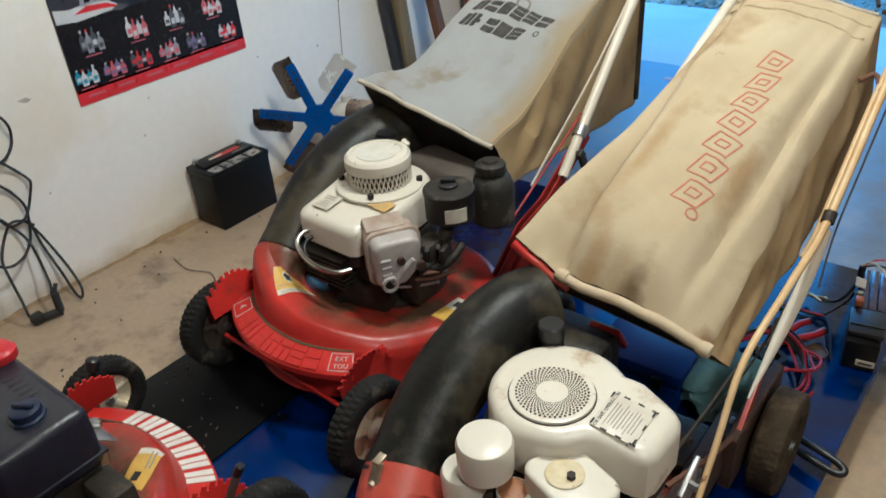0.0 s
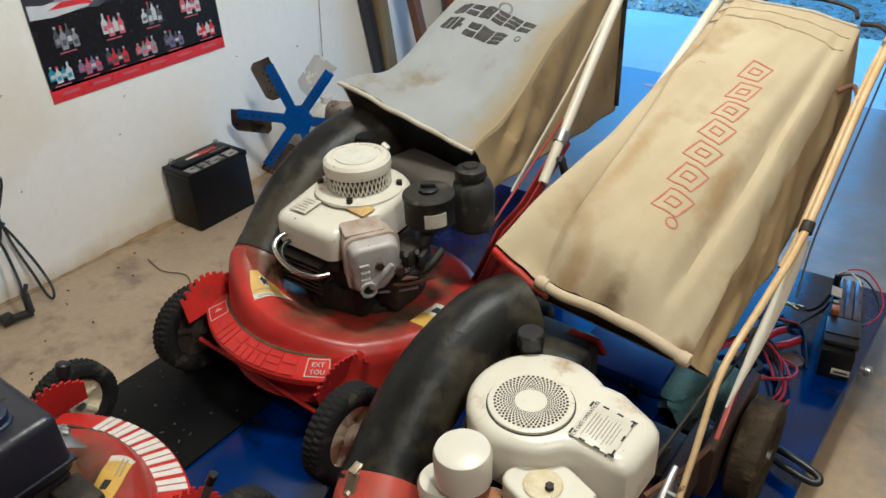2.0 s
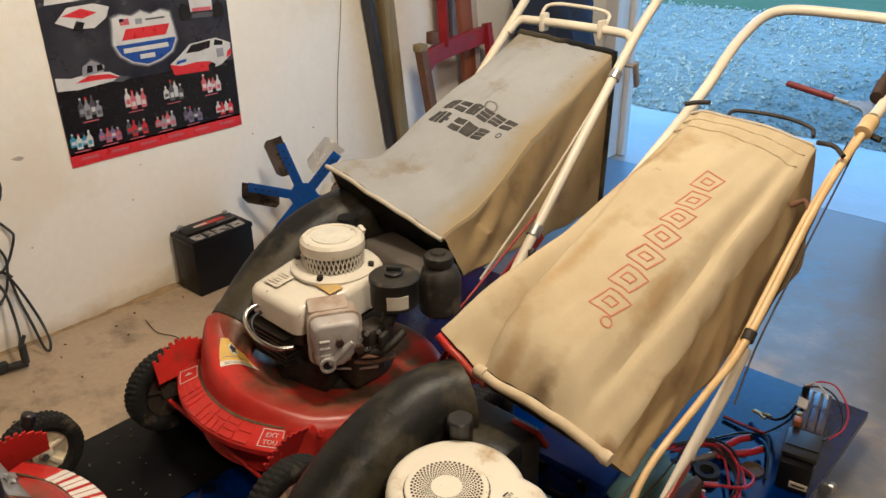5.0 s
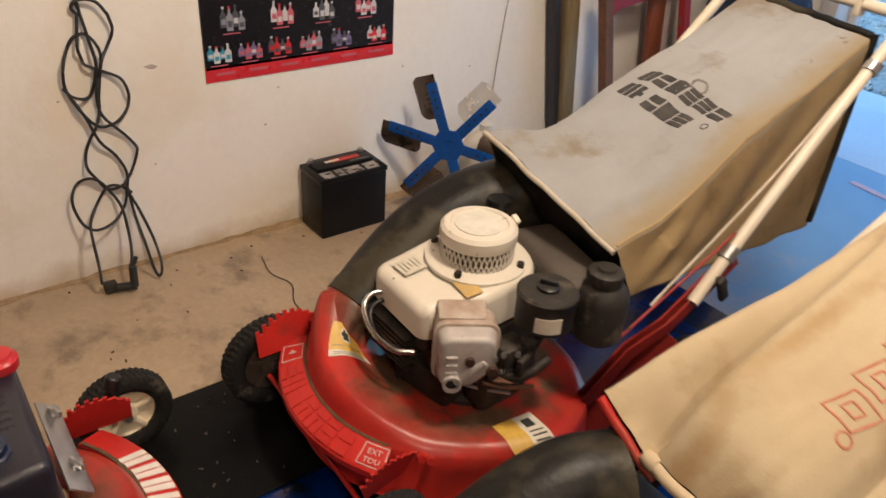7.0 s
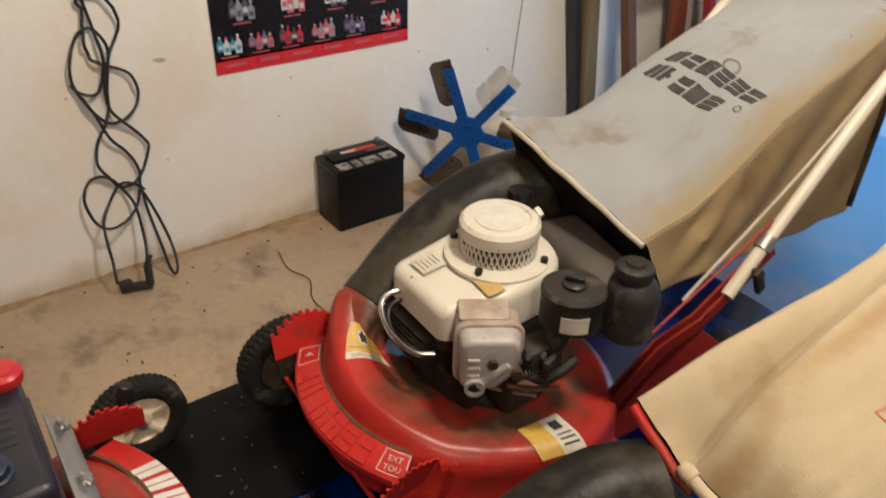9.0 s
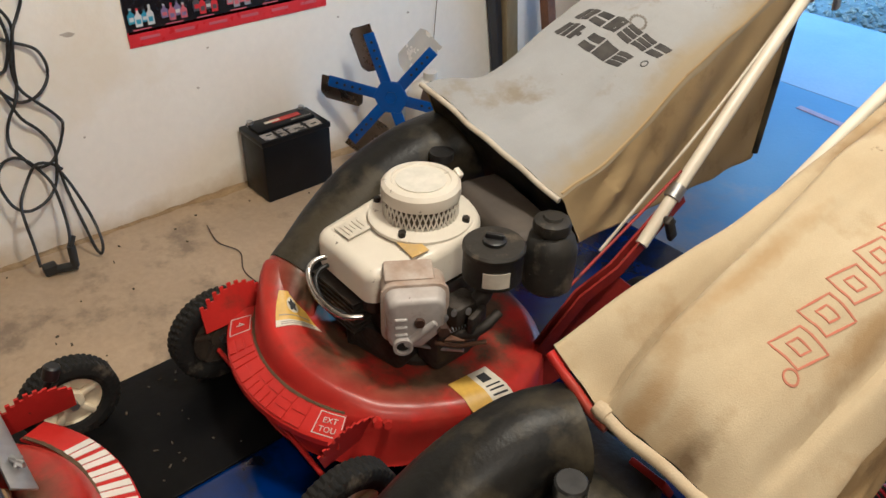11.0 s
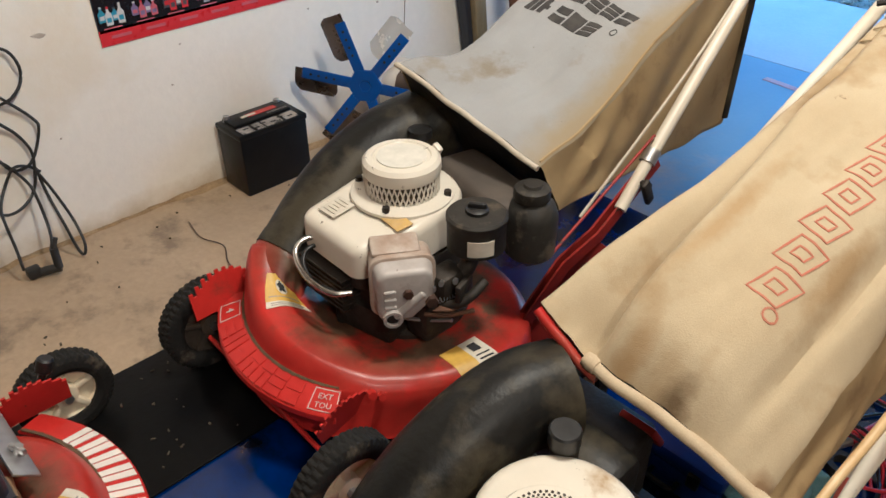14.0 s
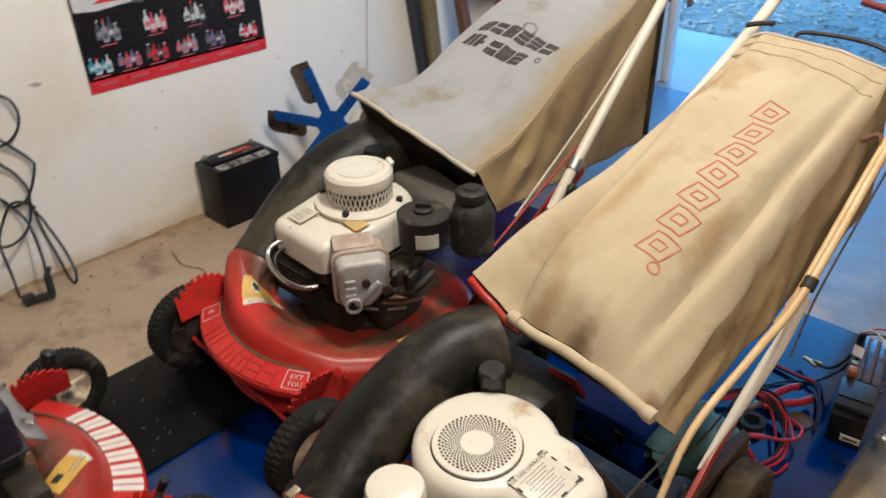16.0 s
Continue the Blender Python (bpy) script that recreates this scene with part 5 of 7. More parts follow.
tm = Matrix.Translation(pc + Vector((-0.026, 0, 0.0032))) @ tilt @ Matrix.Rotation(math.pi / 2, 4, "Z")
part("lettering", words("FOR SAFE OPERATION", 0.0080, tm, 0.0003), INK, shroud_b)
for k in range(9):
    part("printed_bar", box(pc + Vector((-0.018 + 0.0050 * k, -0.004 + 0.003 * (k % 2), 0.0010)) + Vector((0, 0, -0.1 * (-0.018 + 0.0050 * k))), (0.0010, 0.050 - 0.007 * (k % 3), 0.0010), 0, tilt), INK_GREY, shroud_b)
def plate_bar(dx, dy, wx, wy):
    part("printed_bar", box(pc + Vector((dx, dy, 0.001 - 0.1 * dx)), (wx, wy, 0.0012), 0, tilt), INK, shroud_b)


for sy in (-1, 1):
    for dx in (-0.012, 0.010, 0.031):
        plate_bar(dx, sy * 0.0365, 0.009, 0.0026)
for sx in (-1, 1):
    for dy in (-0.036, 0.0, 0.036):
        if dy or sx > 0:
            plate_bar(sx * 0.0315, dy * 0.86, 0.0026, 0.011)
filter_b = part("air_filter", lathe([(0.036, 0.0), (0.040, 0.004), (0.041, 0.050), (0.038, 0.058), (0.030, 0.061), (0.0, 0.062)], 36, (1.668, 0.785, 0.375)), ENGINE_WHITE, mb, "cream round air filter can")
breather_b = part("breather", lathe([(0.034, 0.0), (0.036, 0.050), (0.032, 0.058), (0.0, 0.060)], 30, (1.640, 0.772, 0.312)), ENGINE_WHITE, mb)
vrot = Matrix.Translation((1.784, 0.820, 0.0)) @ Matrix.Rotation(-0.35, 4, "Z")


def pan(w, h, r, z0, z1, bevel):
    pts = []
    for cx_, cy_, a0 in ((w / 2 - r, h / 2 - r, 0), (-w / 2 + r, h / 2 - r, 90), (-w / 2 + r, -h / 2 + r, 180), (w / 2 - r, -h / 2 + r, 270)):
        pts += [(cx_ + r * math.cos(radians(a0 + 15 * k)), cy_ + r * math.sin(radians(a0 + 15 * k))) for k in range(7)]
    bm = prism(pts, z0, z1, bevel, 3)
    bmesh.ops.transform(bm, matrix=vrot, verts=bm.verts)
    return bm


valve = part("valve_cover", pan(0.118, 0.090, 0.022, 0.350, 0.400, 0.007), ENGINE_WHITE, mb, "chipped cream muffler cover with a bolt")
part("cover_lip", pan(0.127, 0.099, 0.026, 0.352, 0.360, 0.003), ENGINE_WHITE, valve, "rolled lip of the cover")
part("dished_spot", lathe([(0.0, 0.0), (0.027, 0.0), (0.025, 0.0012), (0.017, 0.0005), (0.0, 0.0005)], 28, (1.775, 0.818, 0.4018)), mat("yellowed_enamel", (0.52, 0.43, 0.22), (0.62, 0.55, 0.38), 0.45, scale=40, fine=0.12, wear=(0.14, 0.09, 0.05), wear_at=0.64, wear_scale=60), valve, "yellowed dished spot")
part("bolt", join(lathe([(0.011, 0.0), (0.0105, 0.002), (0.0, 0.002)], 20, (1.786, 0.816, 0.400)), cyl((1.786, 0.816, 0.400), (1.786, 0.816, 0.409), 0.0065, seg=6)), GRIME, valve)
oil_b = part("oil_cap", lathe([(0.0, 0.0), (0.022, 0.0), (0.022, 0.016), (0.018, 0.018), (0.0, 0.018)], 24, (1.713, 0.785, 0.345)), mat("rusty_copper_cap", (0.34, 0.15, 0.05), (0.22, 0.10, 0.04), 0.55, scale=30, fine=0.25, wear=(0.08, 0.04, 0.02), wear_at=0.60, wear_scale=60), mb, "rusty copper-coloured oil filler cap")
part("cap_rim", lathe([(0.022, 0.0), (0.0238, 0.0), (0.0238, 0.015), (0.0215, 0.0165)], 28, (1.713, 0.785, 0.345), hollow=True), ENGINE_WHITE, oil_b)
part("fuel_cap", lathe([(0.0, 0.0), (0.0215, 0.0), (0.0215, 0.022), (0.019, 0.025), (0.0, 0.025)], 24, (1.651, 1.0, 0.474)), BLACK, mb, "black fuel cap")
part("filler_neck", lathe([(0.0, 0.0), (0.019, 0.0), (0.019, 0.05), (0.0, 0.05)], 18, (1.651, 1.003, 0.425)), GRIME, mb)
part("fuel_tank", box((1.665, 1.05, 0.405), (0.12, 0.07, 0.075), 0.02), CHUTE, mb, "black fuel tank behind the engine")
block = part("engine_block", box((1.725, 0.90, 0.325), (0.19, 0.19, 0.15), 0.012), GRIME, mb, "oily finned engine block")
for ob in (shroud_b, filter_b, breather_b, valve, oil_b):
    ob.location = (0.018, -0.021, 0.034)
part("cylinder", box((1.70, 0.80, 0.31), (0.16, 0.12, 0.14), 0.015), GRIME, mb, "greasy cylinder casting")
part("fuel_hose", tube([(1.62, 0.99, 0.43), (1.60, 0.93, 0.40), (1.61, 0.86, 0.36), (1.64, 0.80, 0.36)], 0.005, seg=8), BLACK, mb)
part("spark_lead", tube([(1.80, 0.83, 0.36), (1.85, 0.80, 0.38), (1.885, 0.84, 0.36), (1.88, 0.90, 0.34)], 0.004, seg=8), BLACK, mb)
for k in range(6):
    part("fin", box((1.80, 0.915, 0.30 + 0.011 * k), (0.14, 0.12, 0.004)), GRIME, block)
part("rear_plate", box((1.72, 1.14, 0.215), (0.34, 0.12, 0.03), 0.010), GRIME, mb, "rusty rear deck plate")
part("chain_case", box((1.885, 1.10, 0.215), (0.045, 0.28, 0.07), 0.015), RUST_DARK, mb, "rusty drive case")
# Dark block added to cover the blue table under the bag mouth.
part("mouth_filler", box((1.595, 1.165, 0.285), (0.17, 0.08, 0.17), 0.012), GRIME, mb, "dark block added under the bag mouth")
part("frame_rail", tube([(1.56, 1.10, 0.30), (1.70, 1.13, 0.285), (1.86, 1.10, 0.27)], 0.008, seg=8), RUST_DARK, mb)
part("wheel_bracket", prism([(1.905, 1.13), (1.925, 1.13), (1.930, 1.36), (1.912, 1.37), (1.900, 1.30)], 0.17, 0.285, 0.006), RUST_DARK, mb, "rusted wheel bracket")
part("adjuster_arm", sweep([Vector((1.918, 1.16, 0.27)), Vector((1.915, 1.23, 0.315)), Vector((1.908, 1.33, 0.335))], [(-0.004, -0.014), (0.004, -0.014), (0.004, 0.014), (-0.004, 0.014)]), FADED_RED, mb, "red steel adjuster arm")
part("adjuster_grip", cyl((1.905, 1.335, 0.335), (1.900, 1.385, 0.362), 0.010, 0.008, seg=12, bevel=0.002), PIPING, mb, "worn cream grip")
part("linkage_rod", tube([(1.87, 0.98, 0.285), (1.905, 1.06, 0.30), (1.915, 1.16, 0.275), (1.92, 1.24, 0.255)], 0.005, seg=8), RUST, mb)
part("linkage_plate", box((1.893, 1.015, 0.275), (0.010, 0.075, 0.055), 0.003, Matrix.Rotation(0.35, 4, "X")), STEEL, mb, "dull steel linkage plate")
for y_, z_ in ((1.00, 0.29), (1.035, 0.268), (1.20, 0.26), (1.30, 0.235)):
    part("bolt", cyl((1.893, y_, z_), (1.912, y_ - 0.002, z_), 0.007, seg=6), STEEL, mb)
part("red_flap", box((1.655, 1.20, 0.345), (0.06, 0.012, 0.07), 0.003, Matrix.Rotation(0.6, 4, "X")), DECK_RED, mb)

at_b, nrm_b, line_b = bag(mb, [(1.504, 1.106, 0.568), (1.864, 1.090, 0.480), (1.624, 1.80, 0.826), (1.884, 1.822, 0.800),
                               (1.56, 1.17, 0.43), (1.898, 1.125, 0.430), (1.65, 1.80, 0.56), (1.915, 1.80, 0.52)], CANVAS_B, sag=0.0, tip=0.0, seed=7, pinch=0.008, ridge=0.014, fold=0.026, puff=0.010, slack=0.014)
top_b = on_top(at_b, nrm_b)
part("piping", tube([at_b(u, 0.0, 1) + Vector((0, -0.001, 0.001)) for u in lin(0.30, 1.0, 8)], 0.0092, n=3), PIPING_TAN, mb, "cream vinyl roll along the bag mouth")
for u_ in (0.30, 1.0):
    q = at_b(u_, 0.0, 1)
    part("roll_end", lathe([(0.0, -0.013), (0.010, -0.011), (0.0125, 0.0), (0.0115, 0.010), (0.0, 0.014)], 16, q, at_b(1.0, 0.0, 1) - at_b(0.3, 0.0, 1)), PIPING_TAN, mb, "frayed end of the rolled hem")
part("mouth_frame", tube([at_b(u, 0.0, 1) + Vector((0.0, -0.004, -0.014)) for u in lin(0.03, 0.34, 5)], 0.0075, n=3), DECK_RED, mb, "red steel bag mouth frame")
part("ridge_seam", tube([at_b(0.297 - 0.235 * v, v, 1) + Vector((0, 0, 0.0004)) for v in lin(0.06, 0.97, 22)], 0.0026, seg=6, n=2), CANVAS_SIDE, mb, "ochre seam along the bag's ridge")
for v0, r_ in ((0.905, 0.0021), (0.952, 0.0016)):
    part("hem_seam", tube([at_b(u, v0 + 0.006 * noise.noise((u * 6, v0 * 9, 0)), 1) + Vector((0, 0, 0.0004)) for u in lin(0.03, 0.97, 16)], r_, seg=6, n=2), CANVAS_B, mb, "stitched hem fold of the canvas")
part("hem_edge", tube([at_b(u, 0.995, 1) + Vector((0, 0.001, 0.001)) for u in lin(0.02, 0.98, 12)], 0.0035, seg=8, n=2), PIPING, mb, "pale worn edge strip of the bag")


def stroke(surf, pts, width, lift=0.0010, n=5):
    """A closed painted line through (u, v) corners, lying on the cloth as one loop."""
    ring = [(a[0] + (b[0] - a[0]) * k / n, a[1] + (b[1] - a[1]) * k / n) for a, b in zip(pts, pts[1:] + pts[:1]) for k in range(n)]
    mid = sum((surf(u, v)[0] for u, v in ring), Vector()) / len(ring)
    bm = bmesh.new()
    rows = []
    for u, v in ring:
        p, nr = surf(u, v)
        d = p - mid
        d = d.normalized() * width * 0.62
        rows.append([bm.verts.new(p + d * e + nr * h) for e, h in ((-1, lift), (1, lift), (1, -0.0005), (-1, -0.0005))])
    for a, b in zip(rows, rows[1:] + rows[:1]):
        for k in range(4):
            bm.faces.new((a[k], a[(k + 1) % 4], b[(k + 1) % 4], b[k]))
    return bm


# outlined plain slabs printed down the bag, each with a slot
for k in range(7):
    uc, vc = 0.603 + 0.0098 * k, 0.695 - 0.0765 * k
    spot_ = lambda a, b: (uc + 0.128 * (a - 0.5) - 0.036 * (b - 0.5), vc - 0.066 * (b - 0.5))
    for lo_, hi_, t_ in ((0.0, 1.0, 0.0026), (0.27, 0.73, 0.0024)):
        part("printed_outline", stroke(top_b, [spot_(a, b) for a, b in ((lo_, lo_ * 1.1 + 0.05), (hi_, lo_ * 1.1 + 0.05), (hi_, 0.95 - lo_ * 1.1), (lo_, 0.95 - lo_ * 1.1))], t_), INK_RED, mb, "red outlined print on canvas")
part("printed_ring", join(*[patch(top_b, [0.708 + 0.026 * math.cos(a), 0.708 + 0.026 * math.cos(a) + 0.007], [0.187 + 0.0125 * math.sin(a), 0.187 + 0.0125 * math.sin(a) + 0.004], 0.0010) for a in lin(0, 6.0, 22)]), INK_RED, mb)

hb_r = [(1.922, 0.93, 0.235), (1.915, 1.049, 0.35), (1.910, 1.145, 0.440), (1.922, 1.30, 0.495), (1.931, 1.46, 0.547), (1.940, 1.70, 0.735), (1.952, 1.92, 0.845), (1.965, 2.15, 0.925), (1.95, 2.24, 0.96), (1.90, 2.28, 0.98), (1.75, 2.29, 0.985), (1.64, 2.27, 0.985), (1.600, 2.21, 0.968), (1.604, 2.05, 0.925), (1.604, 1.92, 0.852), (1.592, 1.80, 0.780), (1.580, 1.68, 0.712), (1.566, 1.5, 0.617), (1.555, 1.28, 0.50)]
part("handle_tube", sweep(smooth_path(hb_r[:7], 6), ring_section(1.0, 12), scales=[(0.0046 + 0.0028 * min(1, k / 24), 0.0046 + 0.0028 * min(1, k / 24)) for k in range(37)]), TUBE_YELLOW, mb, "yellowed cream steel handle tube")
part("handle_bow", tube(hb_r[6:], 0.0125), HANDLE_WHITE, mb, "cream steel handle bow")
grip = smooth_path([(1.934, 1.455, 0.522), (1.931, 1.379, 0.465), (1.926, 1.28, 0.405), (1.920, 1.173, 0.343)], 6)
part("lower_grip", sweep(grip, ring_section(0.0098, 14), scales=[((0.85 + 0.38 * math.sin(math.pi * k / (len(grip) - 1)) ** 1.5) * (1 - 0.75 * (k / (len(grip) - 1)) ** 4), 1.0 - 0.72 * (k / (len(grip) - 1)) ** 3) for k in range(len(grip))]), HANDLE_WHITE, mb, "cream flattened lower handle stub")
part("control_rod", cyl((1.909, 1.154, 0.444), (1.862, 0.925, 0.325), 0.0024, seg=8), GRIME, mb, "thin steel control rod")
part("cable", tube([(1.925, 1.88, 0.80), (1.93, 1.70, 0.66), (1.925, 1.5, 0.52), (1.90, 1.25, 0.36), (1.86, 1.0, 0.33)], 0.0018, seg=6), GRIME, mb, "thin control cable")
part("cable", tube([(1.945, 1.90, 0.82), (1.954, 1.75, 0.757), (1.950, 1.58, 0.63), (1.946, 1.46, 0.528), (1.952, 1.38, 0.455)], 0.0018, seg=6), GRIME, mb)
part("clamp", cyl((1.931, 1.452, 0.541), (1.931, 1.468, 0.553), 0.0115, seg=16), GRIME, mb)
part("lower_tube", tube([(1.938, 1.90, 0.815), (1.928, 1.70, 0.715), (1.921, 1.46, 0.535), (1.914, 1.40, 0.49)], 0.0062), TUBE_YELLOW, mb, "second yellowed handle tube")
part("tube_clamp", sweep([Vector((1.950, 1.868, 0.826)), Vector((1.952, 1.905, 0.842))], ring_section(0.0165, 18)), TUBE_YELLOW, mb, "tan steel sleeve clamped on the handle")
part("clamp_bolt", cyl((1.955, 1.882, 0.822), (1.982, 1.876, 0.816), 0.007, seg=8), GRIME, mb)
part("lever_plate", prism([(1.868, 1.998), (1.882, 2.018), (1.905, 2.024), (1.928, 2.045), (1.926, 2.005), (1.948, 1.985), (1.952, 1.930), (1.936, 1.905), (1.926, 1.940), (1.912, 1.965), (1.890, 1.978)], 0.846, 0.850), mat("dull_grey_steel", (0.20, 0.19, 0.18), (0.13, 0.12, 0.11), 0.5, metal=0.4, scale=20), mb, "dull grey steel shift plate")
part("shift_lever", cyl((1.742, 2.035, 0.862), (1.852, 2.005, 0.852), 0.0072, seg=12, bevel=0.002), mat("dark_red_grip", (0.16, 0.02, 0.02), None, 0.5), mb, "shift lever with a dark red grip")
part("lever_rod", cyl((1.85, 2.006, 0.852), (1.885, 1.994, 0.849), 0.004, seg=8), STEEL, mb)
part("throttle", sweep(smooth_path([(1.938, 1.975, 0.872), (1.938, 2.01, 0.892), (1.941, 2.06, 0.912), (1.944, 2.10, 0.926)], 4), ring_section(0.0135, 14, 1.25)), RUST_DARK, mb, "dark brown throttle housing")
part("throttle_knob", join(box((1.930, 2.095, 0.950), (0.036, 0.020, 0.016), 0.006), cyl((1.935, 2.075, 0.92), (1.932, 2.093, 0.945), 0.006, seg=8)), BLACK, mb, "black throttle knob")
part("latch_wire", tube([(1.70, 1.815, 0.825), (1.71, 1.84, 0.835), (1.80, 1.85, 0.835), (1.86, 1.845, 0.825), (1.875, 1.82, 0.815)], 0.004, seg=8), GRIME, mb, "dark wire bag hanger")
part("hanger", tube([(1.61, 1.80, 0.84), (1.63, 1.81, 0.845), (1.66, 1.812, 0.85)], 0.005, seg=8), GRIME, mb)
part("hanger", tube([(1.885, 1.82, 0.805), (1.92, 1.80, 0.81), (1.945, 1.78, 0.80)], 0.005, seg=8), GRIME, mb)
part("hook", tube([(1.89, 1.70, 0.71), (1.915, 1.71, 0.72), (1.935, 1.66, 0.69), (1.93, 1.60, 0.64)], 0.005, seg=8), RUST, mb)

# ---- mower that faces the others ----
mc = thing("lawn_mower", (1.105, 0.30, TOP), "red lawn mower with white block shapes and dark tank", "lawn mower", "mowers on the table")
WC = place(1.089, 0.337, -1)
deck_c, apron_c, band_c = deck(mc, WC, (0.142, 0.166), LETTER_WHITE, span=(-119, -68), crest=CREST_LOW)
tyre_wheel(mc, (0.792, 0.635, TOP + 0.088), r=0.088, w=0.044, side=1)
tyre_wheel(mc, (1.347, 0.588, TOP + 0.098), r=0.098, w=0.048, side=1)
tyre_wheel(mc, (0.812, -0.07, TOP + 0.086), r=0.086, w=0.042, side=1)
tyre_wheel(mc, (1.335, -0.07, TOP + 0.086), r=0.086, w=0.042, side=1)
sector_plate(mc, (0.884, 0.566, 0.285), 0.13, 0.08, 0.2)
sector_plate(mc, (1.268, 0.575, 0.238), 0.14, 0.08, -0.15, 1, -0.55)
part("adjuster_knob", join(cyl((0.860, 0.592, 0.285), (0.860, 0.610, 0.312), 0.007, seg=10), cyl((0.860, 0.607, 0.308), (0.860, 0.618, 0.334), 0.014, seg=14, bevel=0.003)), BLACK, mc, "steel lever with a black knob")
part("adjuster_lever", sweep([Vector((1.262, 0.575, 0.185)), Vector((1.272, 0.592, 0.235)), Vector((1.290, 0.610, 0.292))], [(-0.002, -0.007), (0.002, -0.007), (0.002, 0.007), (-0.002, 0.007)]), STEEL, mc, "bent flat steel adjuster lever")
part("lever_tip", cyl((1.288, 0.608, 0.288), (1.297, 0.617, 0.310), 0.008, seg=10, bevel=0.002), BLACK, mc)
tank_c = part("fuel_tank", box((1.033, 0.400, 0.430), (0.285, 0.150, 0.115), 0.016, None, 3), TANK_GREY, mc, "dark dusty plastic fuel tank")
# Dark disc drawn for the hollow of a screw hole.
part("screw_hole", lathe([(0.0, 0.0), (0.005, 0.0), (0.005, 0.0006), (0.0, 0.0006)], 14, (0.973, 0.391, 0.4874)), RUST_DARK, tank_c, "small dark disc drawn for a screw hole")
for k in range(5):
    part("embossed_bar", box((1.008 + 0.017 * k, 0.438, 0.4876), (0.009, 0.022, 0.0012), 0.0004), TANK_GREY, tank_c)
part("seam_flange", box((1.033, 0.400, 0.398), (0.292, 0.157, 0.006), 0.002), TANK_GREY, tank_c, "moulded seam round the tank")
part("red_cap", lathe([(0.0, 0.0), (0.025, 0.0), (0.027, 0.003), (0.027, 0.016), (0.022, 0.019), (0.019, 0.026), (0.009, 0.028), (0.0, 0.028)], 28, (0.945, 0.456, 0.487)), RED_CAP, tank_c, "bright red fuel cap")
part("blue_cap", join(lathe([(0.0, 0.0), (0.026, 0.0), (0.026, 0.004), (0.022, 0.006), (0.023, 0.018), (0.018, 0.021), (0.0, 0.021)], 10, (1.120, 0.412, 0.487)), box((1.120, 0.412, 0.510), (0.034, 0.009, 0.010), 0.003, Matrix.Rotation(0.5, 4, "Z"))), BLUE_CAP, tank_c, "navy blue filler cap")
part("bracket", box((1.005, 0.503, 0.355), (0.21, 0.040, 0.004), 0.001, Matrix.Rotation(-0.7, 4, "X")), STEEL, mc, "bright steel tank bracket")
for x in (0.945, 1.075):
    part("wing_nut", join(box((x - 0.015, 0.510, 0.362), (0.030, 0.008, 0.012), 0.003, Matrix.Rotation(0.4, 4, "Z")), cyl((x - 0.015, 0.506, 0.350), (x - 0.015, 0.514, 0.368), 0.006, seg=10)), STEEL, mc)
part("lower_casting", box((1.135, 0.342, 0.325), (0.10, 0.07, 0.09), 0.012, Matrix.Rotation(0.2, 4, "Z")), ENGINE_WHITE, mc, "cream casting under the tank")
cowl = part("blower_housing", lathe([(0.0, 0.0), (0.105, 0.0), (0.105, 0.06), (0.090, 0.085), (0.075, 0.092), (0.0, 0.092)], 44, (1.02, 0.295, 0.40)), ENGINE_WHITE, mc, "cream engine blower housing")
part("starter_dome", lathe([(0.070, 0.0), (0.071, 0.022), (0.062, 0.034), (0.045, 0.038), (0.0, 0.038)], 40, (1.02, 0.295, 0.49)), ENGINE_WHITE, cowl)
part("decal_ring", lathe([(0.028, 0.0), (0.035, 0.0), (0.035, 0.0012), (0.028, 0.0012)], 36, (1.02, 0.295, 0.5278), hollow=True), flat("blue_decal_print", (0.22, 0.34, 0.50), 0.4), cowl, "round blue decal")
part("decal_dot", lathe([(0.0, 0.0), (0.016, 0.0), (0.016, 0.0012), (0.0, 0.0012)], 24, (1.02, 0.295, 0.5278)), flat("green_decal_print", (0.32, 0.42, 0.25), 0.4), cowl)
for k in range(7):
    a = -1.2 + 0.28 * k
    part("slot", box((1.02 + 0.088 * math.cos(a), 0.295 + 0.088 * math.sin(a), 0.487), (0.022, 0.010, 0.006), 0.002, Matrix.Rotation(a, 4, "Z")), BLACK, cowl)
part("side_cover", box((0.885, 0.30, 0.475), (0.085, 0.11, 0.05), 0.012, None, 3), ENGINE_WHITE, mc, "cream side cover")
part("yellow_patch", box((0.885, 0.315, 0.501), (0.04, 0.04, 0.0015)), STICK_YELLOW, mc)
part("engine_block", join(box((1.05, 0.36, 0.315), (0.22, 0.22, 0.12), 0.012), box((1.20, 0.45, 0.34), (0.08, 0.05, 0.05), 0.008)), GRIME, mc, "oily engine block")
part("carburettor", join(box((1.125, 0.462, 0.345), (0.05, 0.045, 0.05), 0.008), cyl((1.09, 0.475, 0.345), (1.168, 0.462, 0.342), 0.013)), mat("brass_casting", (0.32, 0.22, 0.11), (0.20, 0.13, 0.07), 0.5, metal=0.6, scale=18), mc, "tarnished carburettor")
drum = part("muffler_drum", cyl((1.215, 0.415, 0.307), (1.345, 0.445, 0.307), 0.046, seg=32, bevel=0.006), BLACK, mc, "black ribbed muffler drum")
for k in range(7):
    part("rib", cyl((1.228 + 0.016 * k, 0.418 + 0.0037 * k, 0.307), (1.234 + 0.016 * k, 0.4194 + 0.0037 * k, 0.307), 0.0485, seg=32), BLACK, drum)
spot_c = on_deck(WC, CREST_LOW)


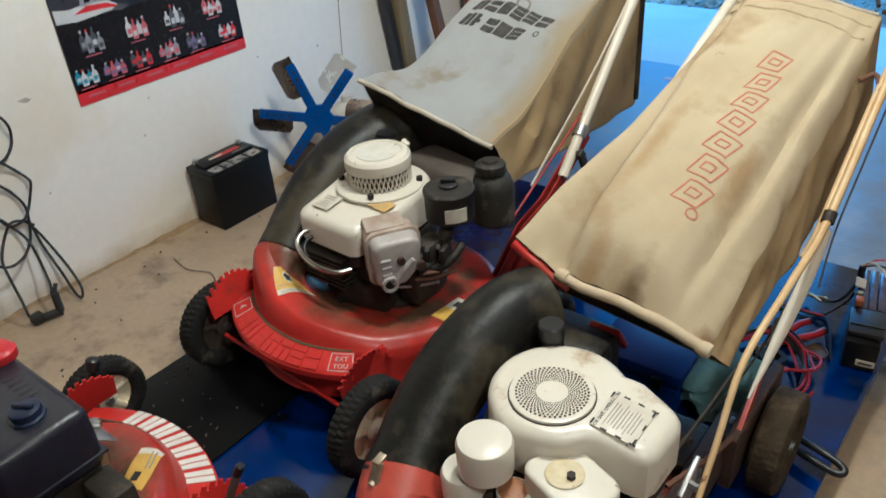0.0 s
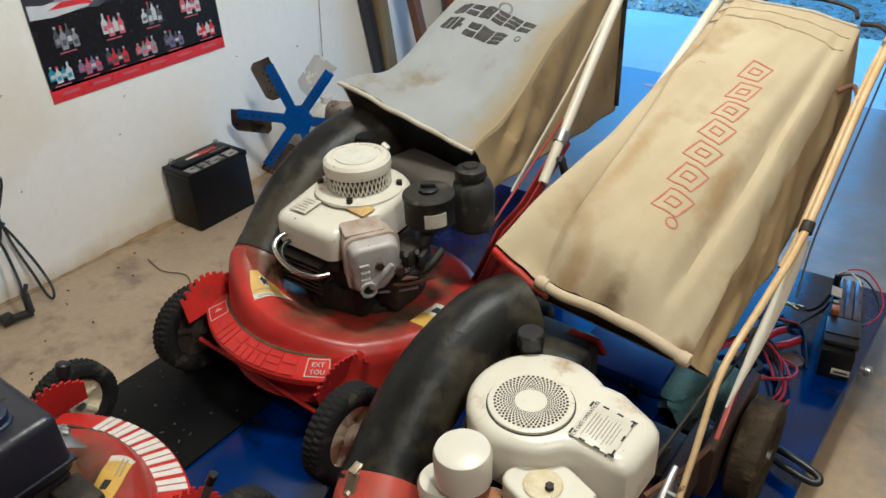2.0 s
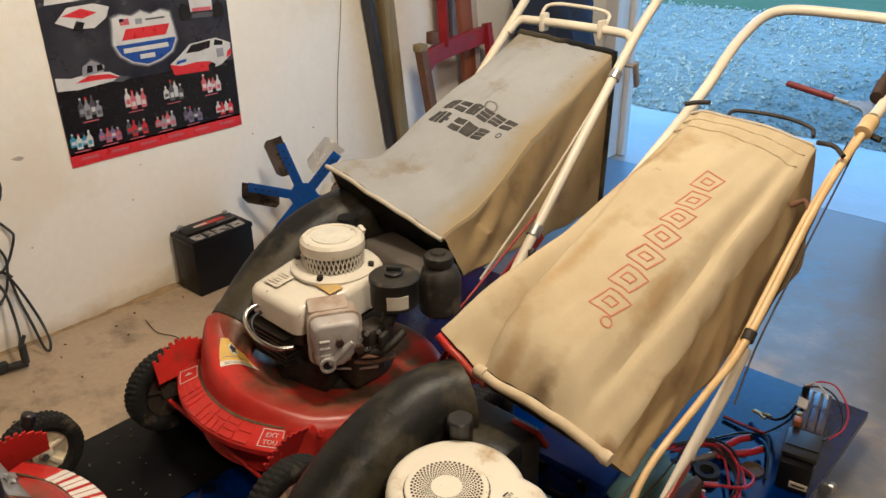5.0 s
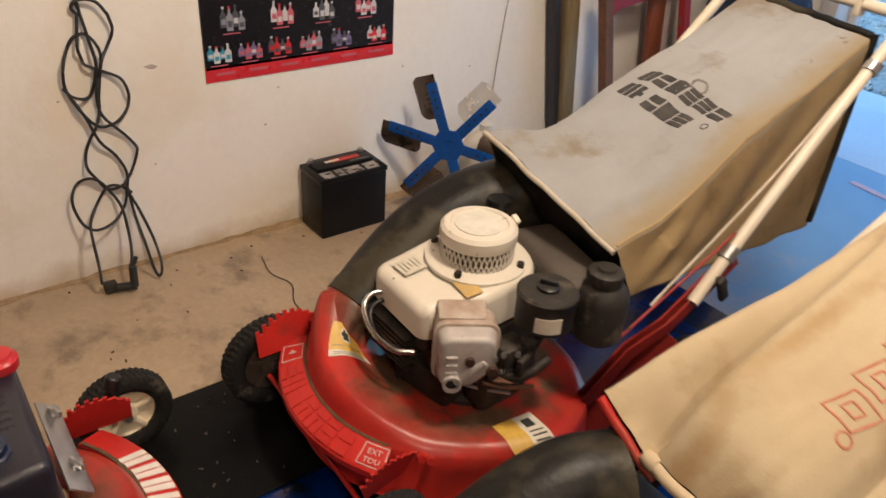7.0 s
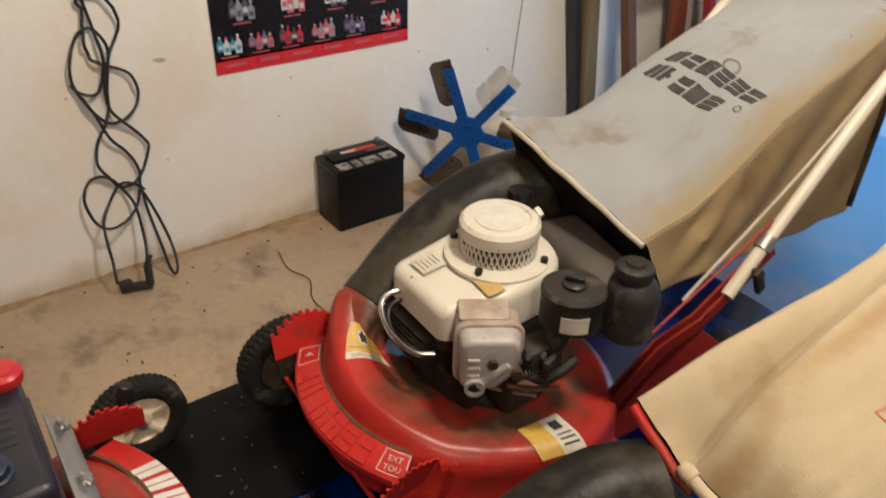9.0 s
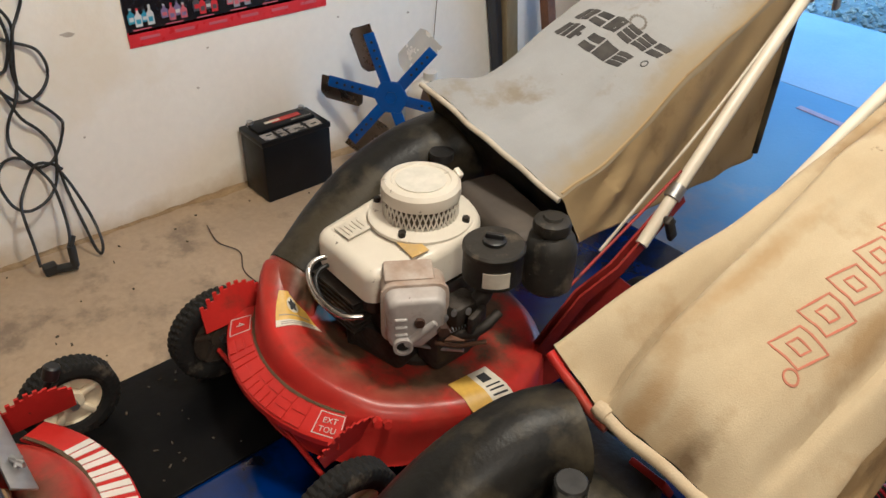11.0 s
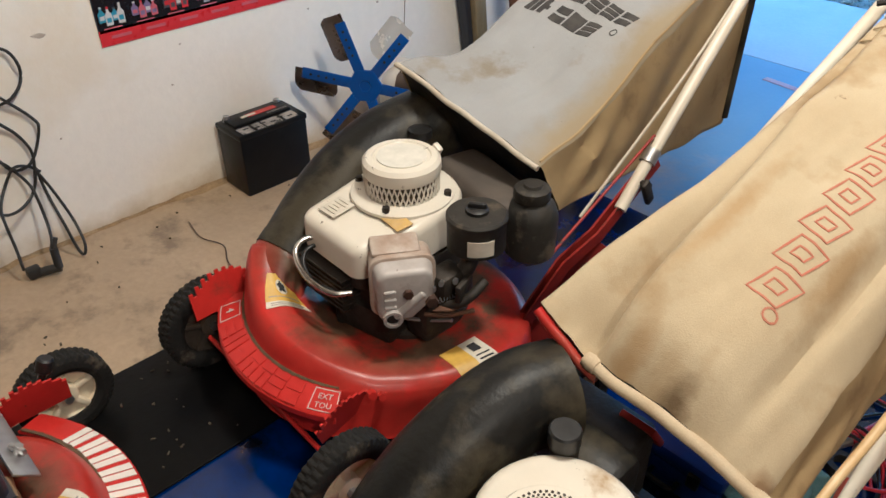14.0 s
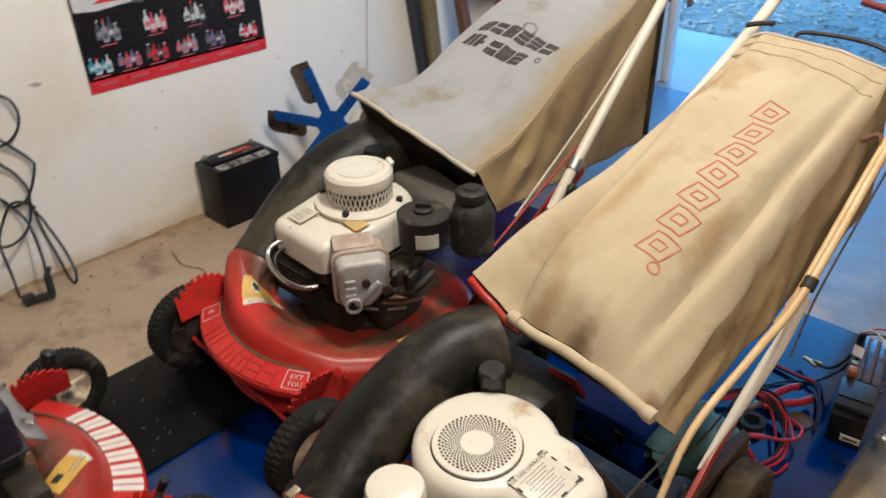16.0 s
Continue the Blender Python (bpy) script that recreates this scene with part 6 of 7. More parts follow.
def band_c_label(u, v):
    """u along the label, v across it."""
    return spot_c(-109 - 21 * u - 3.5 * (v - 0.5) * 2, (0.221 - 0.043 * u) + 0.019 * (v - 0.5) * 2 * (0.75 + 0.45 * u))


part("warning_sticker", patch(band_c_label, lin(0.16, 1.0, 14), lin(0, 1, 7), 0.0016), STICK_YELLOW, deck_c, "yellow warning sticker with black print")
part("sticker_strip", patch(band_c_label, lin(0.0, 0.16, 4), lin(0, 1, 7), 0.0016), STICK_WHITE, deck_c)
part("pictogram", patch(band_c_label, lin(0.62, 0.82, 5), lin(0.36, 0.62, 4), 0.0026), INK, deck_c)
for k in range(2):
    part("printed_bar", patch(band_c_label, lin(0.10, 0.52, 8), [0.62 + 0.16 * k, 0.68 + 0.16 * k], 0.0022), INK_GREY, deck_c)

# ---- along the wall ----
bt = thing("car_battery", (0.085, 1.53, 0), "black car battery with a worn label on top", "battery")
part("case", box((0.085, 1.53, 0.095), (0.135, 0.235, 0.19), 0.006), BATTERY, bt)
lid = part("lid", join(box((0.085, 1.53, 0.197), (0.140, 0.240, 0.018), 0.004), box((0.06, 1.53, 0.209), (0.075, 0.20, 0.012), 0.004)), BATTERY, bt)
for y in (1.44, 1.62):
    part("terminal", lathe([(0.011, 0.0), (0.009, 0.018), (0.0, 0.018)], 16, (0.035, y, 0.206)), STEEL, bt)
for y0, w in ((1.440, 0.044), (1.484, 0.030), (1.532, 0.060), (1.594, 0.050)):
    part("label", box((0.128, y0 + 0.008, 0.2068), (0.042, w - 0.004, 0.0015)), LABEL_WORN, lid, "worn pale label strip")
for k in range(6):
    part("printed_bar", box((0.122 + 0.012 * (k % 2), 1.452 + 0.030 * k, 0.2078), (0.006, 0.018, 0.0012)), INK, lid)
for k in range(9):
    part("printed_bar", box((0.086, 1.555 + 0.008 * k, 0.2155), (0.008, 0.003, 0.0014)), INK_GREY, lid)
part("red_mark", box((0.062, 1.545, 0.2158), (0.022, 0.10, 0.0015)), flat("label_red", (0.40, 0.03, 0.02), 0.5), lid)
part("printed_bar", box((0.062, 1.50, 0.2162), (0.012, 0.05, 0.0015)), STICK_WHITE, lid)

fan = thing("radiator_fan", (0.24, 1.80, 0.0), "blue six-bladed metal radiator fan leaning on the wall", "fan")
FC, FN = Vector((0.235, 1.823, 0.268)), Vector((0.60, -0.79, 0.10))
FM = frame_to(FN, Vector((0.79, 0.60, 0)))
FM = Matrix.Translation(FC) @ FM
def fan_bm(bm):
    bmesh.ops.transform(bm, matrix=FM, verts=bm.verts)
    return bm
part("hub", fan_bm(lathe([(0.0, -0.006), (0.055, -0.006), (0.058, 0.0), (0.055, 0.004), (0.02, 0.005), (0.018, 0.002), (0.0, 0.002)], 6)), FAN_BLUE, fan, "blue painted hub")
for k in range(6):
    a = radians(51 + 60 * k)
    R = Matrix.Rotation(a, 4, "Z")
    arm = box((0.118, 0, 0), (0.17, 0.034, 0.005), 0.001)
    bmesh.ops.transform(arm, matrix=R, verts=arm.verts)
    ar = part("arm", fan_bm(arm), FAN_BLUE, fan)
    bl = bmesh.new()
    grid = {}
    for i, r in enumerate(lin(0.090, 0.228, 8)):
        for j, w in enumerate(lin(-0.012, 0.072, 8)):
            lift = -0.42 * w * w / 0.072 - 0.002
            cut = (0.016 if j == 7 else 0.006 if j == 6 else 0.0) * (1 if i == 7 else 0.35 if i == 6 else -0.35 if i == 1 else -1 if i == 0 else 0)
            grid[i, j] = bl.verts.new((r - cut, w, lift))
    for i in range(7):
        for j in range(7):
            bl.faces.new((grid[i, j], grid[i + 1, j], grid[i + 1, j + 1], grid[i, j + 1]))
    bmesh.ops.solidify(bl, geom=bl.faces[:], thickness=0.002)
    bmesh.ops.transform(bl, matrix=R @ Matrix.Translation((0, 0, -0.003)), verts=bl.verts)
    part("blade", fan_bm(bl), FAN_GLINT if k == 0 else FAN_STEEL, fan, "curved steel blade with its glint painted bright" if k == 0 else "curved bare steel blade")
    for r in (0.10, 0.125, 0.15, 0.175):
        rv = lathe([(0.0045, 0.0), (0.0035, 0.003), (0.0, 0.003)], 8, (r, 0, 0.0025))
        bmesh.ops.transform(rv, matrix=R, verts=rv.verts)
        part("rivet", fan_bm(rv), GRIME, ar)

ps = thing("poster", (0.002, 1.452, 0.50), "glossy poster with race cars and bottles on the wall", "poster")
PY, PZ, PW, PH = 1.147, 0.505, 0.610, 0.90
def pr(name, y, z, w, h, layer, material):
    return part(name, box((0.002 + 0.0008 * layer, PY + y + w / 2, PZ + z + h / 2), (0.0016, w, h)), material, ps)
pr("sheet", 0, 0, PW, PH, 0, PAPER_SMOKE)
pr("black_field", 0.003, 0.035, PW - 0.006, 0.195, 1, PAPER_BLACK)
pr("red_strip", 0.0, 0.0, PW, 0.042, 1, PAPER_RED)
def outline_part(name, pts, layer, material):
    bm = bmesh.new()
    f = bm.faces.new([bm.verts.new((0.002 + 0.0008 * layer, PY + y, PZ + z)) for y, z in pts])
    r = bmesh.ops.extrude_face_region(bm, geom=[f])
    bmesh.ops.translate(bm, vec=(0.001, 0, 0), verts=[v for v in r["geom"] if isinstance(v, bmesh.types.BMVert)])
    return part(name, bm, material, ps)
for k in range(6):
    pr("printed_bar", 0.03 + 0.098 * k, 0.017, 0.055, 0.008, 2, PAPER_PINK)
bot = random.Random(3)
PAPER_VIOLET = flat("poster_violet", (0.20, 0.16, 0.30), 0.3)
PAPER_SHADE = flat("poster_dark_grey", (0.085, 0.085, 0.10), 0.3)
GROUPS = [(0.052, 0.050, (0.044, 0.133, 0.222, 0.322, 0.424, 0.547), [(PAPER_CYAN, PAPER_WHITE), (PAPER_VIOLET, PAPER_PINK), (PAPER_SHADE, PAPER_RED), (PAPER_PINK, PAPER_GREY), (PAPER_SHADE, PAPER_VIOLET), (PAPER_WHITE, PAPER_RED)]),
          (0.136, 0.062, (0.087, 0.233, 0.367, 0.508), [(PAPER_SHADE, PAPER_GREY), (PAPER_WHITE, PAPER_PINK), (PAPER_WHITE, PAPER_SHADE), (PAPER_PINK, PAPER_WHITE)])]
for z0, tall_, centres, tints in GROUPS:
    for yc, (ca_, cb_) in zip(centres, tints):
        for j in range(4):
            y = yc - 0.034 + 0.017 * j + bot.uniform(-0.002, 0.002)
            h = tall_ * bot.uniform(0.72, 1.05) * (1.0 if j % 2 else 0.86)
            zb = z0 + (0.0 if j % 2 else 0.010)
            outline_part("bottle_print", [(y, zb), (y + 0.018, zb), (y + 0.0185, zb + h * 0.58), (y + 0.012, zb + h * 0.78), (y + 0.012, zb + h), (y + 0.006, zb + h), (y + 0.006, zb + h * 0.78), (y - 0.0005, zb + h * 0.58)], 2 + 0.3 * (j % 2), (ca_, cb_)[j % 2])
            pr("bottle_label", y + 0.003, zb + h * 0.16, 0.012, h * 0.26, 3, (cb_, ca_)[j % 2] if j != 2 else PAPER_WHITE)
            pr("bottle_cap", y + 0.006, zb + h * 0.92, 0.006, h * 0.12, 3, (PAPER_WHITE, PAPER_RED, PAPER_SHADE, PAPER_WHITE)[j])
        pr("printed_bar", yc - 0.028, z0 - 0.009, 0.05, 0.003, 2, PAPER_PINK)
shield = [(0.207, 0.412), (0.235, 0.420), (0.270, 0.412), (0.300, 0.424), (0.330, 0.411), (0.365, 0.420), (0.394, 0.410), (0.400, 0.372), (0.406, 0.326), (0.385, 0.292), (0.345, 0.272), (0.296, 0.262), (0.248, 0.277), (0.213, 0.302), (0.197, 0.338), (0.203, 0.376)]


def grow(pts, k):
    return [(0.300 + (y - 0.300) * k, 0.345 + (z - 0.345) * k) for y, z in pts]


outline_part("emblem", grow(shield, 1.09), 1, PAPER_SHADE)
outline_part("emblem", grow(shield, 1.045), 1.6, PAPER_GREY)
outline_part("emblem", shield, 2.2, PAPER_WHITE)
outline_part("emblem", grow([(0.199, 0.333), (0.405, 0.334), (0.405, 0.326), (0.385, 0.293), (0.345, 0.273), (0.296, 0.263), (0.248, 0.278), (0.213, 0.303)], 0.97), 3, PAPER_BLUE)
outline_part("emblem", [(0.226, 0.346), (0.372, 0.346), (0.390, 0.378), (0.244, 0.378)], 3, PAPER_RED)
for y, z, w in ((0.225, 0.308, 0.150), (0.275, 0.284, 0.05)):
    pr("printed_bar", y, z, w, 0.014, 4, PAPER_WHITE)
for y, z, w, h, m_ in ((0.228, 0.390, 0.030, 0.018, PAPER_PINK), (0.228, 0.400, 0.013, 0.009, PAPER_BLUE), (0.278, 0.388, 0.022, 0.016, PAPER_GREY), (0.312, 0.396, 0.065, 0.005, PAPER_SHADE)):
    pr("printed_bar", y, z, w, h, 3, m_)
CARS = [
    ([(0.372, 0.250), (0.383, 0.216), (0.508, 0.211), (0.560, 0.222), (0.600, 0.248), (0.602, 0.288), (0.550, 0.311), (0.452, 0.304), (0.410, 0.274)], PAPER_WHITE),
    ([(0.370, 0.250), (0.382, 0.214), (0.508, 0.209), (0.520, 0.238), (0.470, 0.244), (0.410, 0.240)], PAPER_RED),
    ([(0.432, 0.277), (0.456, 0.300), (0.528, 0.306), (0.522, 0.283), (0.480, 0.276)], PAPER_BLACK),
    ([(0.538, 0.288), (0.545, 0.306), (0.575, 0.297), (0.572, 0.284)], PAPER_BLACK),
    ([(0.508, 0.206), (0.530, 0.206), (0.536, 0.226), (0.522, 0.236), (0.508, 0.226)], PAPER_BLACK),
    ([(0.392, 0.247), (0.428, 0.250), (0.432, 0.260), (0.398, 0.258)], PAPER_BLUE),
    ([(0.582, 0.240), (0.602, 0.250), (0.602, 0.270), (0.588, 0.262)], PAPER_RED),
    ([(0.006, 0.232), (0.070, 0.226), (0.150, 0.232), (0.213, 0.236), (0.170, 0.262), (0.120, 0.268), (0.050, 0.262), (0.006, 0.270)], PAPER_WHITE),
    ([(0.062, 0.246), (0.150, 0.244), (0.206, 0.238), (0.168, 0.256), (0.105, 0.262)], PAPER_RED),
    ([(0.085, 0.262), (0.150, 0.266), (0.158, 0.284), (0.120, 0.304), (0.092, 0.290)], PAPER_GREY),
    ([(0.100, 0.270), (0.118, 0.270), (0.122, 0.288), (0.106, 0.292)], PAPER_BLACK),
    ([(0.132, 0.270), (0.152, 0.272), (0.150, 0.290), (0.134, 0.288)], PAPER_BLACK),
    ([(0.172, 0.232), (0.205, 0.226), (0.235, 0.236), (0.200, 0.246)], PAPER_SHADE),
    ([(0.040, 0.420), (0.090, 0.398), (0.150, 0.394), (0.190, 0.418), (0.205, 0.448), (0.160, 0.462), (0.080, 0.458)], PAPER_WHITE),
    ([(0.060, 0.436), (0.120, 0.424), (0.165, 0.436), (0.120, 0.452)], PAPER_RED),
    ([(0.086, 0.396), (0.112, 0.390), (0.124, 0.412), (0.100, 0.420)], PAPER_BLACK),
    ([(0.020, 0.470), (0.120, 0.474), (0.180, 0.500), (0.150, 0.540), (0.040, 0.530)], PAPER_WHITE),
    ([(0.030, 0.490), (0.110, 0.492), (0.140, 0.512), (0.050, 0.516)], PAPER_BLUE),
    ([(0.470, 0.402), (0.548, 0.400), (0.552, 0.440), (0.530, 0.462), (0.486, 0.462), (0.468, 0.440)], PAPER_WHITE),
    ([(0.474, 0.402), (0.546, 0.400), (0.544, 0.412), (0.476, 0.414)], PAPER_PINK),
    ([(0.432, 0.380), (0.462, 0.378), (0.468, 0.420), (0.440, 0.432), (0.428, 0.410)], PAPER_BLACK),
    ([(0.556, 0.376), (0.590, 0.378), (0.594, 0.412), (0.574, 0.430), (0.554, 0.416)], PAPER_BLACK),
    ([(0.470, 0.382), (0.548, 0.380), (0.546, 0.396), (0.474, 0.398)], PAPER_SHADE),
]
for k, (pts, m_) in enumerate(CARS):
    outline_part("car_print", pts, 1.2 + 0.12 * k, m_)
pr("printed_bar", 0.545, 0.248, 0.026, 0.028, 5, PAPER_GREY)
for k in range(10):
    y, z, w = bot.uniform(0.01, 0.55), bot.uniform(0.55, 0.86), bot.uniform(0.05, 0.12)
    outline_part("car_print", [(y, z), (y + w, z - 0.01), (y + w * 1.05, z + 0.02), (y + w * 0.6, z + 0.04), (y + w * 0.2, z + 0.035)], 1.3 + 0.1 * k, (PAPER_WHITE, PAPER_RED, PAPER_SHADE, PAPER_BLUE)[k % 4])

# extension cord that hangs in loops beside the poster
cord = thing("extension_cord", (0.03, 0.80, 0.0), "black extension cord hanging in knotted loops on the wall", "cord")
part("coil", tube([(0.010, 0.847, 0.727), (0.016, 0.837, 0.678), (0.022, 0.832, 0.646), (0.010, 0.838, 0.623), (0.016, 0.841, 0.607), (0.022, 0.859, 0.597), (0.010, 0.879, 0.583), (0.016, 0.919, 0.561), (0.022, 0.932, 0.529), (0.010, 0.934, 0.496), (0.016, 0.920, 0.470), (0.022, 0.891, 0.448), (0.010, 0.859, 0.437), (0.016, 0.834, 0.456), (0.022, 0.810, 0.495), (0.010, 0.792, 0.539), (0.016, 0.787, 0.571), (0.022, 0.791, 0.606), (0.010, 0.807, 0.641), (0.016, 0.825, 0.673), (0.022, 0.850, 0.685)], 0.0040, seg=8, n=5), CORD, cord)
part("coil", tube([(0.010, 0.853, 0.681), (0.016, 0.867, 0.668), (0.022, 0.880, 0.641), (0.010, 0.883, 0.610), (0.016, 0.872, 0.579), (0.022, 0.858, 0.541), (0.010, 0.857, 0.494), (0.016, 0.864, 0.466), (0.022, 0.880, 0.444), (0.010, 0.914, 0.400), (0.016, 0.931, 0.373), (0.022, 0.932, 0.359), (0.010, 0.922, 0.319), (0.016, 0.901, 0.286), (0.022, 0.875, 0.266), (0.010, 0.842, 0.262), (0.016, 0.819, 0.300), (0.022, 0.801, 0.336), (0.010, 0.805, 0.366), (0.016, 0.819, 0.407), (0.022, 0.841, 0.445), (0.010, 0.858, 0.479), (0.016, 0.862, 0.524), (0.022, 0.880, 0.608), (0.010, 0.903, 0.642), (0.016, 0.920, 0.682), (0.022, 0.913, 0.723)], 0.0040, seg=8, n=5), CORD, cord)
part("coil", tube([(0.010, 0.852, 0.739), (0.016, 0.861, 0.669), (0.022, 0.867, 0.609), (0.010, 0.862, 0.537)], 0.0040, seg=8, n=5), CORD, cord)
part("coil", tube([(0.010, 0.783, 0.553), (0.016, 0.798, 0.532), (0.022, 0.820, 0.523), (0.010, 0.842, 0.523), (0.016, 0.856, 0.554), (0.022, 0.864, 0.589)], 0.0040, seg=8, n=5), CORD, cord)
part("coil", tube([(0.010, 0.802, 0.518), (0.016, 0.823, 0.466), (0.022, 0.843, 0.404), (0.010, 0.878, 0.353), (0.016, 0.897, 0.303), (0.022, 0.890, 0.256), (0.021, 0.873, 0.200), (0.044, 0.834, 0.176), (0.060, 0.788, 0.174), (0.042, 0.761, 0.189), (0.030, 0.748, 0.235), (0.024, 0.751, 0.269), (0.010, 0.772, 0.295), (0.016, 0.800, 0.305), (0.022, 0.823, 0.294), (0.010, 0.842, 0.263), (0.021, 0.862, 0.224), (0.039, 0.867, 0.192), (0.058, 0.866, 0.122), (0.089, 0.856, 0.082), (0.110, 0.842, 0.066)], 0.0040, seg=8, n=5), CORD, cord)
part("coil", tube([(0.010, 0.903, 0.236), (0.016, 0.876, 0.264), (0.022, 0.841, 0.273), (0.016, 0.811, 0.231), (0.044, 0.779, 0.194), (0.070, 0.770, 0.163), (0.092, 0.768, 0.097), (0.115, 0.763, 0.059), (0.115, 0.763, 0.041)], 0.0040, seg=8, n=5), CORD, cord)
part("coil", tube([(0.010, 0.895, 0.251), (0.033, 0.896, 0.180), (0.078, 0.901, 0.101), (0.101, 0.908, 0.029), (0.114, 0.917, 0.016), (0.104, 0.928, 0.045), (0.058, 0.930, 0.100), (0.030, 0.912, 0.183), (0.022, 0.896, 0.233)], 0.0040, seg=8, n=5), CORD, cord)
part("coil", tube([(0.010, 0.847, 0.727), (0.014, 0.836, 0.742), (0.018, 0.843, 0.757), (0.020, 0.866, 0.762), (0.020, 0.893, 0.752), (0.022, 0.913, 0.723)], 0.0040, seg=8, n=5), CORD, cord)
part("lead", tube([(0.010, 0.852, 0.739), (0.012, 0.846, 0.775), (0.014, 0.842, 0.82), (0.014, 0.832, 1.0), (0.012, 0.81, 1.5)], 0.0046, seg=8), CORD, cord)
part("hook", cyl((-0.01, 0.81, 1.5), (0.03, 0.81, 1.51), 0.004, seg=8), STEEL, cord)
plug = part("plug", join(box((0.105, 0.785, 0.018), (0.03, 0.035, 0.030), 0.006), cyl((0.115, 0.80, 0.016), (0.135, 0.845, 0.02), 0.012, seg=12)), CORD, cord, "black moulded plug")
part("socket_end", join(cyl((0.135, 0.84, 0.02), (0.125, 0.845, 0.075), 0.011, seg=12), cyl((0.125, 0.845, 0.075), (0.12, 0.86, 0.10), 0.006, seg=8)), CORD, cord)

solo("floor_wire", tube([(0.155, 1.205, 0.006), (0.25, 1.19, 0.006), (0.33, 1.215, 0.006), (0.42, 1.18, 0.006), (0.55, 1.185, 0.008), (0.66, 1.16, 0.01)], 0.0016, seg=6), RUST_DARK, "thin dark wire lying on the concrete floor", "wire")
solo("wall_string", tube([(0.006, 2.27, 1.1), (0.006, 2.255, 0.85), (0.006, 2.22, 0.62), (0.006, 2.205, 0.48), (0.006, 2.19, 0.30)], 0.0016, seg=6), WOOD_OLD, "thin brown string hanging on the wall", "string")
jug = thing("plastic_jug", (0.11, 2.08, 0), "milky white plastic jug on the floor beside the fan", "jug")
part("body", lathe([(0.0, 0.0), (0.075, 0.0), (0.085, 0.01), (0.085, 0.16), (0.06, 0.205), (0.025, 0.225), (0.022, 0.235), (0.0, 0.235)], 32, (0.12, 2.08, 0)), JUG, jug)
part("cap", lathe([(0.024, 0.0), (0.024, 0.018), (0.0, 0.02)], 20, (0.12, 2.08, 0.232)), JUG, jug)

# boards and hand truck in the corner
solo("post", box((0.040, 2.350, 0.95), (0.045, 0.028, 1.9), 0.003, Matrix.Rotation(0.17, 4, "X")), WOOD_DARK, "dark navy painted post leaning in the corner", "post")
solo("board", box((0.060, 2.418, 1.0), (0.055, 0.058, 2.0), 0.004, Matrix.Rotation(0.12, 4, "X")), WOOD_OLD, "weathered yellowish board leaning on the wall", "board")
solo("board", box((0.10, 2.85, 0.95), (0.03, 0.075, 1.9), 0.003, Matrix.Rotation(0.14, 4, "X")), WOOD_ORANGE, "orange-brown stained board leaning in the corner", "board")
solo("board", box((0.085, 2.905, 0.95), (0.06, 0.035, 1.9), 0.003, Matrix.Rotation(0.14, 4, "X")), WOOD_PALE, "pale raw board leaning in the corner", "board")
ht = thing("hand_truck", (0.20, 2.7, 0), "old red steel hand truck with chipped paint", "hand truck")
part("upright", sweep([Vector((0.30, 2.545, 0.0)), Vector((0.225, 2.545, 0.33)), Vector((0.150, 2.540, 0.680))], [(-0.020, -0.018), (0.020, -0.018), (0.020, 0.018), (-0.020, 0.018)]), RUST, ht, "rusty brown upright with scraped paint")
part("upright_cap", box((0.150, 2.540, 0.675), (0.044, 0.048, 0.030), 0.006), WOOD_OLD, ht, "tan scraped cap")
part("upright", sweep([Vector((0.30, 2.965, 0.0)), Vector((0.155, 2.965, 0.72))], [(-0.016, -0.016), (0.016, -0.016), (0.016, 0.016), (-0.016, 0.016)]), TRUCK_RED, ht)
part("crossbar", sweep(smooth_path([(0.155, 2.565, 0.545), (0.152, 2.575, 0.600), (0.150, 2.61, 0.630), (0.150, 2.75, 0.652), (0.150, 2.965, 0.672)], 6), [(-0.012, -0.036), (0.012, -0.036), (0.012, 0.036), (-0.012, 0.036)]), TRUCK_RED, ht, "red steel crossbar with a bent end")
part("mast", sweep([Vector((0.15, 2.69, 0.66)), Vector((0.12, 2.675, 1.30))], [(-0.018, -0.018), (0.018, -0.018), (0.018, 0.018), (-0.018, 0.018)]), TRUCK_RED, ht)
part("mast", sweep([Vector((0.13, 2.745, 0.62)), Vector((0.10, 2.735, 1.30))], [(-0.014, -0.014), (0.014, -0.014), (0.014, 0.014), (-0.014, 0.014)]), RUST_DARK, ht)
part("stub", box((0.15, 2.615, 0.705), (0.035, 0.045, 0.05), 0.006), RUST, ht)
part("toe_plate", box((0.27, 2.75, 0.325), (0.17, 0.40, 0.012), 0.003, Matrix.Rotation(0.12, 4, "X")), TRUCK_RED, ht, "faded red carrying plate")
part("plate_lip", box((0.355, 2.75, 0.300), (0.012, 0.40, 0.055), 0.003), TRUCK_RED, ht)
part("lower_brace", box((0.27, 2.755, 0.16), (0.03, 0.40, 0.04), 0.004), TRUCK_RED, ht)
def heap(c, s, seed, material, name, label, cat):
    bm = bmesh.new()
    bmesh.ops.create_icosphere(bm, subdivisions=4, radius=1)
    for v in bm.verts:
        p = v.co.copy()
        k = 1 + 0.35 * noise.noise(p * 1.6 + Vector((seed, 0, 0))) + 0.15 * noise.noise(p * 4 + Vector((0, seed, 0)))
        v.co = Vector((c[0] + p.x * k * s[0], c[1] + p.y * k * s[1], max(c[2] - s[2], c[2] + p.z * k * s[2])))
    return solo(name, bm, material, label, cat)
heap((0.28, 3.30, 0.50), (0.20, 0.22, 0.50), 3, DENIM, "work_jacket", "dark blue work jacket heaped in the corner", "jacket")

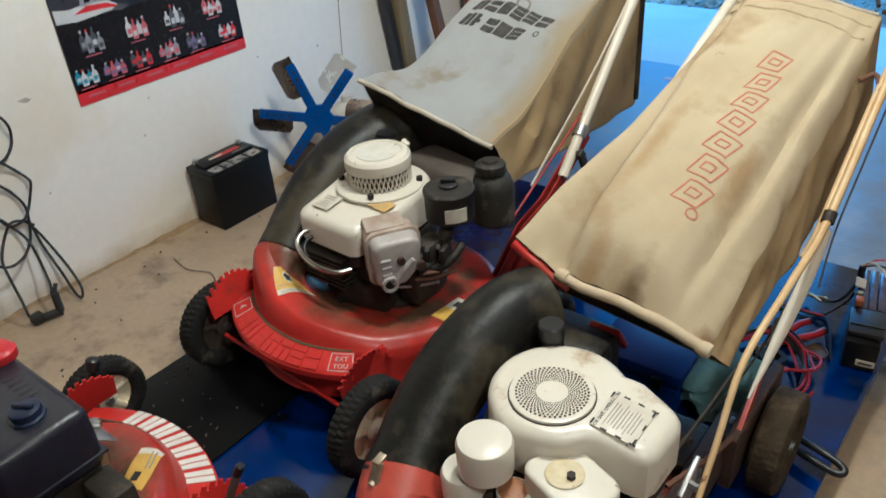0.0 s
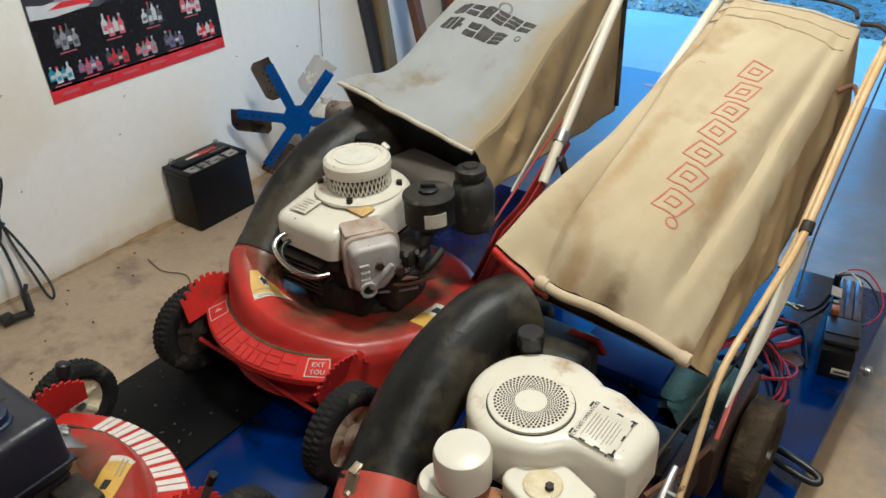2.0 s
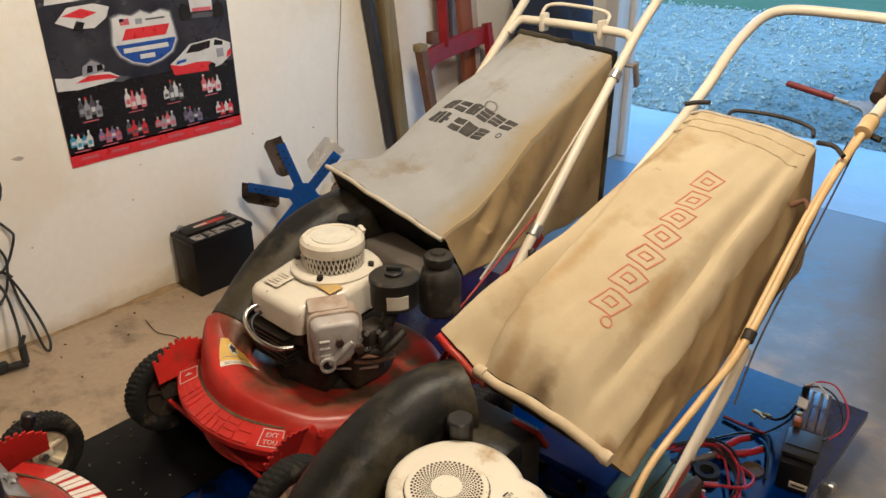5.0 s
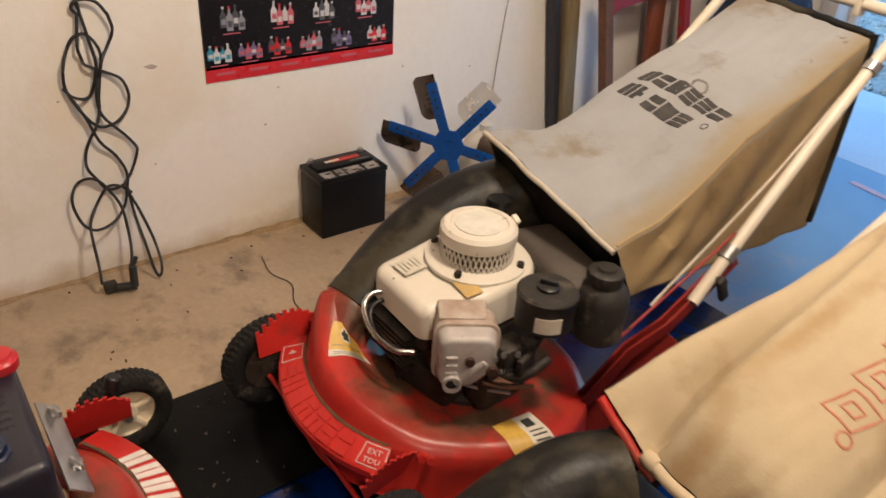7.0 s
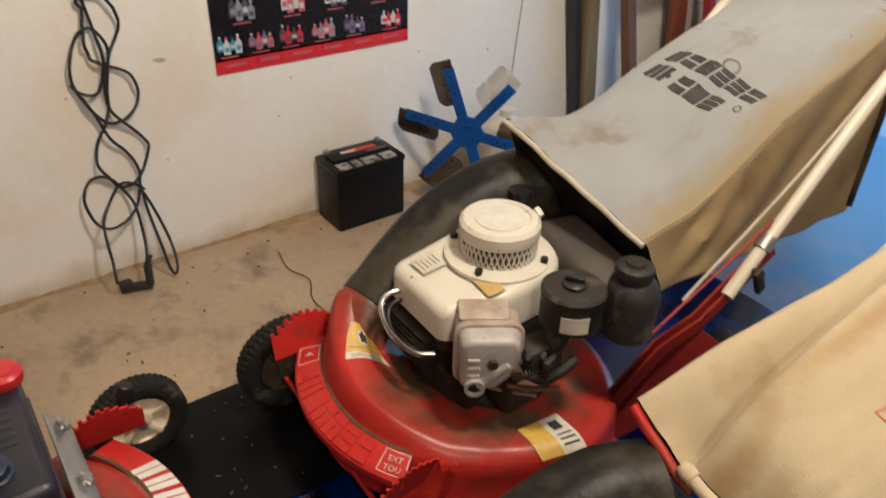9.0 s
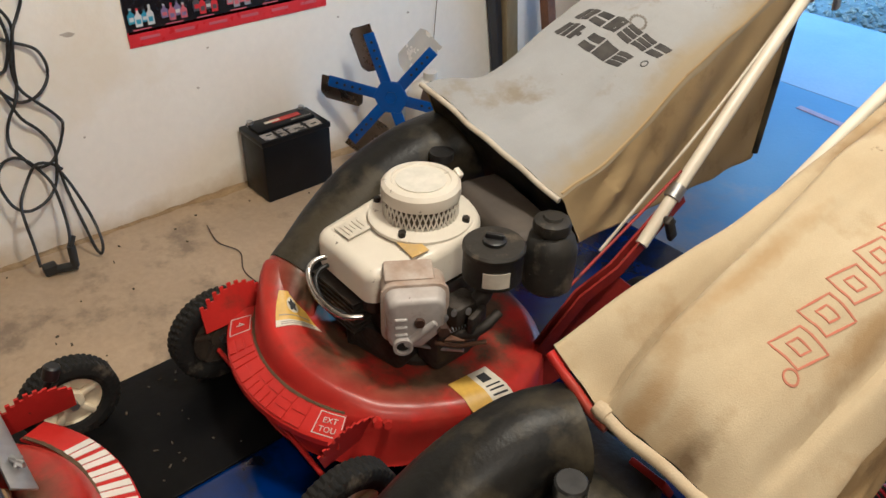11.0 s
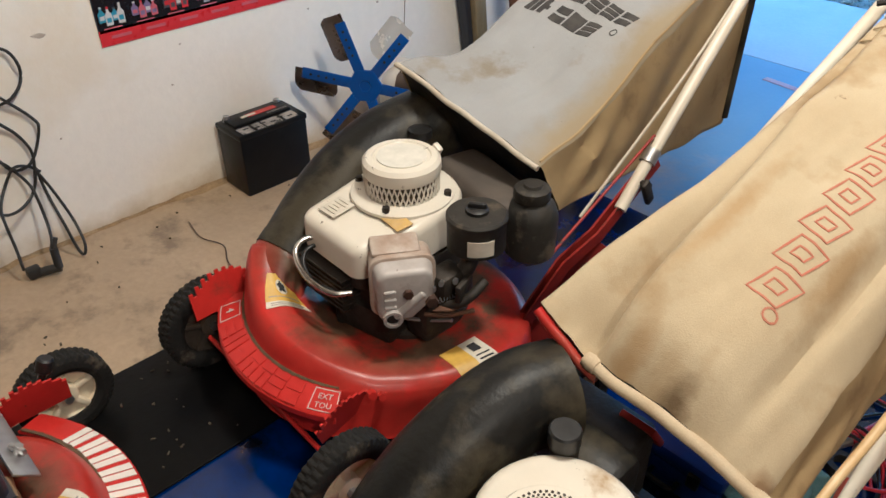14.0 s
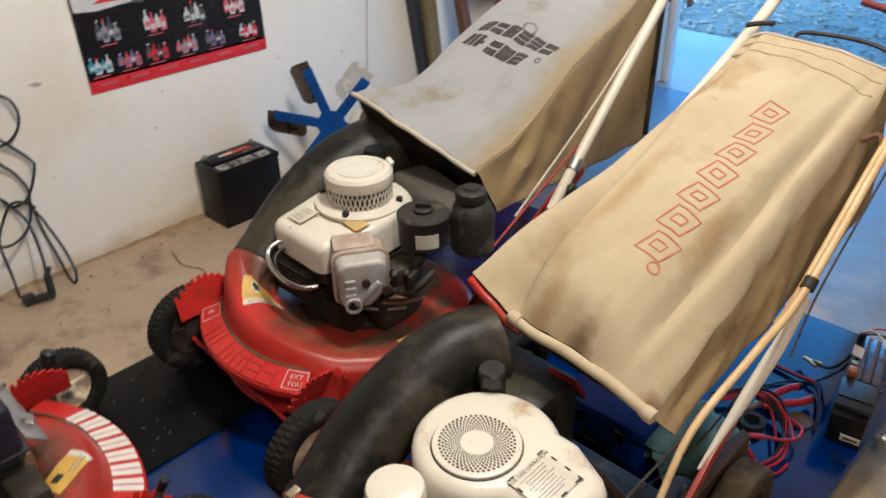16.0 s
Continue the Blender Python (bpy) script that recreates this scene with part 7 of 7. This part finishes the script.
# ---- clutter on the table ----
pk = thing("jump_starter", (2.006, 1.70, TOP), "black battery pack with a smoky clear block and thin wires", "battery pack")
PK = Matrix.Translation((2.008, 1.708, TOP)) @ Matrix.Rotation(0.17, 4, "Z")


def packed(bm):
    bmesh.ops.transform(bm, matrix=PK, verts=bm.verts)
    return bm


SMOKED = mat("smoked_clear_plastic", (0.085, 0.075, 0.105), (0.05, 0.045, 0.075), 0.16, scale=30)
part("case", packed(box((0.0, 0.0, 0.036), (0.066, 0.106, 0.072), 0.005)), BATTERY, pk)
part("case_lid", packed(box((0.001, 0.010, 0.080), (0.070, 0.094, 0.014), 0.004)), BLACK, pk)
part("lid_ridge", packed(box((0.001, -0.010, 0.089), (0.066, 0.004, 0.003), 0.001)), BLACK, pk)
part("battery_block", packed(box((0.004, 0.142, 0.040), (0.060, 0.172, 0.080), 0.005)), mat("dark_violet_plastic", (0.022, 0.022, 0.05), (0.016, 0.016, 0.035), 0.22), pk, "dark glossy battery block")
for x in (-0.010, 0.008, 0.026):
    part("cell_cap", packed(box((x, 0.142, 0.083), (0.0155, 0.164, 0.007), 0.002)), SMOKED, pk, "smoky clear cell cover")
part("label", packed(box((0.012, -0.0545, 0.022), (0.036, 0.002, 0.014))), STICK_WHITE, pk)
part("label_bar", packed(box((0.012, -0.0560, 0.022), (0.027, 0.0015, 0.004))), INK, pk)
part("terminal", packed(box((-0.020, 0.070, 0.094), (0.017, 0.024, 0.018), 0.004)), mat("copper_clamp", (0.50, 0.17, 0.06), None, 0.4, metal=0.6), pk, "copper terminal clamp")
part("terminal_nut", packed(cyl((-0.021, 0.092, 0.084), (-0.021, 0.092, 0.104), 0.007, seg=6)), mat("brass_nut", (0.48, 0.36, 0.12), None, 0.35, metal=0.8), pk)
part("tag", packed(box((-0.021, 0.150, 0.092), (0.022, 0.038, 0.003), 0, Matrix.Rotation(0.2, 4, "Y"))), STICK_WHITE, pk, "white paper tag")
part("post", packed(cyl((-0.022, 0.205, 0.078), (-0.022, 0.205, 0.104), 0.008, seg=10)), BLACK, pk)
part("wire", tube([(1.952, 1.905, TOP + 0.105), (1.975, 1.925, TOP + 0.118), (2.010, 1.925, TOP + 0.118), (2.050, 1.88, TOP + 0.10), (2.060, 1.82, TOP + 0.09), (2.045, 1.765, TOP + 0.086)], 0.0020, seg=8), WIRE_RED, pk)
part("wire", tube([(1.950, 1.90, TOP + 0.105), (1.985, 1.91, TOP + 0.114), (2.020, 1.892, TOP + 0.110), (2.052, 1.84, TOP + 0.095), (2.050, 1.79, TOP + 0.088), (2.038, 1.755, TOP + 0.086)], 0.0023, seg=8), WIRE_BLACK, pk)
part("wire", tube([(1.948, 1.905, TOP + 0.105), (1.965, 1.912, TOP + 0.116), (1.990, 1.902, TOP + 0.113), (2.005, 1.885, TOP + 0.104)], 0.0022, seg=8), STICK_WHITE, pk)
part("edge_bolt", join(cyl((2.050, 1.781, 0.058), (2.082, 1.778, 0.058), 0.006, seg=12), cyl((2.066, 1.780, 0.058), (2.080, 1.778, 0.058), 0.013, seg=12, bevel=0.002)), STEEL, table, "steel bolt head")
jc = thing("jumper_cables", (1.90, 1.65, TOP), "red and black jumper cables tangled on the table", "cables")
cr = random.Random(8)
run = [(1.775, 1.600, 0.012), (1.823, 1.655, 0.020), (1.873, 1.655, 0.022), (1.915, 1.622, 0.020), (1.937, 1.570, 0.018), (1.947, 1.515, 0.014), (1.925, 1.470, 0.010)]
for k in range(7):
    off = Vector((0.0075 * (k % 4 - 1.5), 0.0055 * (k // 2 - 1.5), 0.0065 * (k // 3)))
    p = [Vector((x, y, TOP + z)) + off * cr.uniform(0.6, 1.6) + Vector((0, 0, cr.uniform(-0.003, 0.006))) for x, y, z in run]
    part("cable", tube(p[: 5 + k % 3], 0.0031, seg=8, n=6), WIRE_BLACK if k in (1, 4, 6) else WIRE_RED, jc)
for k in range(2):
    part("cable", tube([(1.81, 1.80 + 0.006 * k, TOP + 0.006), (1.868, 1.795 + 0.006 * k, TOP + 0.008), (1.910, 1.794, TOP + 0.010 + 0.005 * k), (1.930, 1.768, TOP + 0.012), (1.952, 1.70, TOP + 0.010), (1.965, 1.652, TOP + 0.006)][: 6 - 3 * k], 0.0028, seg=8), WIRE_RED if k else WIRE_BLACK, jc)
part("cable", tube([(1.826, 1.715, TOP + 0.004), (1.864, 1.771, TOP + 0.005), (1.906, 1.806, TOP + 0.006), (1.946, 1.822, TOP + 0.05), (1.960, 1.80, TOP + 0.094)], 0.0026, seg=8), WIRE_BLACK, jc)
part("cable", tube([(1.892, 1.846, TOP + 0.022), (1.915, 1.848, TOP + 0.024), (1.938, 1.842, TOP + 0.05), (1.955, 1.86, TOP + 0.088)], 0.0036, seg=8), WIRE_BLACK, jc)
part("cable", tube([(1.882, 1.524, TOP + 0.032), (1.905, 1.538, TOP + 0.034), (1.935, 1.556, TOP + 0.032), (1.954, 1.584, TOP + 0.030), (1.949, 1.617, TOP + 0.028), (1.918, 1.632, TOP + 0.026)], 0.0034, seg=8), WIRE_RED, jc)
part("clamp_sleeve", tube([(1.880, 1.523, TOP + 0.032), (1.893, 1.531, TOP + 0.033), (1.905, 1.538, TOP + 0.034)], 0.0060, seg=10), WIRE_RED, jc, "red rubber clamp sleeve")
part("clamp_sleeve", tube([(1.882, 1.503, TOP + 0.022), (1.895, 1.494, TOP + 0.022), (1.908, 1.485, TOP + 0.020)], 0.0058, seg=10), WIRE_RED, jc, "red rubber clamp sleeve")
part("cable", tube([(1.908, 1.485, TOP + 0.020), (1.93, 1.478, TOP + 0.012), (1.955, 1.49, TOP + 0.006), (1.962, 1.53, TOP + 0.006)], 0.0030, seg=8), WIRE_RED, jc)


def spring_clamp(c, turn, tilt_, material, label):
    r = Matrix.Translation(c) @ Matrix.Rotation(turn, 4, "Z") @ Matrix.Rotation(tilt_, 4, "Y")
    body = []
    for sgn in (-1, 1):
        b = tube([(-0.022, sgn * 0.009, 0), (-0.010, sgn * 0.008, 0), (0.0, sgn * 0.003, 0), (0.014, sgn * 0.0015, 0), (0.022, sgn * 0.004, 0)], 0.0036, seg=8, n=4)
        bmesh.ops.transform(b, matrix=r, verts=b.verts)
        body.append(b)
    part("clamp", join(*body), material, jc, label)


spring_clamp((1.880, 1.849, TOP + 0.022), 2.7, 0.2, mat("brass_clamp", (0.50, 0.36, 0.14), None, 0.35, metal=0.8), "small brass cable clamp")
spring_clamp((1.866, 1.512, TOP + 0.030), 3.5, -0.2, STEEL, "small steel cable clamp")
pl_ = thing("pliers", (1.88, 1.68, TOP), "pliers with red plastic handles on the table", "pliers")
for p in ([(1.845, 1.655, TOP + 0.012), (1.864, 1.688, TOP + 0.020), (1.876, 1.722, TOP + 0.022), (1.892, 1.746, TOP + 0.022)], [(1.858, 1.648, TOP + 0.012), (1.888, 1.676, TOP + 0.018), (1.912, 1.700, TOP + 0.020), (1.928, 1.728, TOP + 0.020)]):
    grip_ = part("handle", tube(p, 0.0080, seg=12), WIRE_RED, pl_, "curved red plastic handle")
    d_ = (Vector(p[3]) - Vector(p[2])).normalized()
    part("handle_tip", cyl(Vector(p[3]) - d_ * 0.004, Vector(p[3]) + d_ * 0.006, 0.0086, seg=12, bevel=0.002), BLACK, grip_)
part("jaws", tube([(1.852, 1.652, TOP + 0.012), (1.84, 1.628, TOP + 0.012), (1.825, 1.600, TOP + 0.010)], 0.0080, seg=8), STEEL, pl_)
solo("tin_lid", lathe([(0.0, 0.0), (0.024, 0.0), (0.024, 0.006), (0.0215, 0.006), (0.0205, 0.003), (0.0, 0.003)], 28, (1.932, 1.668, TOP)), mat("tan_tin", (0.20, 0.13, 0.07), (0.13, 0.09, 0.05), 0.45, metal=0.4, scale=40), "round tan tin lid on the table", "lid")
part("tape_roll", lathe([(0.016, 0.0), (0.028, 0.0), (0.028, 0.02), (0.016, 0.02)], 28, (1.862, 1.585, TOP), hollow=True), BLACK_DUSTY, jc)
heap((1.80, 1.42, TOP + 0.05), (0.085, 0.10, 0.05), 5, RAG, "rag", "crumpled teal shop rag on the table", "rag")
CASE_BLUE = mat("blue_case_plastic", (0.012, 0.045, 0.30), (0.010, 0.035, 0.22), 0.4, wear=(0.05, 0.07, 0.14), wear_at=0.68)
bc = thing("tool_case", (1.66, 1.40, TOP), "blue plastic tool case on the table under the bag", "case")
part("body", box((1.66, 1.40, TOP + 0.030), (0.19, 0.16, 0.060), 0.008), CASE_BLUE, bc)
part("lid", box((1.66, 1.40, TOP + 0.080), (0.20, 0.165, 0.034), 0.010), CASE_BLUE, bc)
for x in (1.61, 1.71):
    part("latch", box((x, 1.315, TOP + 0.066), (0.022, 0.010, 0.030), 0.003), BLACK, bc)
part("handle", tube([(1.635, 1.318, TOP + 0.035), (1.637, 1.300, TOP + 0.035), (1.66, 1.297, TOP + 0.035), (1.683, 1.300, TOP + 0.035), (1.685, 1.318, TOP + 0.035)], 0.005, seg=8), BLACK, bc)
solo("table_pedal", tube([(1.975, 1.356, 0.133), (2.02, 1.341, 0.137), (2.060, 1.327, 0.136), (2.071, 1.315, 0.133), (2.058, 1.309, 0.129), (2.02, 1.319, 0.127), (1.975, 1.334, 0.125)], 0.0070), BLACK, "black rubber-sleeved pedal loop at the table edge", "pedal")
solo("tape_mark", box((0.915, 3.404, 0.001), (0.20, 0.034, 0.002), 0, Matrix.Rotation(-0.11, 4, "Z")), LAV, "faded pink tape strip on the floor", "tape")

# toolbox further along the wall
tb = thing("toolbox", (0.12, 0.16, 0), "black toolbox with a blue base beside the wall", "toolbox")
part("base", box((0.085, 0.125, 0.02), (0.15, 0.32, 0.04), 0.006), TABLE_BLUE, tb)
part("body", box((0.080, 0.105, 0.13), (0.12, 0.28, 0.18), 0.012), BLACK, tb)
part("lid", box((0.080, 0.105, 0.232), (0.126, 0.286, 0.024), 0.008), BLACK, tb)
part("handle", tube([(0.080, 0.04, 0.243), (0.080, 0.05, 0.272), (0.080, 0.16, 0.272), (0.080, 0.17, 0.243)], 0.006, seg=8), BLACK, tb)

# ---- unseen ceiling bulbs ----
for x, y in ((1.60, 1.38), (2.9, 0.25)):
    fx = thing("ceiling_bulb", (x, y, 2.5), "unseen bare warm bulb in a white ceiling holder", "light bulb")
    part("holder", lathe([(0.0, 0.0), (0.05, 0.0), (0.045, 0.06), (0.022, 0.10), (0.022, 0.14), (0.0, 0.14)], 24, (x, y, 2.5), (0, 0, -1)), DOOR_WHITE, fx)
